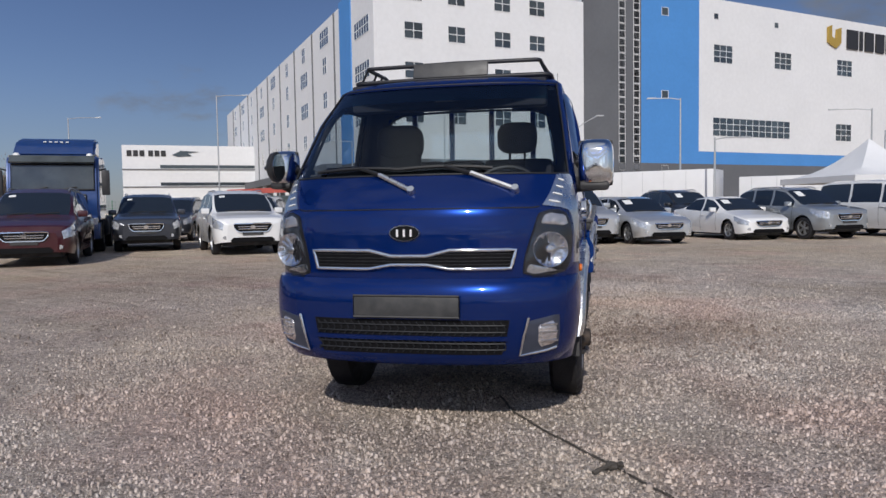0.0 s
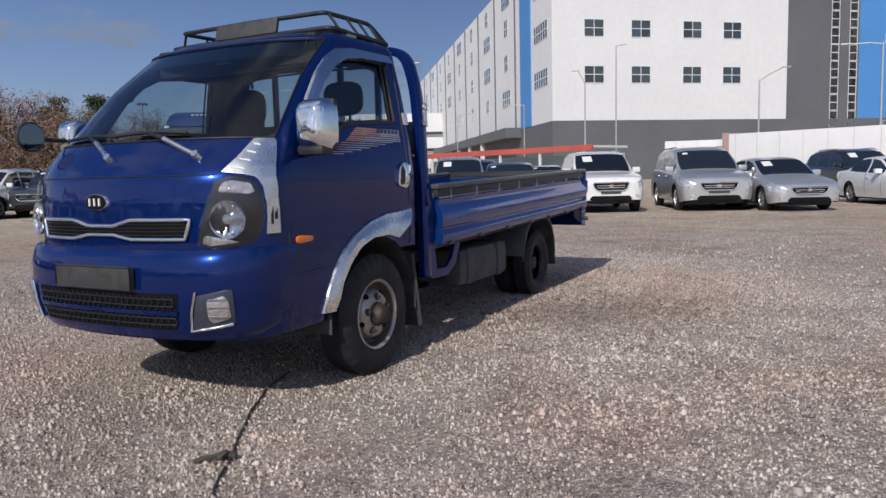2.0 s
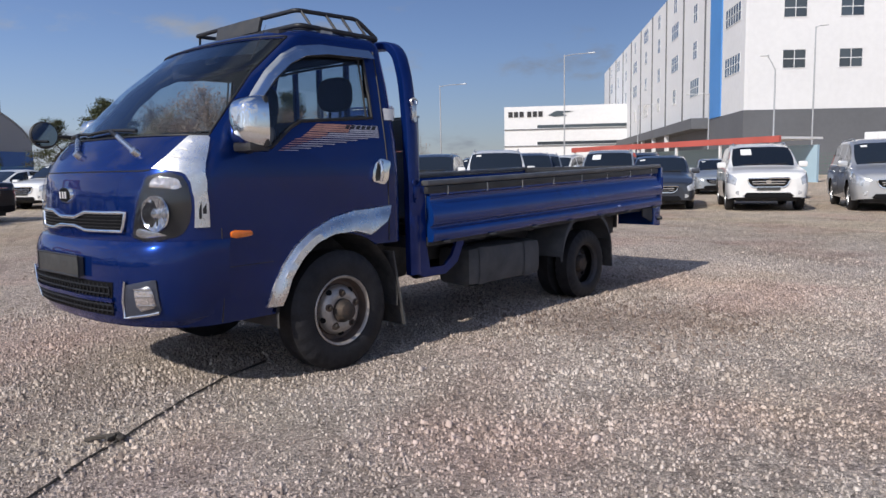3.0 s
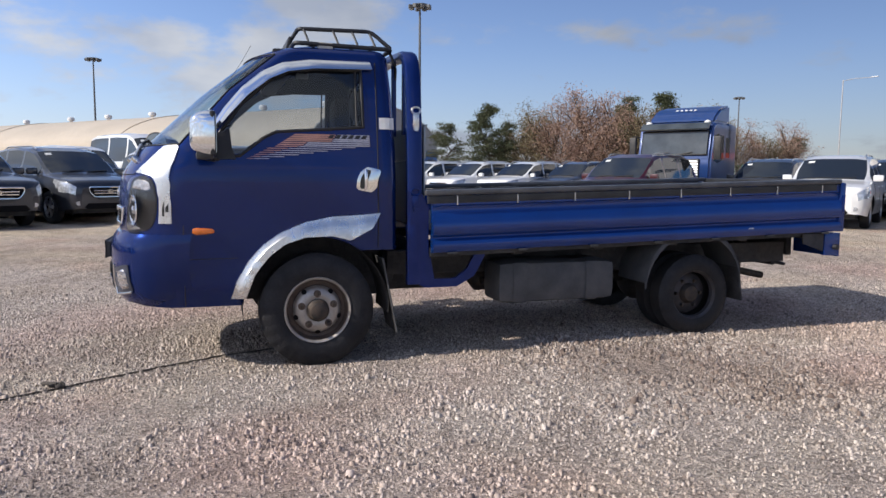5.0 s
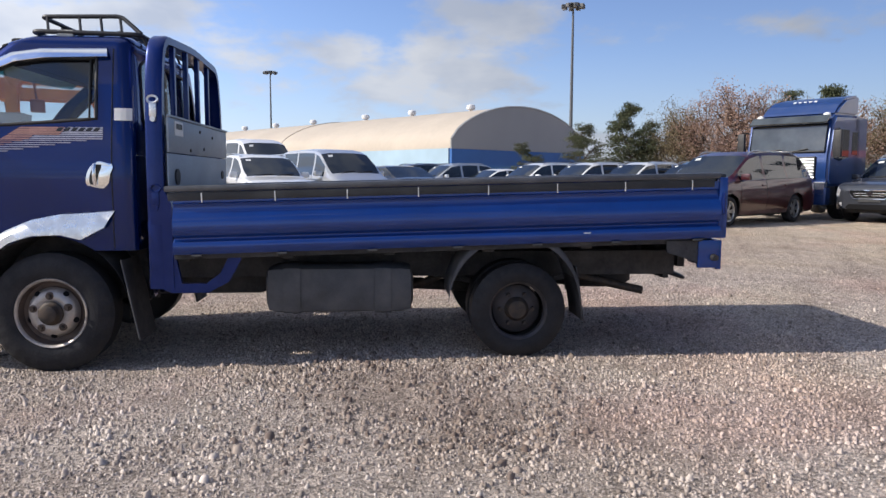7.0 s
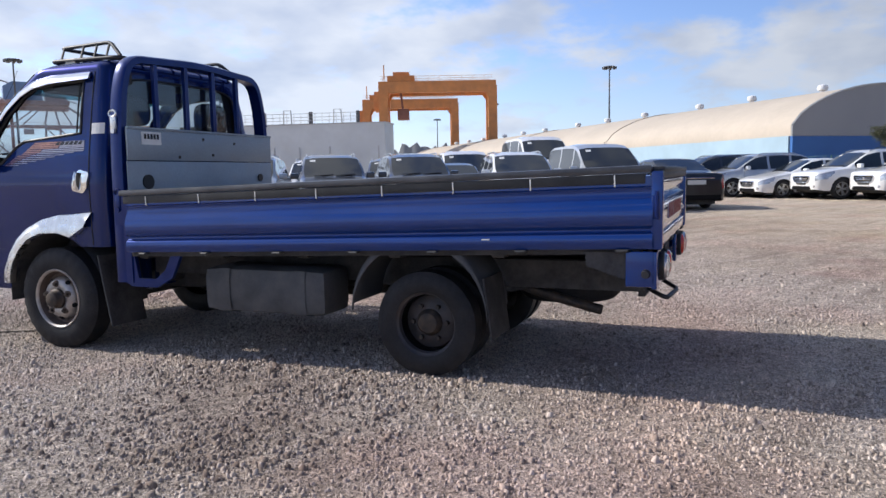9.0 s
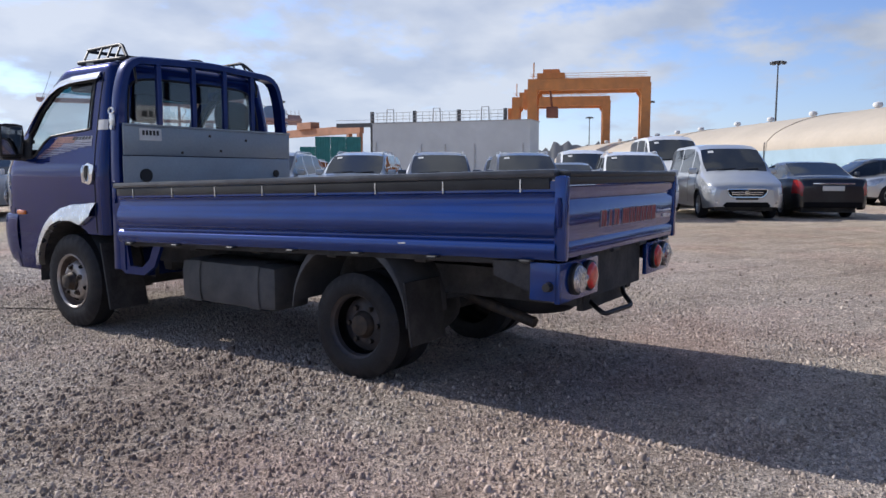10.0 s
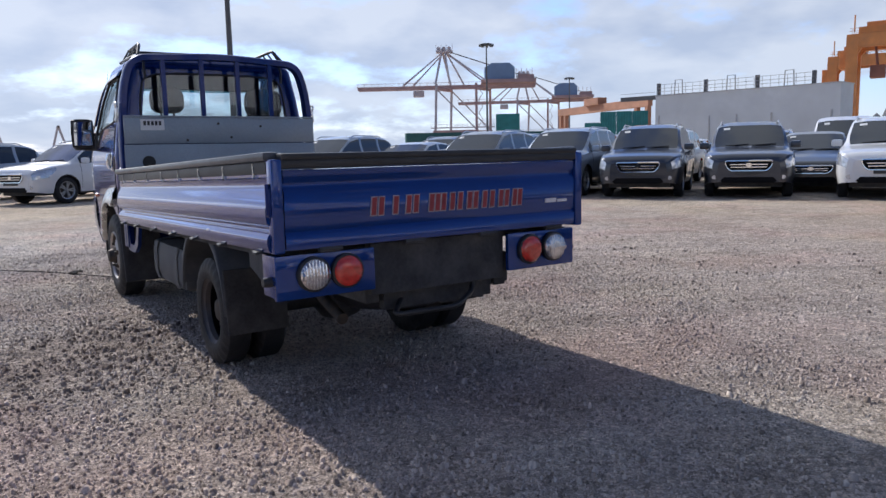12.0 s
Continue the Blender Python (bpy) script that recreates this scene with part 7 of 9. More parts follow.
def park(kind, material, x, y, heading, label, category="car", group="parked cars", scale=(1, 1, 1), paper=True, rails=None, name=None, grille=True, fog=True):
    """A parked car with its front middle at (x, y), looking along heading (degrees from +x)."""
    sp, lib = SPECS[kind], LIB[kind]
    car = thing(name or {"suv": "suv", "sedan": "sedan", "van": "van", "mpv": "minivan"}[kind], label, category, group)
    car.matrix_world = pose(x, y, GROUND_Z, 0, 0, heading + 90) @ Matrix.Diagonal((*scale, 1))
    body = None
    for key, me in lib["panels"].items():
        base = key.rstrip("0123456789")
        if base == "body":
            body = sub("body", me, car, material)
        elif base.startswith("headlamp"):
            sub("headlamp", me, car, M_CARLAMP)
        elif base.startswith("tail_lamp"):
            sub("tail_lamp", me, car, M_TAILLAMP)
        else:
            sub(base.replace("_l", "").replace("_r", "") if base.startswith("side") else base, me, car, M_CARGLASS)
    sub("underbody", lib["under"], car)
    for ya in sp["axles"]:
        for s in (1, -1):
            wheel = sub("wheel", lib["tyre"], car, None, pose(s * (sp["W"] / 2 - 0.135), ya, sp["r"], 0, 0, 0 if s > 0 else 180))
            sub("rim", lib["rim"], wheel)
            sub("brake_disc", lib["well"], wheel)
    zb = float(np.interp(sp["win"][0], [a for a, _ in sp["belt"]], [b for _, b in sp["belt"]]))
    for s in (1, -1):
        sub("door_mirror", lib["mirror"], car, material, pose(s * (sp["W"] / 2 - 0.06), sp["win"][0] + 0.10, zb + 0.09, 0, 0, 0 if s > 0 else 180))
        for p in [sp["pillars"][0] - 0.14] + ([sp["pillars"][1] - 0.14] if len(sp["pillars"]) > 1 else [sp["win"][1] - 0.25]):
            xs = car_section(sp, p)[0][8][0]
            sub("handle", lib["handle"], car, material, pose(s * xs, p, zb - 0.10, 0, 0, 0 if s > 0 else 180))
        for me in lib["seam"]:
            sub("door_seam", me, car, None, Matrix.Diagonal((s, 1, 1, 1)))
        if fog:
            sub("fog_lamp", lib["fog"], car, None, pose(s * 0.66, 0.03, 0))
        if sp["rails"] if rails is None else rails:
            xr = car_section(sp, (sp["roof_f"] + sp["roof_r"]) / 2)[0][-4][0]
            zr = float(np.interp(2.8, [a for a, _ in sp["top"]], [b for _, b in sp["top"]]))
            sub("roof_rail", lib["rail"], car, None, Matrix.Translation((s * (xr - 0.03), 0, zr - 0.03)))
    if grille:
        gr = sub("grille", lib["grille"], car)
        sub("grille_frame", lib["grille_frame"], gr)
        for me in lib["bars"][1:3]:
            sub("grille_bar", me, gr)
        sub("badge", lib["badge"], gr)
    sub("bonnet_seam", lib["bonnet_seam"], car)
    sub("wiper", lib["wiper"], car)
    sub("lower_intake", lib["intake"], car)
    sub("plate", lib["plate"], car)
    if paper:
        sub("paper_sheet", lib["sheet"], car)
    else:
        sub("windscreen_tag", lib["tag"], car)
    return car


# row along the north side of the yard
HN = -65
park("sedan", P_DARK, -4.5, 16.2, HN, "dark grey saloon car parked on the gravel", paper=False)
park("suv", P_WHITE, -1.95, 16.7, HN, "white sport utility car with a paper in its windscreen")
park("mpv", P_SILVER, 0.62, 17.6, HN - 4, "silver minivan with a chrome barred grille", paper=False)
park("sedan", P_SILVER, 2.7, 17.7, HN, "silver saloon car with a paper in its windscreen", scale=(0.95, 0.95, 0.95))
park("sedan", P_WHITE, 5.75, 19.9, HN - 2, "white saloon car with a paper in its windscreen", scale=(0.93, 0.93, 0.93))
park("suv", P_GREY, 8.0, 20.1, HN + 3, "grey sport utility car with a paper in its windscreen", scale=(0.95, 0.95, 0.95))
park("van", P_WHITE, 11.0, 20.6, HN, "white van parked at the end of the row", scale=(0.95, 0.95, 0.95), paper=False)
# second row behind it
park("sedan", P_PALE, 2.2, 23.6, HN, "pale grey saloon car in the second row")
park("suv", P_BLACK, 4.9, 25.6, HN, "black sport utility car in the second row")
park("suv", P_PALE, -6.9, 17.6, HN, "pale grey car behind a dark saloon")
park("suv", P_NAVY, -3.9, 23.4, HN, "navy sport utility car in the second row")
park("mpv", P_DARK, -9.4, 24.6, HN, "dark minivan in the second row", paper=False)
park("suv", P_WHITE, -12.6, 22.6, -75, "white sport utility car facing the yard", paper=False)
park("suv", P_DARK, -15.0, 20.6, -70, "dark sport utility car facing the yard", paper=False)
park("sedan", P_PALE, -7.2, 27.0, HN, "pale saloon car far in the rows", paper=False)
park("suv", P_DARK, -9.6, 17.6, -55, "dark sport utility car between others", paper=False)
park("suv", P_GREY, -10.4, 19.4, -55, "grey sport utility car behind others", paper=False)
# west of the truck
park("suv", P_WHITE, -7.75, 13.5, -53, "white sport utility car with dark lower bumper", paper=False)
park("suv", P_DARK, -11.75, 14.9, -57, "dark grey sport utility car facing the yard", paper=False)
park("mpv", P_RED, -10.95, 9.55, -57, "wine red minivan with dusty windows", paper=False)
HW = 28
park("suv", P_DARK, -10.75, -3.35, HW + 6, "dark blue-grey sport utility car facing the yard", paper=False)
park("suv", P_DARK, -12.15, -1.55, HW + 6, "charcoal sport utility car with a chrome grille frame", paper=False)
park("suv", P_WHITE, -13.25, 0.75, HW - 2, "white sport utility car with a wide chrome grille", paper=False)
park("van", P_SILVER, -15.0, 2.75, HW, "silver passenger van with a broad grille", paper=False)
tail_car = park("sedan", P_BLACK, -20.9, 2.2, HW + 180, "black saloon car seen from its tail", paper=False, grille=False, fog=False)
quick("rear_plate", M_PLATEW, tail_car, lambda bm: box(bm, -0.26, 4.735, 0.70, 0.26, 4.765, 0.82, 0.005), "white rear plate")
quick("boot_trim", M_CHROME, tail_car, lambda bm: box(bm, -0.5, 4.725, 0.865, 0.5, 4.765, 0.895, 0.006), "chrome boot strip")
quick("lower_valance", M_MESHBLACK, tail_car, lambda bm: box(bm, -0.7, 4.68, 0.28, 0.7, 4.765, 0.42, 0.02), "black rear valance")
park("sedan", P_BLACK, -14.6, -1.6, HW, "black saloon car set back between two others", paper=False)
park("suv", P_PALE, -9.7, -5.5, HW, "pale grey car in the west row", paper=False)
park("suv", P_GREY, -8.5, -7.6, HW, "grey sport utility car in the west row", paper=False)
park("sedan", P_SILVER, -7.3, -9.6, HW, "silver car in the west row", paper=False)
park("suv", P_PALE, -6.0, -11.9, HW, "pale car in the west row", paper=False)
for k, (kind, col, lab) in enumerate((("van", P_WHITE, "tall white minibus in the second west row"), ("van", P_WHITE, "white van in the second west row"), ("suv", P_DARK, "dark sport utility car in the second west row"), ("suv", P_WHITE, "white car in the second west row"), ("sedan", P_GREY, "grey saloon car in the second west row"), ("suv", P_PALE, "pale car in the second west row"), ("suv", P_DARK, "dark car in the second west row"))):
    park(kind, col, -18.9 + 1.35 * k - (1.5 if k == 0 else 0), -0.2 - 2.15 * k - (0.1 if k == 0 else 0), HW, lab, paper=False, scale=(1.06, 1.2, 1.30) if k == 0 else (1, 1, 1), name="minibus" if k == 0 else None)
for k, (kind, col, lab) in enumerate((("suv", P_WHITE, "white car in the third west row"), ("mpv", P_DARK, "dark minivan in the third west row"), ("suv", P_SILVER, "silver car in the third west row"), ("sedan", P_WHITE, "white saloon car in the third west row"), ("suv", P_GREY, "grey car in the third west row"), ("suv", P_WHITE, "white car far in the third west row"))):
    park(kind, col, -24.5 + 1.5 * k, -2.0 - 2.6 * k, HW, lab, paper=False)
# row of mostly white cars further west
for k, (kind, col, lab) in enumerate((("suv", P_DARK, "dark car at the end of the far row"), ("suv", P_SILVER, "silver car in the far row"), ("sedan", P_WHITE, "white saloon car in the far row"), ("suv", P_WHITE, "white sport utility car in the far row"), ("suv", P_WHITE, "white off-road car with a slotted grille"), ("suv", P_WHITE, "white sport utility car with roof rails"), ("suv", P_DARK, "dark sport utility car in the far row"), ("suv", P_WHITE, "white car beside the red minivan"))):
    park(kind, col, -28.0 + 1.25 * k, 2.3 + 1.75 * k, -62, lab, paper=False)
# beyond the truck's nose, on the south side
park("suv", P_WHITE, -3.5, -12.9, 34, "white sport utility car with a black lower bumper", paper=False)
park("suv", P_WHITE, 0.75, -14.2, 34, "white sport utility car with spoked wheels", paper=False)
park("sedan", P_WHITE, -1.2, -18.3, 34, "white saloon car behind another", paper=False)
park("suv", P_PALE, 3.6, -17.2, 34, "pale sport utility car seen past the mirror", paper=False)


# ---- blue tractor unit ----
def tractor_unit():
    blue = paint("tractor_blue_paint", (0.008, 0.042, 0.17), 0.2, 0.35)
    t = thing("tractor_unit", "blue articulated lorry cab with a roof fairing", "lorry", m=pose(-13.95, 13.95, GROUND_Z, 0, 0, -57 + 90) @ Matrix.Diagonal((0.96, 0.96, 0.935, 1)))
    t0 = t
    quick("cab", blue, t, lambda bm: (prism(bm, [(0.10, 0.95), (0.0, 1.15), (0.02, 1.75), (0.20, 2.75), (0.35, 2.95), (1.75, 2.98), (1.85, 2.8), (1.85, 0.95)], "x", -1.20, 1.20), [bmesh.ops.bevel(bm, geom=[e for e in bm.edges], offset=0.07, segments=3, affect="EDGES")]), "blue lorry cab", 50)
    quick("roof_fairing", blue, t, lambda bm: (prism(bm, [(0.55, 2.97), (0.75, 3.2), (1.15, 3.45), (1.95, 3.60), (1.95, 2.97)], "x", -1.08, 1.08), [bmesh.ops.bevel(bm, geom=[e for e in bm.edges], offset=0.06, segments=2, affect="EDGES")]), "blue roof fairing", 50)
    for s in (1, -1):
        quick("side_fairing", blue, t, lambda bm: prism(bm, [(1.55, 1.2), (1.55, 2.97), (2.25, 2.9), (2.3, 1.2)], "x", s * 1.12, s * 1.2), "blue side fairing")
        quick("door_window", M_CARGLASS, t, lambda bm: prism(bm, [(0.28, 1.72), (0.40, 2.55), (1.15, 2.55), (1.15, 1.78), (0.6, 1.66)], "x", s * 1.19, s * 1.208), "dark door window")
        quick("rear_side_window", M_CARGLASS, t, lambda bm: prism(bm, [(1.35, 1.85), (1.35, 2.5), (1.7, 2.5), (1.7, 1.85)], "x", s * 1.19, s * 1.206))
        quick("mirror", M_BLACK, t, lambda bm: (box(bm, s * 1.38 - 0.11, 0.02, 1.75, s * 1.38 + 0.11, 0.14, 2.5, 0.04), tube(bm, [(s * 1.2, 0.25, 2.5), (s * 1.38, 0.12, 2.55), (s * 1.38, 0.1, 2.4)], 0.025, 6)), "tall black mirror", 50)
        quick("headlamp", M_CARLAMP, t, lambda bm: prism(bm, [(0.72, 0.72), (1.12, 0.72), (1.15, 1.06), (0.86, 1.06)] if s > 0 else [(-0.72, 0.72), (-0.86, 1.06), (-1.15, 1.06), (-1.12, 0.72)], "y", -0.05, 0.1), "clear headlamp")
        quick("sun_lamp", M_WHITE, t, lambda bm: lathe(bm, ((0.0, 0.10), (-0.05, 0.09), (-0.08, 0.04), (-0.09, 0.002)), 16, "y", (s * 0.95, 0.33, 2.93)), "pale roof lamp", 60)
        quick("step", M_BLACK, t, lambda bm: box(bm, s * 0.95, 0.15, 0.42, s * 1.2, 0.5, 0.95, 0.03))
        quick("chassis_rail", M_CHASSIS, t, lambda bm: box(bm, s * 0.35, 0.8, 0.75, s * 0.45, 5.9, 1.0))
        quick("rear_mudguard", M_BLACK, t, lambda bm: [bm.faces.new([bm.verts.new((s * x, 4.4 + 0.62 * math.cos(q + d), 0.5 + 0.62 * math.sin(q + d))) for x, d in ((0.62, 0), (1.22, 0), (1.22, dq), (0.62, dq))]) for dq in (math.pi / 12,) for q in (dq * i for i in range(12))])
        quick("fuel_tank", M_TANK, t, lambda bm: box(bm, s * 0.55, 2.2, 0.45, s * 1.2, 3.4, 1.05, 0.1), "", 50)
        for y in (1.15, 4.4):
            wh = quick("wheel", M_RUBBER, t, lambda bm: tyre_mesh(bm, 0.0, 0.33, 0.50, 0.29, 32, False), "", 40)
            wh.matrix_basis = pose(s * 0.88, y, 0.50, 0, 0, 0 if s > 0 else 180)
            quick("rim", M_STEEL_RIM, wh, lambda bm: lathe(bm, ((0.3, 0.29), (0.2, 0.26), (0.2, 0.12), (0.28, 0.1), (0.28, 0.002)), 24, "x"), "", 40)
    quick("windscreen", M_DUSTSKYGLASS, t, lambda bm: prism(bm, [(0.017, 1.93), (0.145, 2.66), (0.23, 2.66), (0.11, 1.93)], "x", -1.06, 1.06), "broad dusty windscreen with sky reflection in its colour")
    quick("windscreen_seal", M_SEAL, t, lambda bm: tube(bm, [(-1.07, 0.012, 1.92), (1.07, 0.012, 1.92), (1.07, 0.145, 2.67), (-1.07, 0.145, 2.67)], 0.03, 5, True))
    for x0 in (-0.75, 0.0):
        quick("wiper", M_SEAL, t, lambda bm: tube(bm, [(x0, -0.01, 1.90), (x0 + 0.62, 0.0, 2.0)], 0.018, 5))
    quick("sun_visor", M_DUSTSKYGLASS, t, lambda bm: prism(bm, [(-0.04, 2.74), (0.18, 2.94), (0.22, 2.90), (0.0, 2.70)], "x", -1.1, 1.1), "smoked sun visor")
    gr = quick("grille", M_BLACK, t, lambda bm: box(bm, -0.86, -0.04, 1.14, 0.86, 0.06, 1.78, 0.02), "black slatted grille")
    for k in range(7):
        quick("grille_bar", M_ALLOY, gr, lambda bm: box(bm, -0.84, -0.065, 1.17 + 0.085 * k, 0.84, -0.035, 1.215 + 0.085 * k, 0.006))
    quick("grille_emblem", M_ALLOY, gr, lambda bm: box(bm, -0.13, -0.085, 1.40, 0.13, -0.05, 1.62, 0.02))
    quick("bumper", blue, t, lambda bm: (box(bm, -1.2, -0.05, 0.42, 1.2, 0.35, 0.92, 0.06)), "blue bumper", 50)
    low = quick("low_grille", M_BLACK, t, lambda bm: box(bm, -0.55, -0.07, 0.5, 0.55, -0.03, 0.98, 0.02))
    for k in range(4):
        quick("grille_bar", M_ALLOY, low, lambda bm: box(bm, -0.53, -0.085, 0.55 + 0.1 * k, 0.53, -0.065, 0.58 + 0.1 * k, 0.004))
    quick("roof_mark", M_WHITE, t, lambda bm: [box(bm, x - 0.04, 0.0, 0.0, x + 0.04, 0.01, 0.05, 0, Matrix.Translation((0, 0.98, 3.40)) @ Matrix.Rotation(radians(-48), 4, "X")) for x in (-0.3, -0.15, 0.0, 0.15, 0.3)], "white marks on the fairing")
    quick("fifth_wheel", M_CHASSIS, t, lambda bm: (box(bm, -0.5, 4.0, 1.0, 0.5, 4.8, 1.12, 0.03), box(bm, -0.5, 5.8, 0.7, 0.5, 5.9, 1.0)))


tractor_unit()

# ---- large white warehouse to the north ----
M_WALLW = mat("white_wall_panel", (0.68, 0.685, 0.69), 0.75, vary=0.03, scale=0.15, fine=0.03, fscale=1.5)
M_WALLG = mat("grey_wall_panel", (0.115, 0.12, 0.13), 0.7, vary=0.08, scale=0.2, fine=0.04, fscale=2)
M_WALLB = mat("blue_wall_panel", (0.07, 0.24, 0.56), 0.6, vary=0.04, scale=0.2, fine=0.03, fscale=2)
M_WINFRAME = mat("white_window_frame", (0.70, 0.70, 0.70), 0.5)
M_WINGLASS = mat("building_glass", (0.035, 0.045, 0.05), 0.08, spec=0.8, coat=0.6, per_object=0.5)
M_ROOF = mat("flat_roof", (0.25, 0.25, 0.25), 0.9, vary=0.2, scale=0.2)
M_SIGNDARK = mat("sign_black", (0.02, 0.02, 0.022), 0.5)
M_SIGNGOLD = mat("sign_gold", (0.45, 0.30, 0.06), 0.4, 0.3)
M_GALV = mat("galvanised_pole", (0.45, 0.46, 0.47), 0.5, 0.5, vary=0.1, scale=4)
M_POLEDARK = mat("dark_pole", (0.11, 0.115, 0.12), 0.6, 0.2, vary=0.1, scale=2)

WIN_LIB = {}


def window_on(face, x, z, w, h, nx, nz, depth=0.12):
    """A window let into a facade: its pane stands back behind a frame with bars. Local x along the wall, y inwards."""
    key = (round(w, 1), round(h, 1), nx, nz)
    if key not in WIN_LIB:
        fr = bmesh.new()
        b = 0.07
        h6 = b * 0.6
        xs = [-w / 2 - b, -w / 2] + [v for i in range(1, nx) for v in (-w / 2 + w * i / nx - h6, -w / 2 + w * i / nx + h6)] + [w / 2, w / 2 + b]
        zs = [-h / 2 - b, -h / 2] + [v for i in range(1, nz) for v in (-h / 2 + h * i / nz - h6, -h / 2 + h * i / nz + h6)] + [h / 2, h / 2 + b]
        g = [[fr.verts.new((x_, -0.05, z_)) for z_ in zs] for x_ in xs]
        for i in range(len(xs) - 1):
            for k in range(len(zs) - 1):
                if i % 2 == 0 or k % 2 == 0:
                    fr.faces.new((g[i][k], g[i + 1][k], g[i + 1][k + 1], g[i][k + 1]))
        ex = bmesh.ops.extrude_face_region(fr, geom=fr.faces[:])
        bmesh.ops.translate(fr, vec=(0, 0.07, 0), verts=[v for v in ex["geom"] if isinstance(v, bmesh.types.BMVert)])
        bmesh.ops.recalc_face_normals(fr, faces=fr.faces[:])
        me = bpy.data.meshes.new("window_frame")
        fr.to_mesh(me); fr.free()
        me.materials.append(M_WINFRAME)
        pane = mesh_of("pane", M_WINGLASS, lambda bm: box(bm, -w / 2 / nx + 0.03, -0.02, -h / 2 / nz + 0.03, w / 2 / nx - 0.03, -0.005, h / 2 / nz - 0.03))
        WIN_LIB[key] = (me, pane)
    me, pane = WIN_LIB[key]
    win = sub("window", me, face, None, Matrix.Translation((x, 0, z)))
    for i in range(nx):
        for j in range(nz):
            sub("pane", pane, win, None, Matrix.Translation((-w / 2 + w * (i + 0.5) / nx, 0, -h / 2 + h * (j + 0.5) / nz)))
    return win


BC = (-26.5, 82.9)
ware = thing("warehouse", "large white warehouse with grey base and blue bands", "building")
ware.matrix_world = Matrix.Translation((*BC, GROUND_Z))
right = new("facade"); right.parent = ware; right.matrix_basis = pose(0, 0, 0, 0, 0, 40)
LEFT_L, LEFT_A = 140.0, 126.0
left = new("facade"); left.parent = ware
left.matrix_basis = Matrix.Translation((LEFT_L * math.cos(radians(LEFT_A)), LEFT_L * math.sin(radians(LEFT_A)), 0)) @ pose(0, 0, 0, 0, 0, LEFT_A + 180)


def slab(face, name, material, x0, x1, z0, z1, thick=0.4, out=0.0, label=""):
    return quick(name, material, face, lambda bm: box(bm, x0, -out, z0, x1, thick, z1), label)


# right face: grey plinth, white field with windows, grey stair tower with glazed strips, blue field, white field
slab(right, "plinth", M_WALLG, 0, 140, 0, 7.4, 0.4, 0.05, "grey plinth wall")
slab(right, "white_wall", M_WALLW, 0, 32.2, 7.4, 30, 0.4, 0, "white panel wall")
slab(right, "tower_wall", M_WALLG, 32.2, 43.0, 7.4, 33.5, 0.4, 0.02, "dark grey stair tower wall")
slab(right, "blue_wall", M_WALLB, 43.0, 55.0, 7.4, 33.5, 0.4, 0.0, "blue wall field")
slab(right, "white_wall", M_WALLW, 55.0, 140, 9.4, 33.5, 0.4, 0.01, "white panel wall")
slab(right, "blue_band", M_WALLB, 55.0, 140, 7.4, 9.4, 0.4, 0.0, "blue wall band")
for z in (12.95, 18.5, 23.45, 28.2):
    for x in (5.4, 11.6, 18.6, 24.2):
        window_on(right, x, z, 2.5, 2.0, 2, 2)
for x in (39.3, 42.1):
    for k in range(13):
        window_on(right, x, 5.2 + 2.15 * k, 1.1, 1.95, 1, 2)
for z in (6.5, 17.9, 30.4):
    window_on(right, 47.8, z, 1.3, 1.1, 1, 1)
for x in (60.3, 74.6, 91.1, 108):
    window_on(right, x, 25.0, 4.2, 2.8, 3, 3)
window_on(right, 67.3, 13.4, 18.4, 2.9, 12, 3)
for x in (91.1, 107):
    window_on(right, x, 13.5, 4.4, 3.0, 3, 3)
for x in (58.7, 72.9):
    window_on(right, x, 30.8, 1.0, 0.9, 1, 1)
# maker's sign: a gold and dark block mark and dark bars
quick("sign_mark", M_SIGNGOLD, right, lambda bm: prism(bm, [(86.0, 29.2), (88.2, 28.3), (89.6, 29.3), (89.6, 32.0), (88.4, 31.6), (88.2, 29.8), (87.0, 30.2), (87.0, 32.2), (86.0, 31.8)], "y", -0.4, -0.05), "gold block mark")
for x0, x1, z1 in ((91.5, 94.6, 31.9), (95.2, 96.0, 31.9), (96.7, 99.2, 31.9), (99.9, 102.4, 31.9), (103.1, 105.4, 31.9)):
    quick("sign_bar", M_SIGNDARK, right, lambda bm: box(bm, x0, -0.3, 28.5, x1, -0.05, z1, 0), "dark sign shape")
# left face
LX = lambda s_: LEFT_L - s_
slab(left, "plinth", M_WALLG, LX(28), LX(0), 0, 7.4, 0.4, 0.05, "grey plinth wall")
slab(left, "white_wall", M_WALLW, LX(9.5), LX(0), 7.4, 30, 0.4, 0, "white panel wall")
slab(left, "blue_band", M_WALLB, LX(15.0), LX(9.5), 7.4, 30, 0.4, 0.15, "blue wall band")
slab(left, "white_wall", M_WALLW, 0, LX(15.0), 7.4, 29.5, 0.4, 0, "white panel wall")
slab(left, "canopy", M_WALLG, 0, LX(15), 6.2, 7.6, 0.5, 2.4, "grey loading canopy")
slab(left, "dock_wall", M_WALLG, 0, LX(28), 0, 6.2, 0.3, -4.0, "dark loading dock")
for k in range(9):
    x = LX(34 + 11.5 * k)
    quick("dock_post", M_WALLW, left, lambda bm: box(bm, x - 0.3, -2.2, 0, x + 0.3, -1.6, 6.2))
for z in (13.0, 18.8):
    window_on(left, LX(5.0), z, 6.2, 2.1, 6, 2)
window_on(left, LX(5.0), 24.4, 6.2, 2.1, 6, 2)
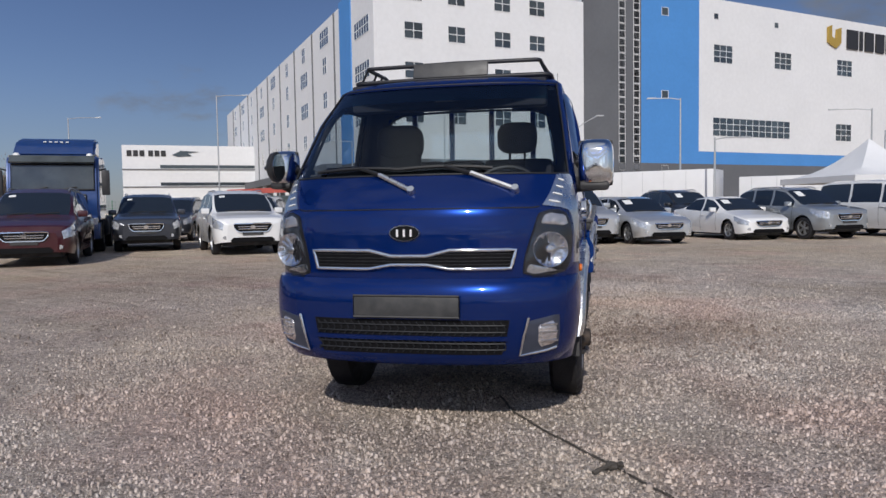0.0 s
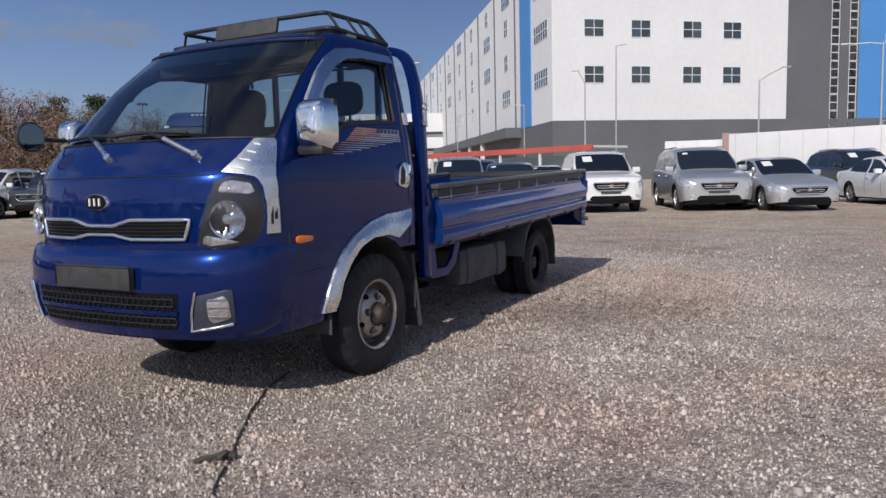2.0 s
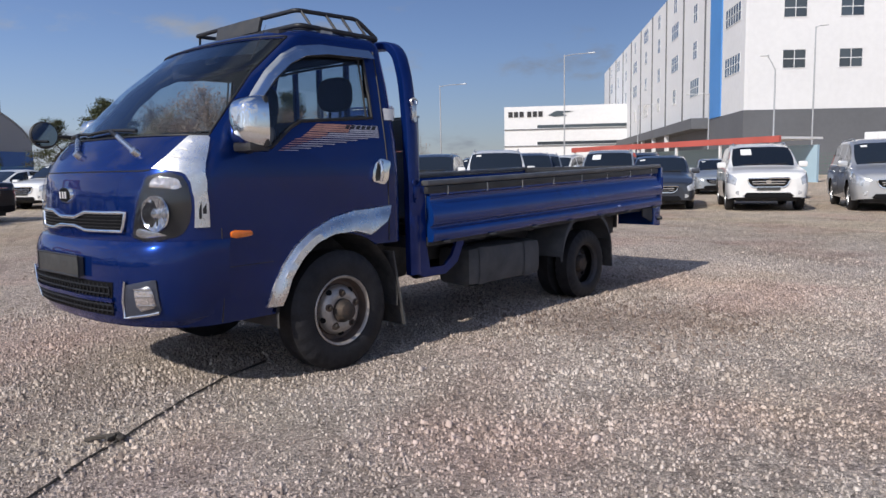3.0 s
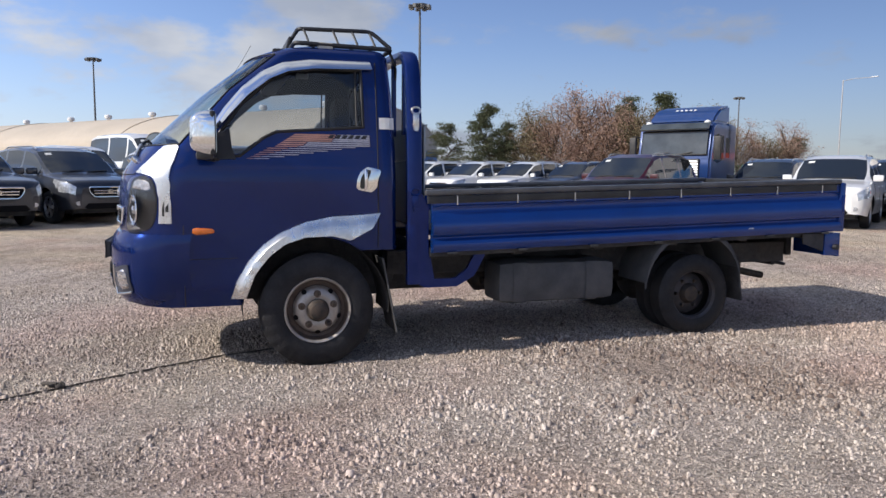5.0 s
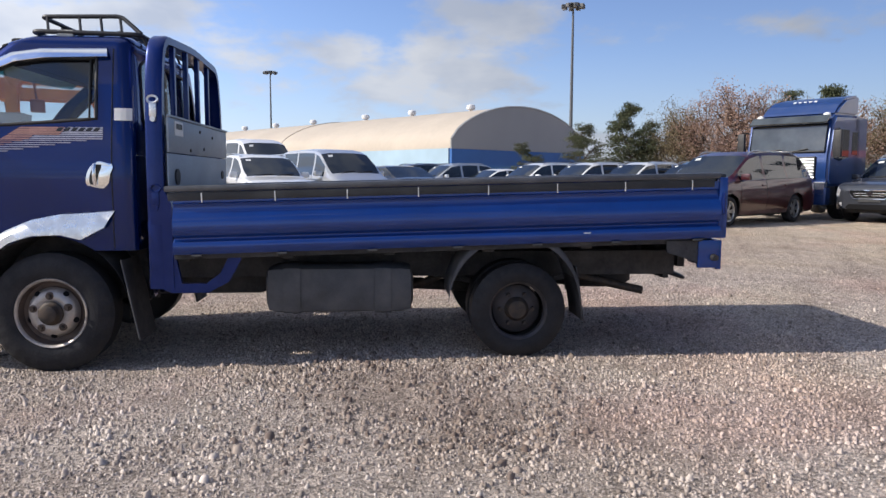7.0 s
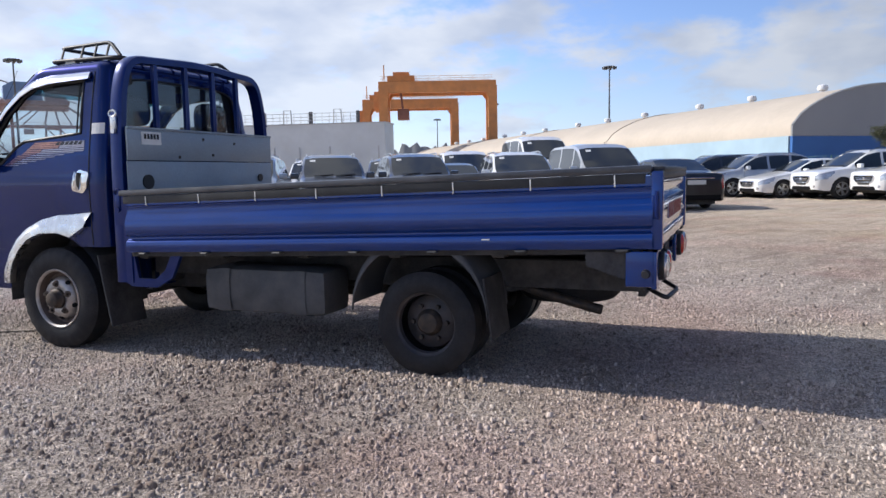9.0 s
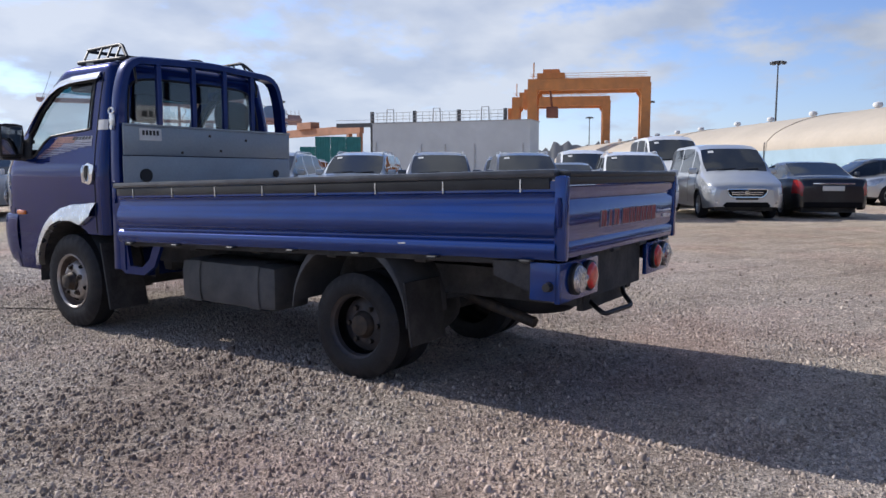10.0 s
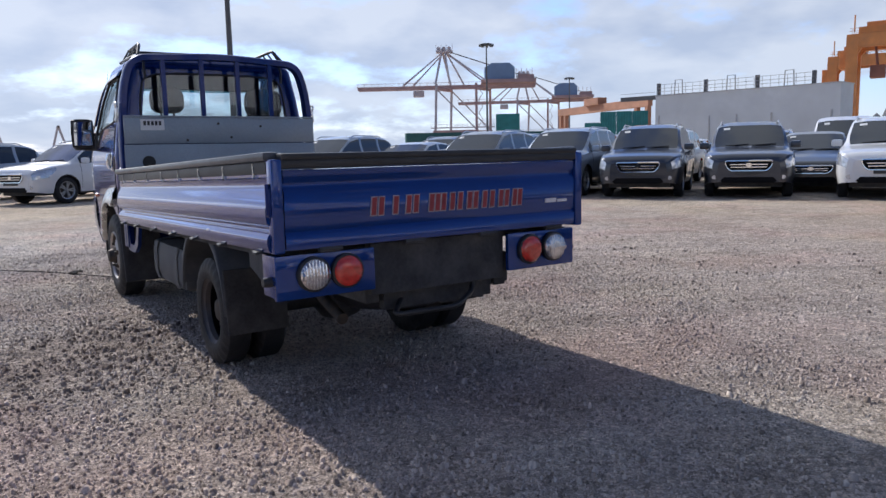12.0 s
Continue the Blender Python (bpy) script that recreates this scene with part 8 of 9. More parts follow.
for k in range(8):
    for z in (12.5, 17.8, 23.0, 27.2):
        if (k + int(z)) % 3 == 0:
            window_on(left, LX(24 + 14 * k), z, 5.2, 2.4, 4, 2)
        else:
            window_on(left, LX(24 + 14 * k), z, 2.2, 2.4, 2, 2)
for k in range(9):
    x = LX(18 + 13.5 * k)
    quick("downpipe", M_WALLG, left, lambda bm: box(bm, x - 0.12, -0.18, 7.6, x + 0.12, 0, 29.4))
ua, va = Vector((math.cos(radians(40)), math.sin(radians(40)))), Vector((math.cos(radians(LEFT_A)), math.sin(radians(LEFT_A))))
for a0, a1, h in ((0.2, 32.0, 29.6), (32.4, 139.6, 33.1)):
    quick("roof", M_ROOF, ware, lambda bm: prism(bm, [tuple(ua * a0 + va * 0.3), tuple(ua * a1 + va * 0.3), tuple(ua * a1 + va * 139.5), tuple(ua * a0 + va * 139.5)], "z", h - 0.5, h), "flat grey roof")
quick("end_wall", M_WALLW, ware, lambda bm: prism(bm, [tuple(ua * 139.6), tuple(ua * 140), tuple(ua * 140 + va * 139.8), tuple(ua * 139.6 + va * 139.8)], "z", 0, 33.4), "white end wall")
quick("back_wall", M_WALLW, ware, lambda bm: prism(bm, [tuple(va * 139.5), tuple(va * 140), tuple(va * 140 + ua * 139.8), tuple(va * 139.5 + ua * 139.8)], "z", 0, 29.4), "white back wall")
quick("step_wall", M_WALLW, ware, lambda bm: prism(bm, [tuple(ua * 32.2 + va * 0.4), tuple(ua * 32.6 + va * 0.4), tuple(ua * 32.6 + va * 139.4), tuple(ua * 32.2 + va * 139.4)], "z", 29, 33.4))

# second storage building further west
sky_b = thing("storage_building", "low white storage building with dark window bands", "building", m=pose(-105.2, 141.8, GROUND_Z, 0, 0, 33))
quick("wall", M_WALLW, sky_b, lambda bm: box(bm, 0, 0, 0, 46, 30, 16.4), "white panel wall")
for z in (2.2, 7.2, 11.2):
    quick("window_band", M_WINGLASS, sky_b, lambda bm: box(bm, 8 if z > 3 else 2, -0.12, z, 45, 0.0, z + 0.7), "dark window band")
    quick("ledge", M_WALLG, sky_b, lambda bm: box(bm, 0, -0.3, z - 0.35, 46, 0.0, z - 0.2))
for k in range(6):
    quick("name_bar", M_SIGNDARK, sky_b, lambda bm: box(bm, 1.0 + 1.35 * k + (0.5 if k > 2 else 0), -0.15, 13.9, 2.0 + 1.35 * k + (0.5 if k > 2 else 0), 0.0, 15.2))
quick("name_mark", M_WINGLASS, sky_b, lambda bm: prism(bm, [(10.6, 14.2), (12.5, 15.2), (16.5, 15.0), (14.0, 14.6), (15.0, 14.0), (12.0, 13.8)], "y", -0.15, 0.0))

# ---- arched fabric hangar to the west ----
M_FABRIC = mat("sand_fabric_roof", (0.47, 0.41, 0.335), 0.75, vary=0.06, scale=0.2, fine=0.03, fscale=2)
M_GABLE = mat("grey_fabric_gable", (0.30, 0.315, 0.33), 0.75, vary=0.05, scale=0.2)
M_SIDEBLUE = mat("pale_blue_side", (0.33, 0.46, 0.55), 0.7, vary=0.08, scale=0.4)
M_BASEBLUE = mat("blue_gable_base", (0.03, 0.13, 0.38), 0.6, vary=0.06, scale=0.3)
HC, HL_, HWID = Vector((-67.2, 9.79)), 138.0, 22.2
hd = Vector((math.cos(radians(219)), math.sin(radians(219))))
hg = Vector((math.cos(radians(129)), math.sin(radians(129))))
hangar = thing("hangar", "long arched hangar with a sand fabric roof and grey gable", "hangar")
hangar.matrix_world = Matrix(((hg.x, hd.x, 0, HC.x), (hg.y, hd.y, 0, HC.y), (0, 0, 1, GROUND_Z), (0, 0, 0, 1)))


def arc_at(k, n=24):
    """The roof's section: short upright cheeks, then a flat arch."""
    t = k / n
    return HWID * t, 4.83 + 3.77 * (1 - (2 * t - 1) ** 2) ** 0.72


def hangar_roof(bm):
    ys = np.linspace(0, HL_, 20)
    g = [[bm.verts.new((0, y, 3.92))] + [bm.verts.new((arc_at(k)[0], y, arc_at(k)[1])) for k in range(25)] + [bm.verts.new((HWID, y, 3.92))] for y in ys]
    for a, b in zip(g, g[1:]):
        for k in range(26):
            bm.faces.new((a[k], a[k + 1], b[k + 1], b[k]))


quick("roof", M_FABRIC, hangar, hangar_roof, "sand coloured fabric roof", 50)
for y in (-0.02, HL_):
    quick("gable", M_GABLE, hangar, lambda bm: prism(bm, [(0, 3.9)] + [arc_at(k) for k in range(25)] + [(HWID, 3.9)], "y", y - 0.1, y + 0.1), "grey gable wall")
    quick("gable_base", M_BASEBLUE, hangar, lambda bm: box(bm, 0, y - 0.15, 0, HWID, y + 0.15, 3.88), "blue gable base")
for x in (0.0, HWID):
    quick("side_wall", M_SIDEBLUE, hangar, lambda bm: box(bm, x - 0.12, 0.2, 0, x + 0.12, HL_ - 0.2, 3.92), "pale blue side wall")
M_SEAMTAN = mat("roof_seam", (0.36, 0.30, 0.24), 0.8)
for y in np.arange(32.3, HL_, 33.6):
    quick("roof_seam", M_SEAMTAN, hangar, lambda bm: tube(bm, [(arc_at(k)[0], y, arc_at(k)[1] + 0.02) for k in range(13)], 0.07, 5), "dark roof seam" if y < 33 else "")
    quick("downpipe", M_POLEDARK, hangar, lambda bm: tube(bm, [(-0.2, y, 0), (-0.2, y, 4.95)], 0.07, 5))
for y in (8.0, 18.4, 28.0, 40.7, 51.3, 61.3, 74.6, 85.0, 95.1, 108.5, 118.8, 128.9):
    xv = HWID * 0.50
    zv = 8.55
    quick("vent", M_WALLW, hangar, lambda bm: (cyl(bm, (xv, y, zv), (xv, y, zv + 0.35), 0.25), lathe(bm, ((zv + 0.3, 0.22), (zv + 0.38, 0.46), (zv + 0.62, 0.55), (zv + 0.88, 0.45), (zv + 1.0, 0.05)), 12, "z", (xv, y, 0))), "round white roof vent" if y < 10 else "", 50)
quick("edge_trim", M_GABLE, hangar, lambda bm: tube(bm, [(arc_at(k)[0], -0.1, arc_at(k)[1] + 0.03) for k in range(25)], 0.13, 5))

# ---- light masts and lamp posts ----
def mast_make(bm_h):
    m = thing("light_mast", "tall grey floodlight mast", "mast", "floodlight masts")
    quick("pole", M_POLEDARK, m, lambda bm: cyl(bm, (0, 0, 0), (0, 0, bm_h), 0.34, 0.16, 10), "tapered grey pole", 50)
    head = quick("lamp_ring", M_POLEDARK, m, lambda bm: (cyl(bm, (0, 0, bm_h - 0.3), (0, 0, bm_h + 0.3), 0.6, None, 12), cyl(bm, (0, 0, bm_h + 0.2), (0, 0, bm_h + 0.32), 1.3, None, 14)), "ring head", 50)
    for k in range(8):
        q = 2 * math.pi * k / 8
        quick("floodlight", M_POLEDARK, head, lambda bm: box(bm, -0.35, -0.28, -0.3, 0.35, 0.28, 0.3, 0.05, Matrix.Translation((1.55 * math.cos(q), 1.55 * math.sin(q), bm_h - 0.1)) @ Matrix.Rotation(q, 4, "Z")))
    return m


mast = mast_make(28.4)
mast.matrix_world = Matrix.Translation((-112.6, 33.7, 0))
for x, y in ((-194.0, -26.5), (-273.1, -84.2), (-334.8, -133.9), (-114.0, -145.9), (-196.2, -202.4), (-208.2, 176.1), (-20.8, -63.0)):
    copy_thing(mast, Matrix.Translation((x, y, 0)))


def lamp_post(x, y, h, arm, ang, up=0.0):
    m = thing("lamp_post", "slim galvanised lamp post with a single arm", "lamp post", "lamp posts", pose(x, y, GROUND_Z, 0, 0, ang))
    quick("pole", M_GALV, m, lambda bm: cyl(bm, (0, 0, 0), (0, 0, h), 0.075, 0.045, 10), "", 50)
    quick("base", M_GALV, m, lambda bm: cyl(bm, (0, 0, 0), (0, 0, 0.8), 0.16, 0.15, 10), "", 50)
    quick("arm", M_GALV, m, lambda bm: tube(bm, [(0, 0, h - 0.1), (arm * 0.4, 0, h + up * 0.4), (arm, 0, h + up)], 0.032, 6), "", 50)
    quick("lamp_head", M_GALV, m, lambda bm: box(bm, arm - 0.1, -0.09, h + up - 0.03, arm + 0.45, 0.09, h + up + 0.05, 0.02), "", 50)


lamp_post(-12.4, 58.0, 11.3, 0.4, 0)
lamp_post(-0.8, 47.9, 6.6, 1.4, 20, 0.7)
lamp_post(-12.8, 50.6, 7.6, 0.5, 200, 0.9)
lamp_post(-31.0, 53.0, 10.9, 2.2, 20)
lamp_post(-46.0, 53.5, 9.7, 2.4, 20)
lamp_post(5.6, 44.3, 7.7, 1.6, 190)
lamp_post(17.9, 48.9, 7.1, 2.2, 185)
lamp_post(6.5, 36.2, 4.5, 1.5, 20)
lamp_post(-24.0, 67.0, 8.0, 1.6, 200)
lamp_post(-40.0, 84.0, 9.0, 1.8, 20)
lamp_post(14.5, 36.5, 4.6, 1.6, 10, 0.4)

# ---- yard cranes ----
M_YELLOW = mat("orange_crane_steel", (0.62, 0.25, 0.075), 0.55, 0.0, vary=0.15, scale=0.5, dirt=((0.36, 0.2, 0.12), 0.35, 0.6))
M_CRANECAB = mat("crane_cab_red", (0.22, 0.09, 0.06), 0.5, vary=0.2, scale=0.6)
# red mixed towards grey: the distance haze is put into its colour
M_CRANERED = mat("hazed_red_crane_steel", (0.40, 0.275, 0.265), 0.6, vary=0.15, scale=0.2)
M_GIRDER = mat("dull_orange_steel", (0.42, 0.20, 0.115), 0.6, vary=0.2, scale=0.3)
M_CRANEWHITE = mat("pale_crane_steel", (0.46, 0.42, 0.44), 0.6, vary=0.1, scale=0.2)
M_CRANEBLUE = mat("crane_house_blue", (0.16, 0.25, 0.40), 0.6, vary=0.1, scale=0.2)


def beam(bm, a, b, w, h=None):
    """A square box girder from a to b."""
    a, b = Vector(a), Vector(b)
    h = h or w
    d = (b - a)
    m = Matrix.Translation(a) @ d.to_track_quat("X", "Z").to_matrix().to_4x4()
    box(bm, 0, -w / 2, -h / 2, d.length, w / 2, h / 2, 0, m)


def yard_crane(width, height):
    c = thing("gantry_crane", "orange rubber-tyred container gantry crane", "crane", "orange gantry cranes")
    for y in (0, 7.0):
        quick("girder", M_YELLOW, c, lambda bm: (beam(bm, (-1, y, height - 1.6), (width + 0.8, y, height - 1.6), 1.3, 2.5)), "orange box girder")
        for x in (0, width):
            quick("leg", M_YELLOW, c, lambda bm: (beam(bm, (x, y, 0.8), (x, y, height - 1.5), 1.5, 2.0), beam(bm, (x, y, height - 4.8), (x + (1.5 if x == 0 else -1.5), y, height - 2.5), 0.8)), "orange leg")
            for k in (-1.2, 1.2):
                quick("tyre", M_RUBBER, c, lambda bm: cyl(bm, (x - 0.35, y + k, 0.8), (x + 0.35, y + k, 0.8), 0.8, None, 16))
        quick("walkway_rail", M_YELLOW, c, lambda bm: [tube(bm, [(-0.5, y - 0.8, height + z), (width, y - 0.8, height + z)], 0.05, 4) for z in (0.2, 0.7)] + [tube(bm, [(x, y - 0.8, height - 0.4), (x, y - 0.8, height + 0.7)], 0.04, 4) for x in np.arange(0, width, 2.5)])
    for x in (0, width):
        quick("sill_beam", M_YELLOW, c, lambda bm: beam(bm, (x, -2, 1.9), (x, 9, 1.9), 1.0, 1.1), "sill beam")
        quick("end_tie", M_YELLOW, c, lambda bm: beam(bm, (x, 0, height - 2.2), (x, 7, height - 2.2), 0.8, 1.2))
    quick("trolley", M_YELLOW, c, lambda bm: (box(bm, 1.0, -0.5, height - 0.3, 7.0, 7.5, height + 0.9), box(bm, 2.2, 1, height + 0.9, 5.8, 6, height + 1.9)), "trolley with machinery")
    quick("cab", M_CRANECAB, c, lambda bm: (box(bm, 3.0, 1.5, height - 8.6, 5.6, 4.2, height - 6.2, 0.2), tube(bm, [(3.5, 2.8, height - 0.5), (4.2, 2.8, height - 6.2)], 0.25, 6)), "dull red operator cab")
    quick("mast_stub", M_YELLOW, c, lambda bm: tube(bm, [(0.3, -0.6, height), (0.3, -0.6, height + 3.2)], 0.14, 6))
    quick("power_box", M_YELLOW, c, lambda bm: box(bm, -2.2, 0.5, height - 6.5, -0.9, 6.5, height - 3.2, 0.1))
    return c


pa, pb = Vector((-143.3, -68.1)), Vector((-152.6, -45.6))
rtg = yard_crane((pb - pa).length, 22.2)
rtg.matrix_world = Matrix.Translation((pa.x, pa.y, GROUND_Z)) @ Matrix.Rotation(math.atan2(pb.y - pa.y, pb.x - pa.x), 4, "Z")
pa, pb = Vector((-175.2, -89.3)), Vector((-186.2, -64.7))
copy_thing(rtg, Matrix.Translation((pa.x, pa.y, GROUND_Z)) @ Matrix.Rotation(math.atan2(pb.y - pa.y, pb.x - pa.x), 4, "Z"))


def quay_crane():
    c = thing("quay_crane", "red and white ship-to-shore quay crane with blue machine house", "crane", "quay cranes")
    for y, off in ((0, 0.0), (16, 8.5)):
        for x in (off, off + 24):
            quick("leg", M_CRANEWHITE if x < 10 else M_CRANERED, c, lambda bm: beam(bm, (x, y, 0), (x + (1.5 if x < 10 else 0), y, 40), 1.1, 1.4), "pale crane leg")
        quick("portal_beam", M_CRANERED, c, lambda bm: beam(bm, (off - 1, y, 13), (off + 25, y, 13), 1.2, 1.8))
        quick("brace", M_CRANEWHITE, c, lambda bm: beam(bm, (off + 1.5, y, 37), (off + 24, y, 14), 0.7), "diagonal brace")
        quick("mast_leg", M_CRANEWHITE, c, lambda bm: (beam(bm, (off + 1, y, 40), (5.0, 8 + (y - 8) * 0.25, 60), 0.9), beam(bm, (off + 9, y, 40), (6.5, 8 + (y - 8) * 0.25, 60), 0.7)))
        quick("back_stay", M_CRANEWHITE, c, lambda bm: (beam(bm, (6, 8, 59), (30, y, 41), 0.7), beam(bm, (6, 8, 59.5), (52, 8, 44), 0.5)))
        quick("fore_stay", M_CRANEWHITE, c, lambda bm: (beam(bm, (6, 8, 59), (-18, 8 + (y - 8) * 0.3, 40), 0.6), beam(bm, (6, 8, 58), (-12, 8 + (y - 8) * 0.3, 40), 0.5)))
    for y in (5, 11):
        quick("boom", M_CRANERED, c, lambda bm: beam(bm, (-44, y, 38.5), (58, y, 38.5), 1.2, 1.9), "red boom greyed by haze")
    quick("boom_rail", M_CRANERED, c, lambda bm: [tube(bm, [(-44, 4, 41), (56, 4, 41)], 0.12, 4)] + [tube(bm, [(x, 4, 39), (x, 4, 41.2)], 0.10, 4) for x in range(-44, 56, 4)])
    quick("machine_house", M_CRANEBLUE, c, lambda bm: prism(bm, [(29, 42), (46, 42), (46, 48.5), (43, 51), (33, 51), (29, 48.5)], "y", 2, 14), "blue machine house")
    quick("house_deck", M_CRANERED, c, lambda bm: box(bm, 27, 1, 40, 58, 15, 42))
    quick("rear_frame", M_CRANERED, c, lambda bm: (box(bm, 48, 3, 42, 57, 13, 44.5), [tube(bm, [(x, 4, 42), (x, 4, 48)], 0.2, 4) for x in (47, 50, 53, 56)]))
    quick("head_sheave", M_CRANEWHITE, c, lambda bm: [box(bm, 1.5, 5, 58, 11, 11, 59.2)] + [cyl(bm, (x, 5.5, 60.2), (x, 10.5, 60.2), 1.1, None, 12) for x in (3, 6, 9)] + [tube(bm, [(x, 5, 59), (x, 5, 62.5)], 0.15, 4) for x in (1.6, 4.5, 7.5, 10.8)])
    quick("cross_beam", M_CRANERED, c, lambda bm: [beam(bm, (x, 0, z), (x + 8.5, 16, z), 1.2) for x, z in ((0, 13), (24, 13), (1.5, 37), (24, 37))])
    quick("trolley", M_CRANEWHITE, c, lambda bm: box(bm, -12, 5, 33.5, -6, 11, 36.8))
    quick("access_deck", M_CRANEWHITE, c, lambda bm: [box(bm, -2, -1, 15, 34, 0.5, 15.6)] + [tube(bm, [(-2, -1, z), (34, -1, z)], 0.1, 4) for z in (16.4, 17.2)] + [tube(bm, [(x, -1, 15), (x, -1, 17.2)], 0.1, 4) for x in range(-2, 35, 3)], "railed access deck")
    quick("access_stair", M_CRANEWHITE, c, lambda bm: [beam(bm, (25.2 + 2.4 * (k % 2), -1, 16 + 3.6 * k), (27.6 - 2.4 * (k % 2), -1, 19.6 + 3.6 * k), 0.35) for k in range(6)], "zigzag stair")
    return c


qc = quay_crane()
qc.matrix_world = Matrix.Translation((-226.3, -344.8, 0)) @ Matrix.Rotation(math.atan2(17.0, -24.4), 4, "Z")
copy_thing(qc, Matrix.Translation((-352.0, -426.0, 0)) @ Matrix.Rotation(math.atan2(13.7, -15.8), 4, "Z"))

# long orange girder bridge behind the shed, and an orange gantry beyond
def girder_bridge():
    a, b = Vector((-112.6, -88.7, 0)), Vector((-119.3, -61.6, 0))
    d = (b - a).normalized()
    t = thing("girder_bridge", "dark steel girder with railings behind the shed", "crane", m=Matrix.Translation((a.x, a.y, GROUND_Z)) @ Matrix.Rotation(math.atan2(d.y, d.x), 4, "Z"))
    L = (b - a).length
    quick("girder", M_POLEDARK, t, lambda bm: (beam(bm, (-8, 0, 10.9), (L, 0, 10.9), 0.9, 0.8)), "dark girder")
    for x in np.linspace(0, L, 4):
        quick("post", M_POLEDARK, t, lambda bm: beam(bm, (x, 0, 0), (x, 0, 13.5), 0.6))
    for x in np.linspace(4, L - 4, 3):
        quick("frame", M_GALV, t, lambda bm: tube(bm, [(x - 0.8, 0, 11.3), (x - 0.7, 0, 13.9), (x + 0.7, 0, 13.9), (x + 0.8, 0, 11.3)], 0.12, 5))
    quick("railing", M_GALV, t, lambda bm: [tube(bm, [(-8 if z < 12.5 else 0, -0.5, z), (L, -0.5, z)], 0.05, 4) for z in (11.9, 12.5, 13.2)] + [tube(bm, [(x, -0.5, 11.2), (x, -0.5, 13.2)], 0.045, 4) for x in np.arange(0, L, 1.4)])


girder_bridge()
og = thing("orange_girder", "long dull orange crane girder on paired legs", "crane", "orange gantry cranes", Matrix.Translation((-163.5, -172.0, GROUND_Z)) @ Matrix.Rotation(math.atan2(45.2, 11.9), 4, "Z"))
quick("girder", M_GIRDER, og, lambda bm: beam(bm, (0, 0, 13.2), (50, 0, 13.2), 1.4, 2.2), "orange girder")
for x in (1, 4, 44, 49):
    quick("leg", M_GIRDER, og, lambda bm: beam(bm, (x, 0, 0), (x, 0, 13), 1.2))
quick("winch", M_GIRDER, og, lambda bm: box(bm, 18, -1.5, 14.2, 26, 1.5, 16.2))

# pale shed
shed = thing("shed", "pale grey flat-walled shed with faint stains", "shed", m=Matrix.Translation((-87.7, -68.3, GROUND_Z)) @ Matrix.Rotation(math.atan2(25.4, -5.0), 4, "Z"))
M_SHED = mat("pale_shed_wall", (0.58, 0.62, 0.64), 0.75, vary=0.06, scale=0.25, fine=0.04, fscale=1.2, dirt=((0.42, 0.44, 0.45), 0.4, 0.15))
quick("wall", M_SHED, shed, lambda bm: box(bm, 0, -0.0, 0, 26.0, 5, 8.9), "pale grey wall")
for x in (0.6, 8.6, 12.6, 17.4, 25.0):
    quick("downpipe", M_GALV, shed, lambda bm: box(bm, x - 0.08, 5.0, 1.0, x + 0.08, 5.15, 5.6 if x != 0.6 else 6.0))
    quick("downpipe", M_GALV, shed, lambda bm: box(bm, x - 0.08, -0.15, 1.0, x + 0.08, 0, 5.6 if x != 0.6 else 6.0))
quick("roof_trim", M_GALV, shed, lambda bm: box(bm, -0.1, -0.1, 8.9, 26.1, 5.1, 9.05))

# containers
M_CONT_G = mat("green_container", (0.035, 0.13, 0.12), 0.6, vary=0.15, scale=0.4)
M_CONT_T = mat("teal_container", (0.03, 0.20, 0.20), 0.6, vary=0.15, scale=0.4)


def ribbed_box(bm, length):
    """A container shell whose long sides step in and out."""
    line = [(0.0, 0.0)]
    for k in np.arange(0.3, length - 0.4, 0.6):
        line += [(k, 0.0), (k + 0.05, 0.06), (k + 0.3, 0.06), (k + 0.35, 0.0)]
    line += [(length, 0.0)]
    prism(bm, line + [(x, 2.4 - y) for x, y in line[::-1]], "z", 0, 2.55)


def container(x, y, z, ang, length, material, label):
    c = thing("container", label, "container", "stacked containers", Matrix.Translation((x, y, GROUND_Z + z)) @ Matrix.Rotation(ang, 4, "Z"))
    quick("shell", material, c, lambda bm: ribbed_box(bm, length), "")
    quick("door_end", material, c, lambda bm: (box(bm, -0.08, 0.1, 0.1, 0, 2.3, 2.45), tube(bm, [(-0.12, 0.8, 0.2), (-0.12, 0.8, 2.4)], 0.04, 4)))


ang = math.atan2(23.0, -67.0)
for k in range(5):
    for lev in (0, 1, 2):
        container(-118.0 - 11.5 * k, -194.0 + 3.95 * k, lev * 2.55, ang, 12.0, M_CONT_G, "dark green shipping container in a long stack")
for k in range(4):
    for lev in range(3 if k == 0 else 4):
        container(-127.6 - 2.6 * k, -124.0 + 2.75 * k, lev * 2.55, math.atan2(8, -7.5), 3.6, M_CONT_T, "teal steel shipping container in a tall stack")
for lev in range(5):
    container(-138.8, -174.1, lev * 2.55, math.atan2(4.6, -5.8), 7.2, M_CONT_T, "teal steel shipping container in a tall stack")

# far hill, far shore and bridge
M_HILL = mat("far_hill", (0.23, 0.235, 0.24), 0.95, vary=0.1, scale=0.02)
# the shore's pale blue is distance haze painted into the material
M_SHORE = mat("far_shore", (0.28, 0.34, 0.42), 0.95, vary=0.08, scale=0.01)


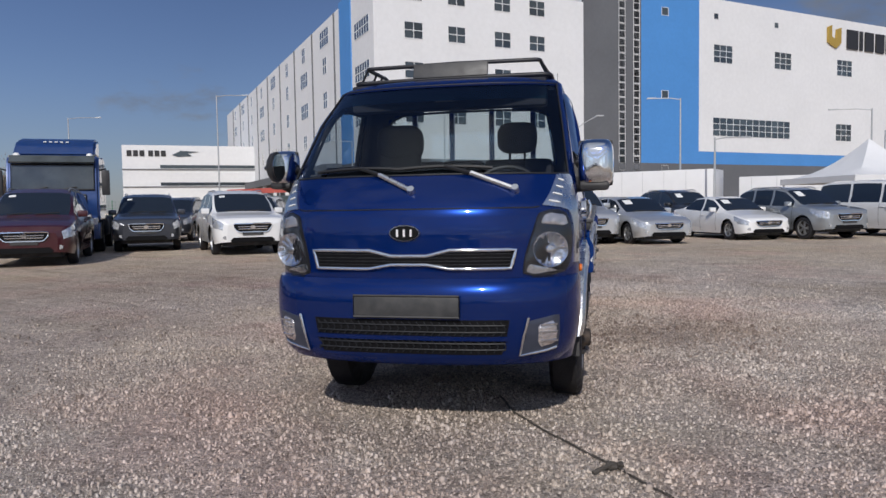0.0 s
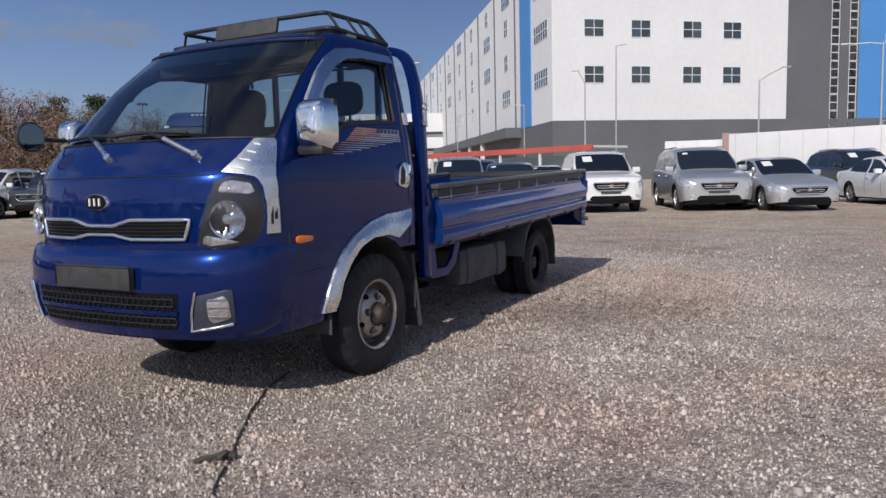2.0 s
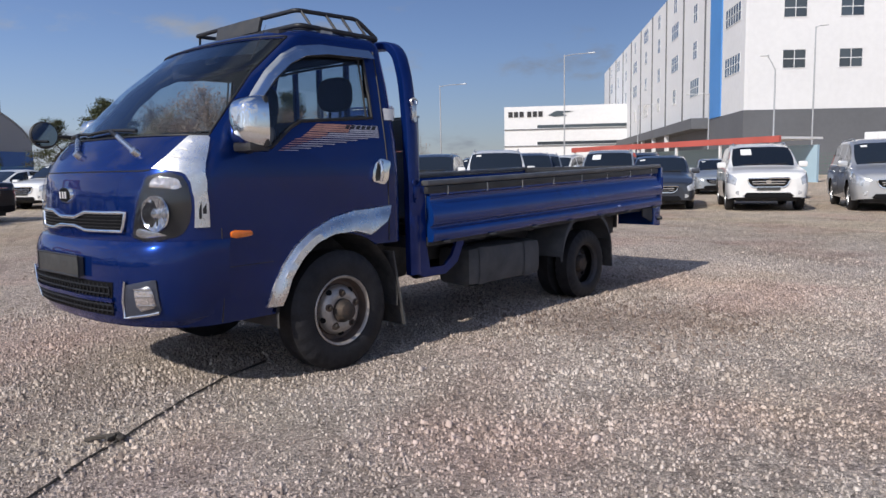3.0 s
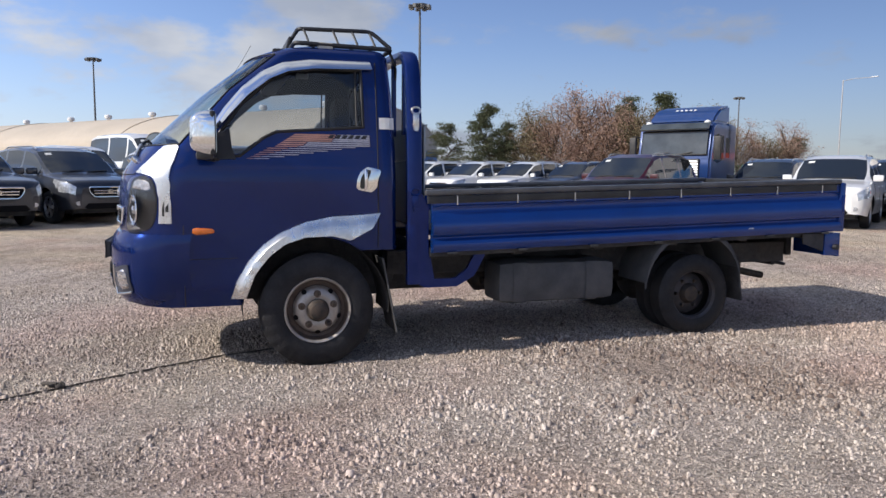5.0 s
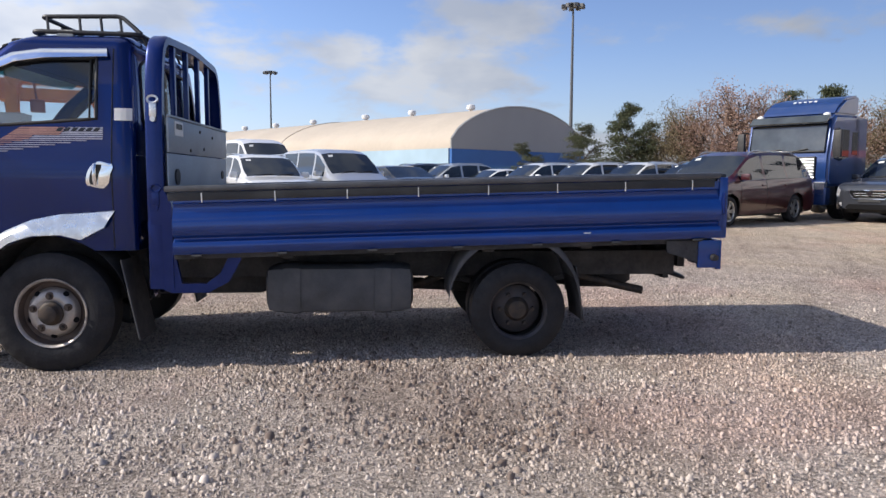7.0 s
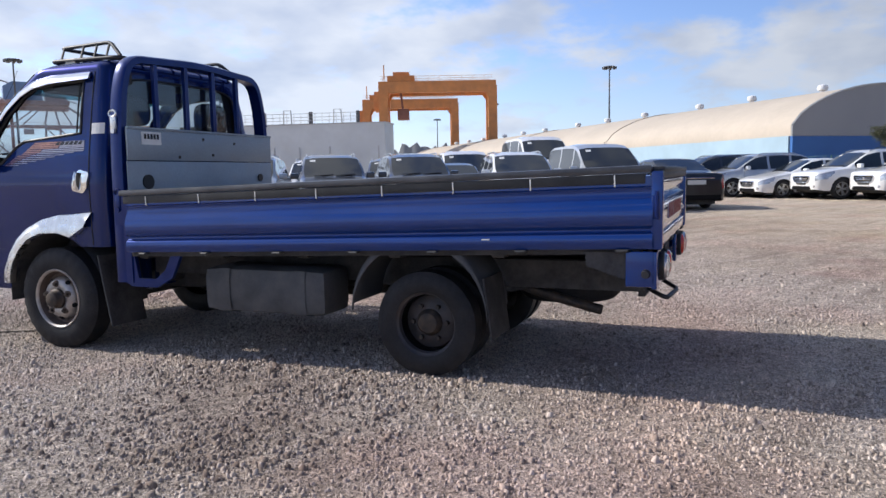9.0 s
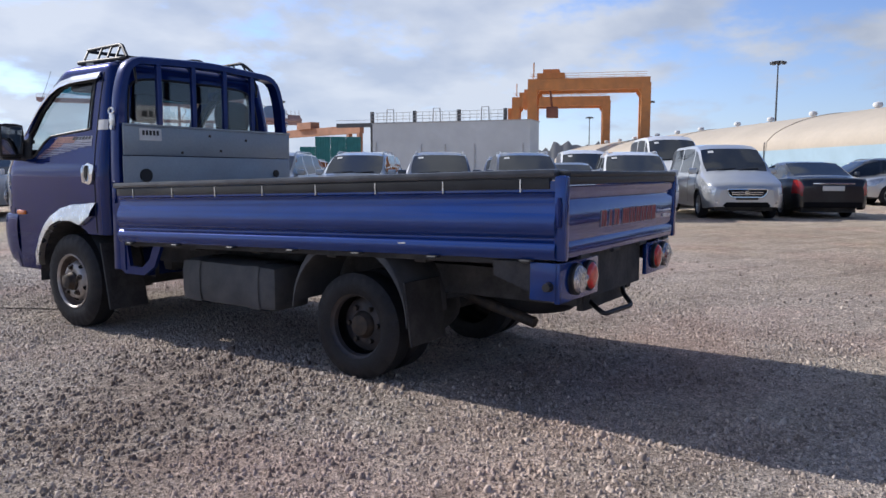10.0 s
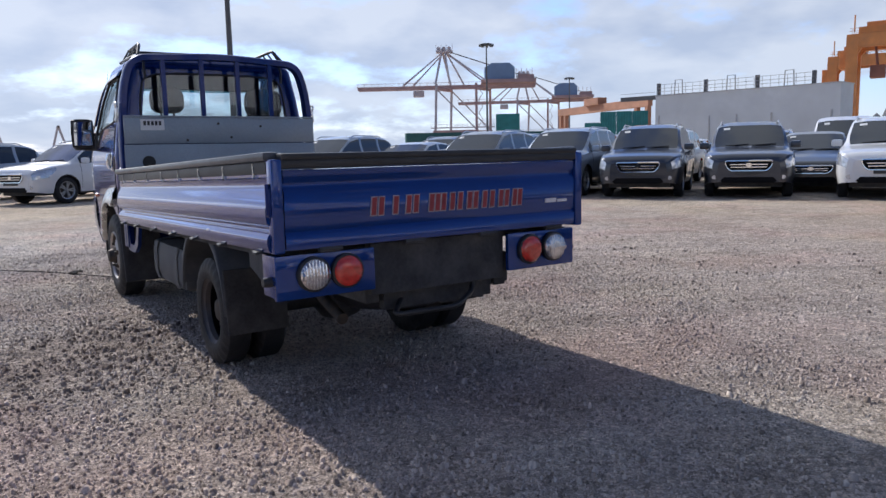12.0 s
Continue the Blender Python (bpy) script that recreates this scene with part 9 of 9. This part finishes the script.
def mound(cx, cy, rad, h, material, name, label, seed):
    rng = np.random.default_rng(seed)
    bm = bmesh.new()
    top = []
    n = 40
    for i in range(n + 1):
        t = i / n
        top.append(h * (math.sin(t * math.pi) ** 0.8) * (1 + 0.12 * rng.standard_normal()))
    ang = math.atan2(cy, cx) + math.pi / 2
    ux, uy = math.cos(ang), math.sin(ang)
    rows = []
    for depth, f in ((0, 0.0), (rad * 0.3, 1.0), (rad * 0.6, 0.0)):
        ox, oy = math.cos(ang - math.pi / 2) * depth, math.sin(ang - math.pi / 2) * depth
        rows.append([bm.verts.new((cx + ux * rad * (2 * i / n - 1) + ox, cy + uy * rad * (2 * i / n - 1) + oy, max(0, top[i]) * f - 0.1)) for i in range(n + 1)])
    for a, b in zip(rows, rows[1:]):
        for i in range(n):
            bm.faces.new((a[i], a[i + 1], b[i + 1], b[i]))
    ob = part(name, bm, material, None, "", 60)
    return tagged(ob, label, "hill", kind="structure")


mound(-546, -236, 62, 27, M_HILL, "backdrop_hill", "grey far hill", 5)
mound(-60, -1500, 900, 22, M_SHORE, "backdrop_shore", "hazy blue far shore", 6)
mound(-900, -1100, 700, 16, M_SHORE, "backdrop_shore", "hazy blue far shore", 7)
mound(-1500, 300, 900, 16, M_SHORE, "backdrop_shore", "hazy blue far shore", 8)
for x, y in ((-91.0, -888.0), (-32.0, -893.0)):
    br = thing("bridge_pylon", "far pale cable bridge pylon", "bridge", "bridge pylons", Matrix.Translation((x, y, 0)))
    quick("pylon_leg", M_CRANEWHITE, br, lambda bm: beam(bm, (-11, 0, 0), (0, 0, 40), 2.2))
    quick("pylon_leg", M_CRANEWHITE, br, lambda bm: beam(bm, (11, 0, 0), (0, 0, 40), 2.2))


# ---- trees ----
def leaf_mat(name, lo, mid, hi):
    m = bpy.data.materials.new(name)
    m.use_nodes = True
    nt = m.node_tree
    b = nt.nodes["Principled BSDF"]
    g = nt.nodes.new("ShaderNodeNewGeometry")
    r = nt.nodes.new("ShaderNodeValToRGB")
    r.color_ramp.elements[0].color, r.color_ramp.elements[1].color = (*lo, 1), (*hi, 1)
    e = r.color_ramp.elements.new(0.5); e.color = (*mid, 1)
    nt.links.new(g.outputs["Random Per Island"], r.inputs[0])
    nt.links.new(r.outputs[0], b.inputs["Base Color"])
    b.inputs["Roughness"].default_value = 0.8
    return m


M_PINE = leaf_mat("pine_needles", (0.030, 0.042, 0.018), (0.055, 0.070, 0.030), (0.10, 0.105, 0.050))
M_AUTUMN = leaf_mat("dry_brown_leaves", (0.17, 0.105, 0.08), (0.30, 0.19, 0.145), (0.44, 0.31, 0.24))
M_OLIVE = leaf_mat("olive_leaves", (0.08, 0.07, 0.035), (0.16, 0.13, 0.07), (0.25, 0.20, 0.12))
M_BARK = mat("bark", (0.075, 0.055, 0.042), 0.95, vary=0.3, scale=3, bump=0.3, bscale=20)


def tree(x, y, h, spread, kind, seed):
    rng = np.random.default_rng(seed)
    name, label, material = {"pine": ("pine_tree", "dark green pine with layered ragged boughs", M_PINE), "autumn": ("broadleaf_tree", "brown-leaved autumn tree with thin crown", M_AUTUMN), "olive": ("shrub_tree", "olive green bushy tree", M_OLIVE)}[kind]
    t = thing(name, label, "tree", "", Matrix.Translation((x, y, GROUND_Z)))
    tips = []
    def wood(bm):
        pts = [Vector((0.12 * rng.standard_normal() * i, 0.12 * rng.standard_normal() * i, h * (0.95 if kind == "pine" else 0.62) * i / 5)) for i in range(6)]
        for i in range(5):
            r0, r1 = 0.16 * h / 8 * (1 - i / 5.5), 0.16 * h / 8 * (1 - (i + 1) / 5.5)
            cyl(bm, pts[i], pts[i + 1], r0, r1, 7, False)
        n = 84 if kind == "pine" else 40
        for k in range(n):
            f = rng.uniform(0.22, 0.98)
            base = pts[min(4, int(f * 5))].lerp(pts[min(5, int(f * 5) + 1)], f * 5 - int(f * 5))
            a = rng.uniform(0, 2 * math.pi)
            if kind == "pine":
                ln = 1.0 * spread * (1.10 - f) * rng.uniform(0.55, 1.1) + 0.3
                tip = base + Vector((ln * math.cos(a), ln * math.sin(a), ln * rng.uniform(0.0, 0.45)))
            else:
                ln = spread * rng.uniform(0.5, 1.0) * math.sin(math.pi * (0.25 + 0.65 * f))
                tip = base + Vector((ln * math.cos(a), ln * math.sin(a), h * rng.uniform(0.10, 0.36)))
            mid = base.lerp(tip, 0.5) + Vector((0, 0, 0.12 * ln))
            tube(bm, [base, mid, tip], 0.035 * h / 8, 4)
            tips.extend([tip, mid.lerp(tip, 0.5), mid])
            if kind != "pine":
                for _ in range(3):
                    tw = tip + Vector(rng.normal(0, 0.35, 3)) + Vector((0, 0, 0.35))
                    tube(bm, [mid.lerp(tip, rng.uniform(0.3, 1)), tw], 0.012 * h / 8, 3)
                    tips.append(tw)
    quick("trunk", M_BARK, t, wood, "bare brown trunk and limbs", 50)
    cen = np.array([tuple(v) for v in tips])
    per = 38 if kind == "pine" else 40
    c = np.repeat(cen, per, 0) + rng.normal(0, 0.24 * h / 8 if kind == "pine" else 0.42 * h / 8, (len(cen) * per, 3)) * np.array([1, 1, 0.6])
    n = len(c)
    s = rng.uniform(0.05, 0.12, n) * (h / 8) * (1.05 if kind == "pine" else 0.70)
    a = rng.normal(0, 1, (n, 3)); a /= np.linalg.norm(a, axis=1)[:, None]
    b = rng.normal(0, 1, (n, 3)); b -= a * (a * b).sum(1)[:, None]; b /= np.linalg.norm(b, axis=1)[:, None]
    w = 0.42 if kind == "pine" else 0.7
    quad = np.stack([c - a * s[:, None], c + b * s[:, None] * w, c + a * s[:, None], c - b * s[:, None] * w], 1)
    me = bpy.data.meshes.new("crown")
    me.from_pydata(quad.reshape(-1, 3).tolist(), [], np.arange(n * 4).reshape(-1, 4).tolist())
    me.materials.append(material)
    sub("crown", me, t)
    return t


for k, (x, y, h, sp_, kd) in enumerate((
        (-54.3, 19.7, 5.6, 2.4, "pine"), (-53.2, 23.1, 7.4, 1.9, "pine"), (-53.0, 24.6, 5.8, 1.8, "pine"),
        (-51.8, 26.6, 7.0, 2.6, "olive"), (-51.0, 28.4, 7.4, 2.6, "autumn"), (-49.9, 30.6, 8.4, 2.8, "autumn"), (-48.9, 32.7, 7.6, 2.5, "autumn"), (-47.6, 34.6, 7.4, 2.6, "olive"),
        (-52.0, 39.1, 9.2, 2.0, "pine"), (-53.2, 37.2, 8.6, 2.0, "pine"), (-46.0, 36.6, 7.2, 2.4, "autumn"), (-45.0, 39.5, 6.6, 2.4, "olive"), (-46.4, 43.0, 5.6, 2.2, "autumn"),
        (-47.8, 46.6, 5.2, 2.2, "olive"), (-46.6, 48.6, 5.4, 2.2, "autumn"), (-48.5, 50.2, 5.0, 2.0, "pine"), (-58.5, 15.5, 4.2, 1.6, "pine"), (-54.5, 28.0, 5.4, 2.8, "autumn"), (-53.4, 31.0, 6.2, 2.8, "autumn"), (-52.2, 33.8, 6.0, 2.8, "autumn"), (-50.6, 36.4, 5.8, 2.6, "autumn"), (-51.5, 41.5, 5.6, 2.8, "autumn"), (-50.5, 44.5, 5.0, 2.6, "autumn"), (-55.4, 25.4, 4.8, 2.4, "olive"))):
    tree(x, y, h, sp_, kd, 40 + k)

# ---- fence, trailers, canopy, tent ----
M_FENCE = mat("green_fence_wire", (0.05, 0.16, 0.10), 0.6, vary=0.1, scale=2)


def fence(pts):
    f = thing("fence", "green wire mesh fence on slim posts", "fence")
    for a, b in zip(pts, pts[1:]):
        a, b = Vector((*a, GROUND_Z)), Vector((*b, GROUND_Z))
        n = max(1, int((b - a).length / 3))
        for i in range(n):
            p, q = a.lerp(b, i / n), a.lerp(b, (i + 1) / n)
            quick("post", M_FENCE, f, lambda bm: tube(bm, [p, p + Vector((0, 0, 2.1))], 0.035, 5))
            quick("mesh_panel", M_FENCE, f, lambda bm: [tube(bm, [p + Vector((0, 0, z)), q + Vector((0, 0, z))], 0.008, 3) for z in np.linspace(0.15, 2.0, 8)] + [tube(bm, [p.lerp(q, k / 12) + Vector((0, 0, 0.12)), p.lerp(q, k / 12) + Vector((0, 0, 2.02))], 0.006, 3) for k in range(1, 12)])


fence([(-8, 62), (-24, 55), (-40, 46), (-44, 30), (-66, 8), (-78, -18)])


def box_trailer(x, y, ang, length, h0, h1, stripe, label):
    t = thing("box_trailer", label, "trailer", "parked trailers", pose(x, y, GROUND_Z, 0, 0, ang))
    white = M_WALLW
    quick("body", white, t, lambda bm: box(bm, 0, -1.2, h0, length, 1.2, h1, 0.06), "white box body", 40)
    quick("chassis", M_CHASSIS, t, lambda bm: box(bm, 0.5, -0.5, h0 - 0.3, length - 0.5, 0.5, h0))
    if stripe:
        quick("end_frame", M_CRANERED, t, lambda bm: box(bm, -0.15, -1.22, h0, 0.25, 1.22, h1 + 0.08, 0.03), "red end frame")
    for wx in (1.5, length - 3.0, length - 1.6):
        for s in (1, -1):
            quick("wheel", M_RUBBER, t, lambda bm: cyl(bm, (wx, s * 0.75, 0.48), (wx, s * 1.1, 0.48), 0.48, None, 20), "", 40)
    for k in range(int(length / 1.2)):
        quick("panel_seam", M_GALV, t, lambda bm: box(bm, 0.6 + 1.2 * k, -1.205, h0 + 0.05, 0.62 + 1.2 * k, -1.195, h1 - 0.05))


box_trailer(-5.4, 42.4, 6, 3.6, 0.8, 2.75, False, "white box lorry body behind the car rows")
box_trailer(-1.6, 42.3, -20, 9.3, 0.9, 3.0, True, "long white trailer with a red end frame")
box_trailer(8.2, 38.5, -16, 6.0, 0.7, 2.5, False, "pale container trailer beside the tent")
canopy = thing("loading_canopy", "long low canopy with a faded red edge", "canopy", m=pose(-30.5, 53.5, GROUND_Z, 0, 0, math.degrees(math.atan2(-7.3, 19))))
quick("roof_edge", mat("faded_red_edge", (0.42, 0.09, 0.07), 0.6, vary=0.15, scale=0.6), canopy, lambda bm: box(bm, 0, -0.1, 2.55, 21, 0.1, 2.95), "faded red roof edge")
quick("roof", M_WALLW, canopy, lambda bm: box(bm, 0, 0.1, 2.75, 21, 4, 2.9), "white roof sheet")
quick("low_wall", M_SIDEBLUE, canopy, lambda bm: box(bm, 0, 3.5, 0, 21, 3.7, 2.4))
for k in range(6):
    quick("post", M_WALLW, canopy, lambda bm: box(bm, 0.2 + 4 * k, 0.0, 0, 0.35 + 4 * k, 0.15, 2.6))

tent = thing("marquee_tent", "white peaked marquee tent", "tent", m=pose(12.6, 32.9, GROUND_Z, 0, 0, 20))


def tent_roof(bm):
    n, hw = 8, 2.6
    rows = []
    for k in range(n + 1):
        t = k / n
        w = hw * (1 - t) ** 1.0
        z = 2.2 + 1.75 * t ** 1.9
        pts = []
        for i in range(24):
            q = i / 24 * 4
            e, f = int(q), q - int(q)
            c = [(-1, -1), (1, -1), (1, 1), (-1, 1), (-1, -1)]
            pts.append(bm.verts.new((w * (c[e][0] + (c[e + 1][0] - c[e][0]) * f), w * (c[e][1] + (c[e + 1][1] - c[e][1]) * f), z)))
        rows.append(pts)
    for a, b in zip(rows, rows[1:]):
        for i in range(24):
            bm.faces.new((a[i], a[(i + 1) % 24], b[(i + 1) % 24], b[i]))
    bmesh.ops.remove_doubles(bm, verts=bm.verts[:], dist=0.001)


quick("roof", M_WALLW, tent, tent_roof, "white fabric peak", 40)
quick("valance", M_WALLW, tent, lambda bm: [box(bm, x0, y0, 1.95, x1, y1, 2.22) for x0, y0, x1, y1 in ((-2.6, -2.62, 2.6, -2.58), (-2.6, 2.58, 2.6, 2.62), (-2.62, -2.6, -2.58, 2.6), (2.58, -2.6, 2.62, 2.6))], "hanging valance")
for sx in (-2.5, 2.5):
    for sy in (-2.5, 2.5):
        quick("leg", M_GALV, tent, lambda bm: cyl(bm, (sx, sy, 0), (sx, sy, 2.2), 0.04))

# ---- things on the ground ----
def rope(pts, r, turns, name, material, label, category):
    def make(bm):
        fine = []
        for a, b in zip(pts, pts[1:]):
            n = max(2, int(math.dist(a, b) / 0.02))
            fine += [(a[0] + (b[0] - a[0]) * i / n, a[1] + (b[1] - a[1]) * i / n) for i in range(n)]
        fine.append(pts[-1])
        for ph in (0.0, math.pi):
            line = []
            for i, (x, y) in enumerate(fine):
                q = turns * i * 0.02 * 2 * math.pi + ph
                line.append((x + 0.55 * r * math.cos(q) + 0.004 * math.sin(i * 0.31), y + 0.55 * r * math.cos(q), ground_h(x, y) + r * 1.3 + 0.55 * r * math.sin(q)))
            tube(bm, line, r * 0.62, 5)
    ob = quick(name, material, None, make, "", 60)
    return tagged(ob, label, category)


M_ROPE = mat("dark_rope", (0.07, 0.06, 0.05), 0.9, vary=0.3, scale=30)
rope([(0.30, 0.95), (0.44, 0.58), (0.66, 0.22), (0.97, -0.22), (1.17, -0.52), (1.33, -0.72), (1.75, -1.2), (2.3, -1.75)], 0.0065, 20, "rope", M_ROPE, "dark twisted rope lying on the gravel", "rope")
tagged(quick("rag", M_ROPE, None, lambda bm: [tube(bm, [(0.97 + 0.035 * math.cos(q) * k, -0.24 + 0.035 * math.sin(q) * k, ground_h(0.97, -0.24) + 0.018 + 0.008 * math.sin(3 * q)) for q in (0.5 * i for i in range(11))], 0.010, 6) for k in (0.5, 0.9)] + [tube(bm, [(0.97, -0.24, ground_h(0.97, -0.24) + 0.03), (0.90, -0.31, ground_h(0.9, -0.31) + 0.02), (0.88, -0.33, ground_h(0.88, -0.33) + 0.012)], 0.010, 6)], "", 60), "dark knotted rag tied on the rope", "rag")
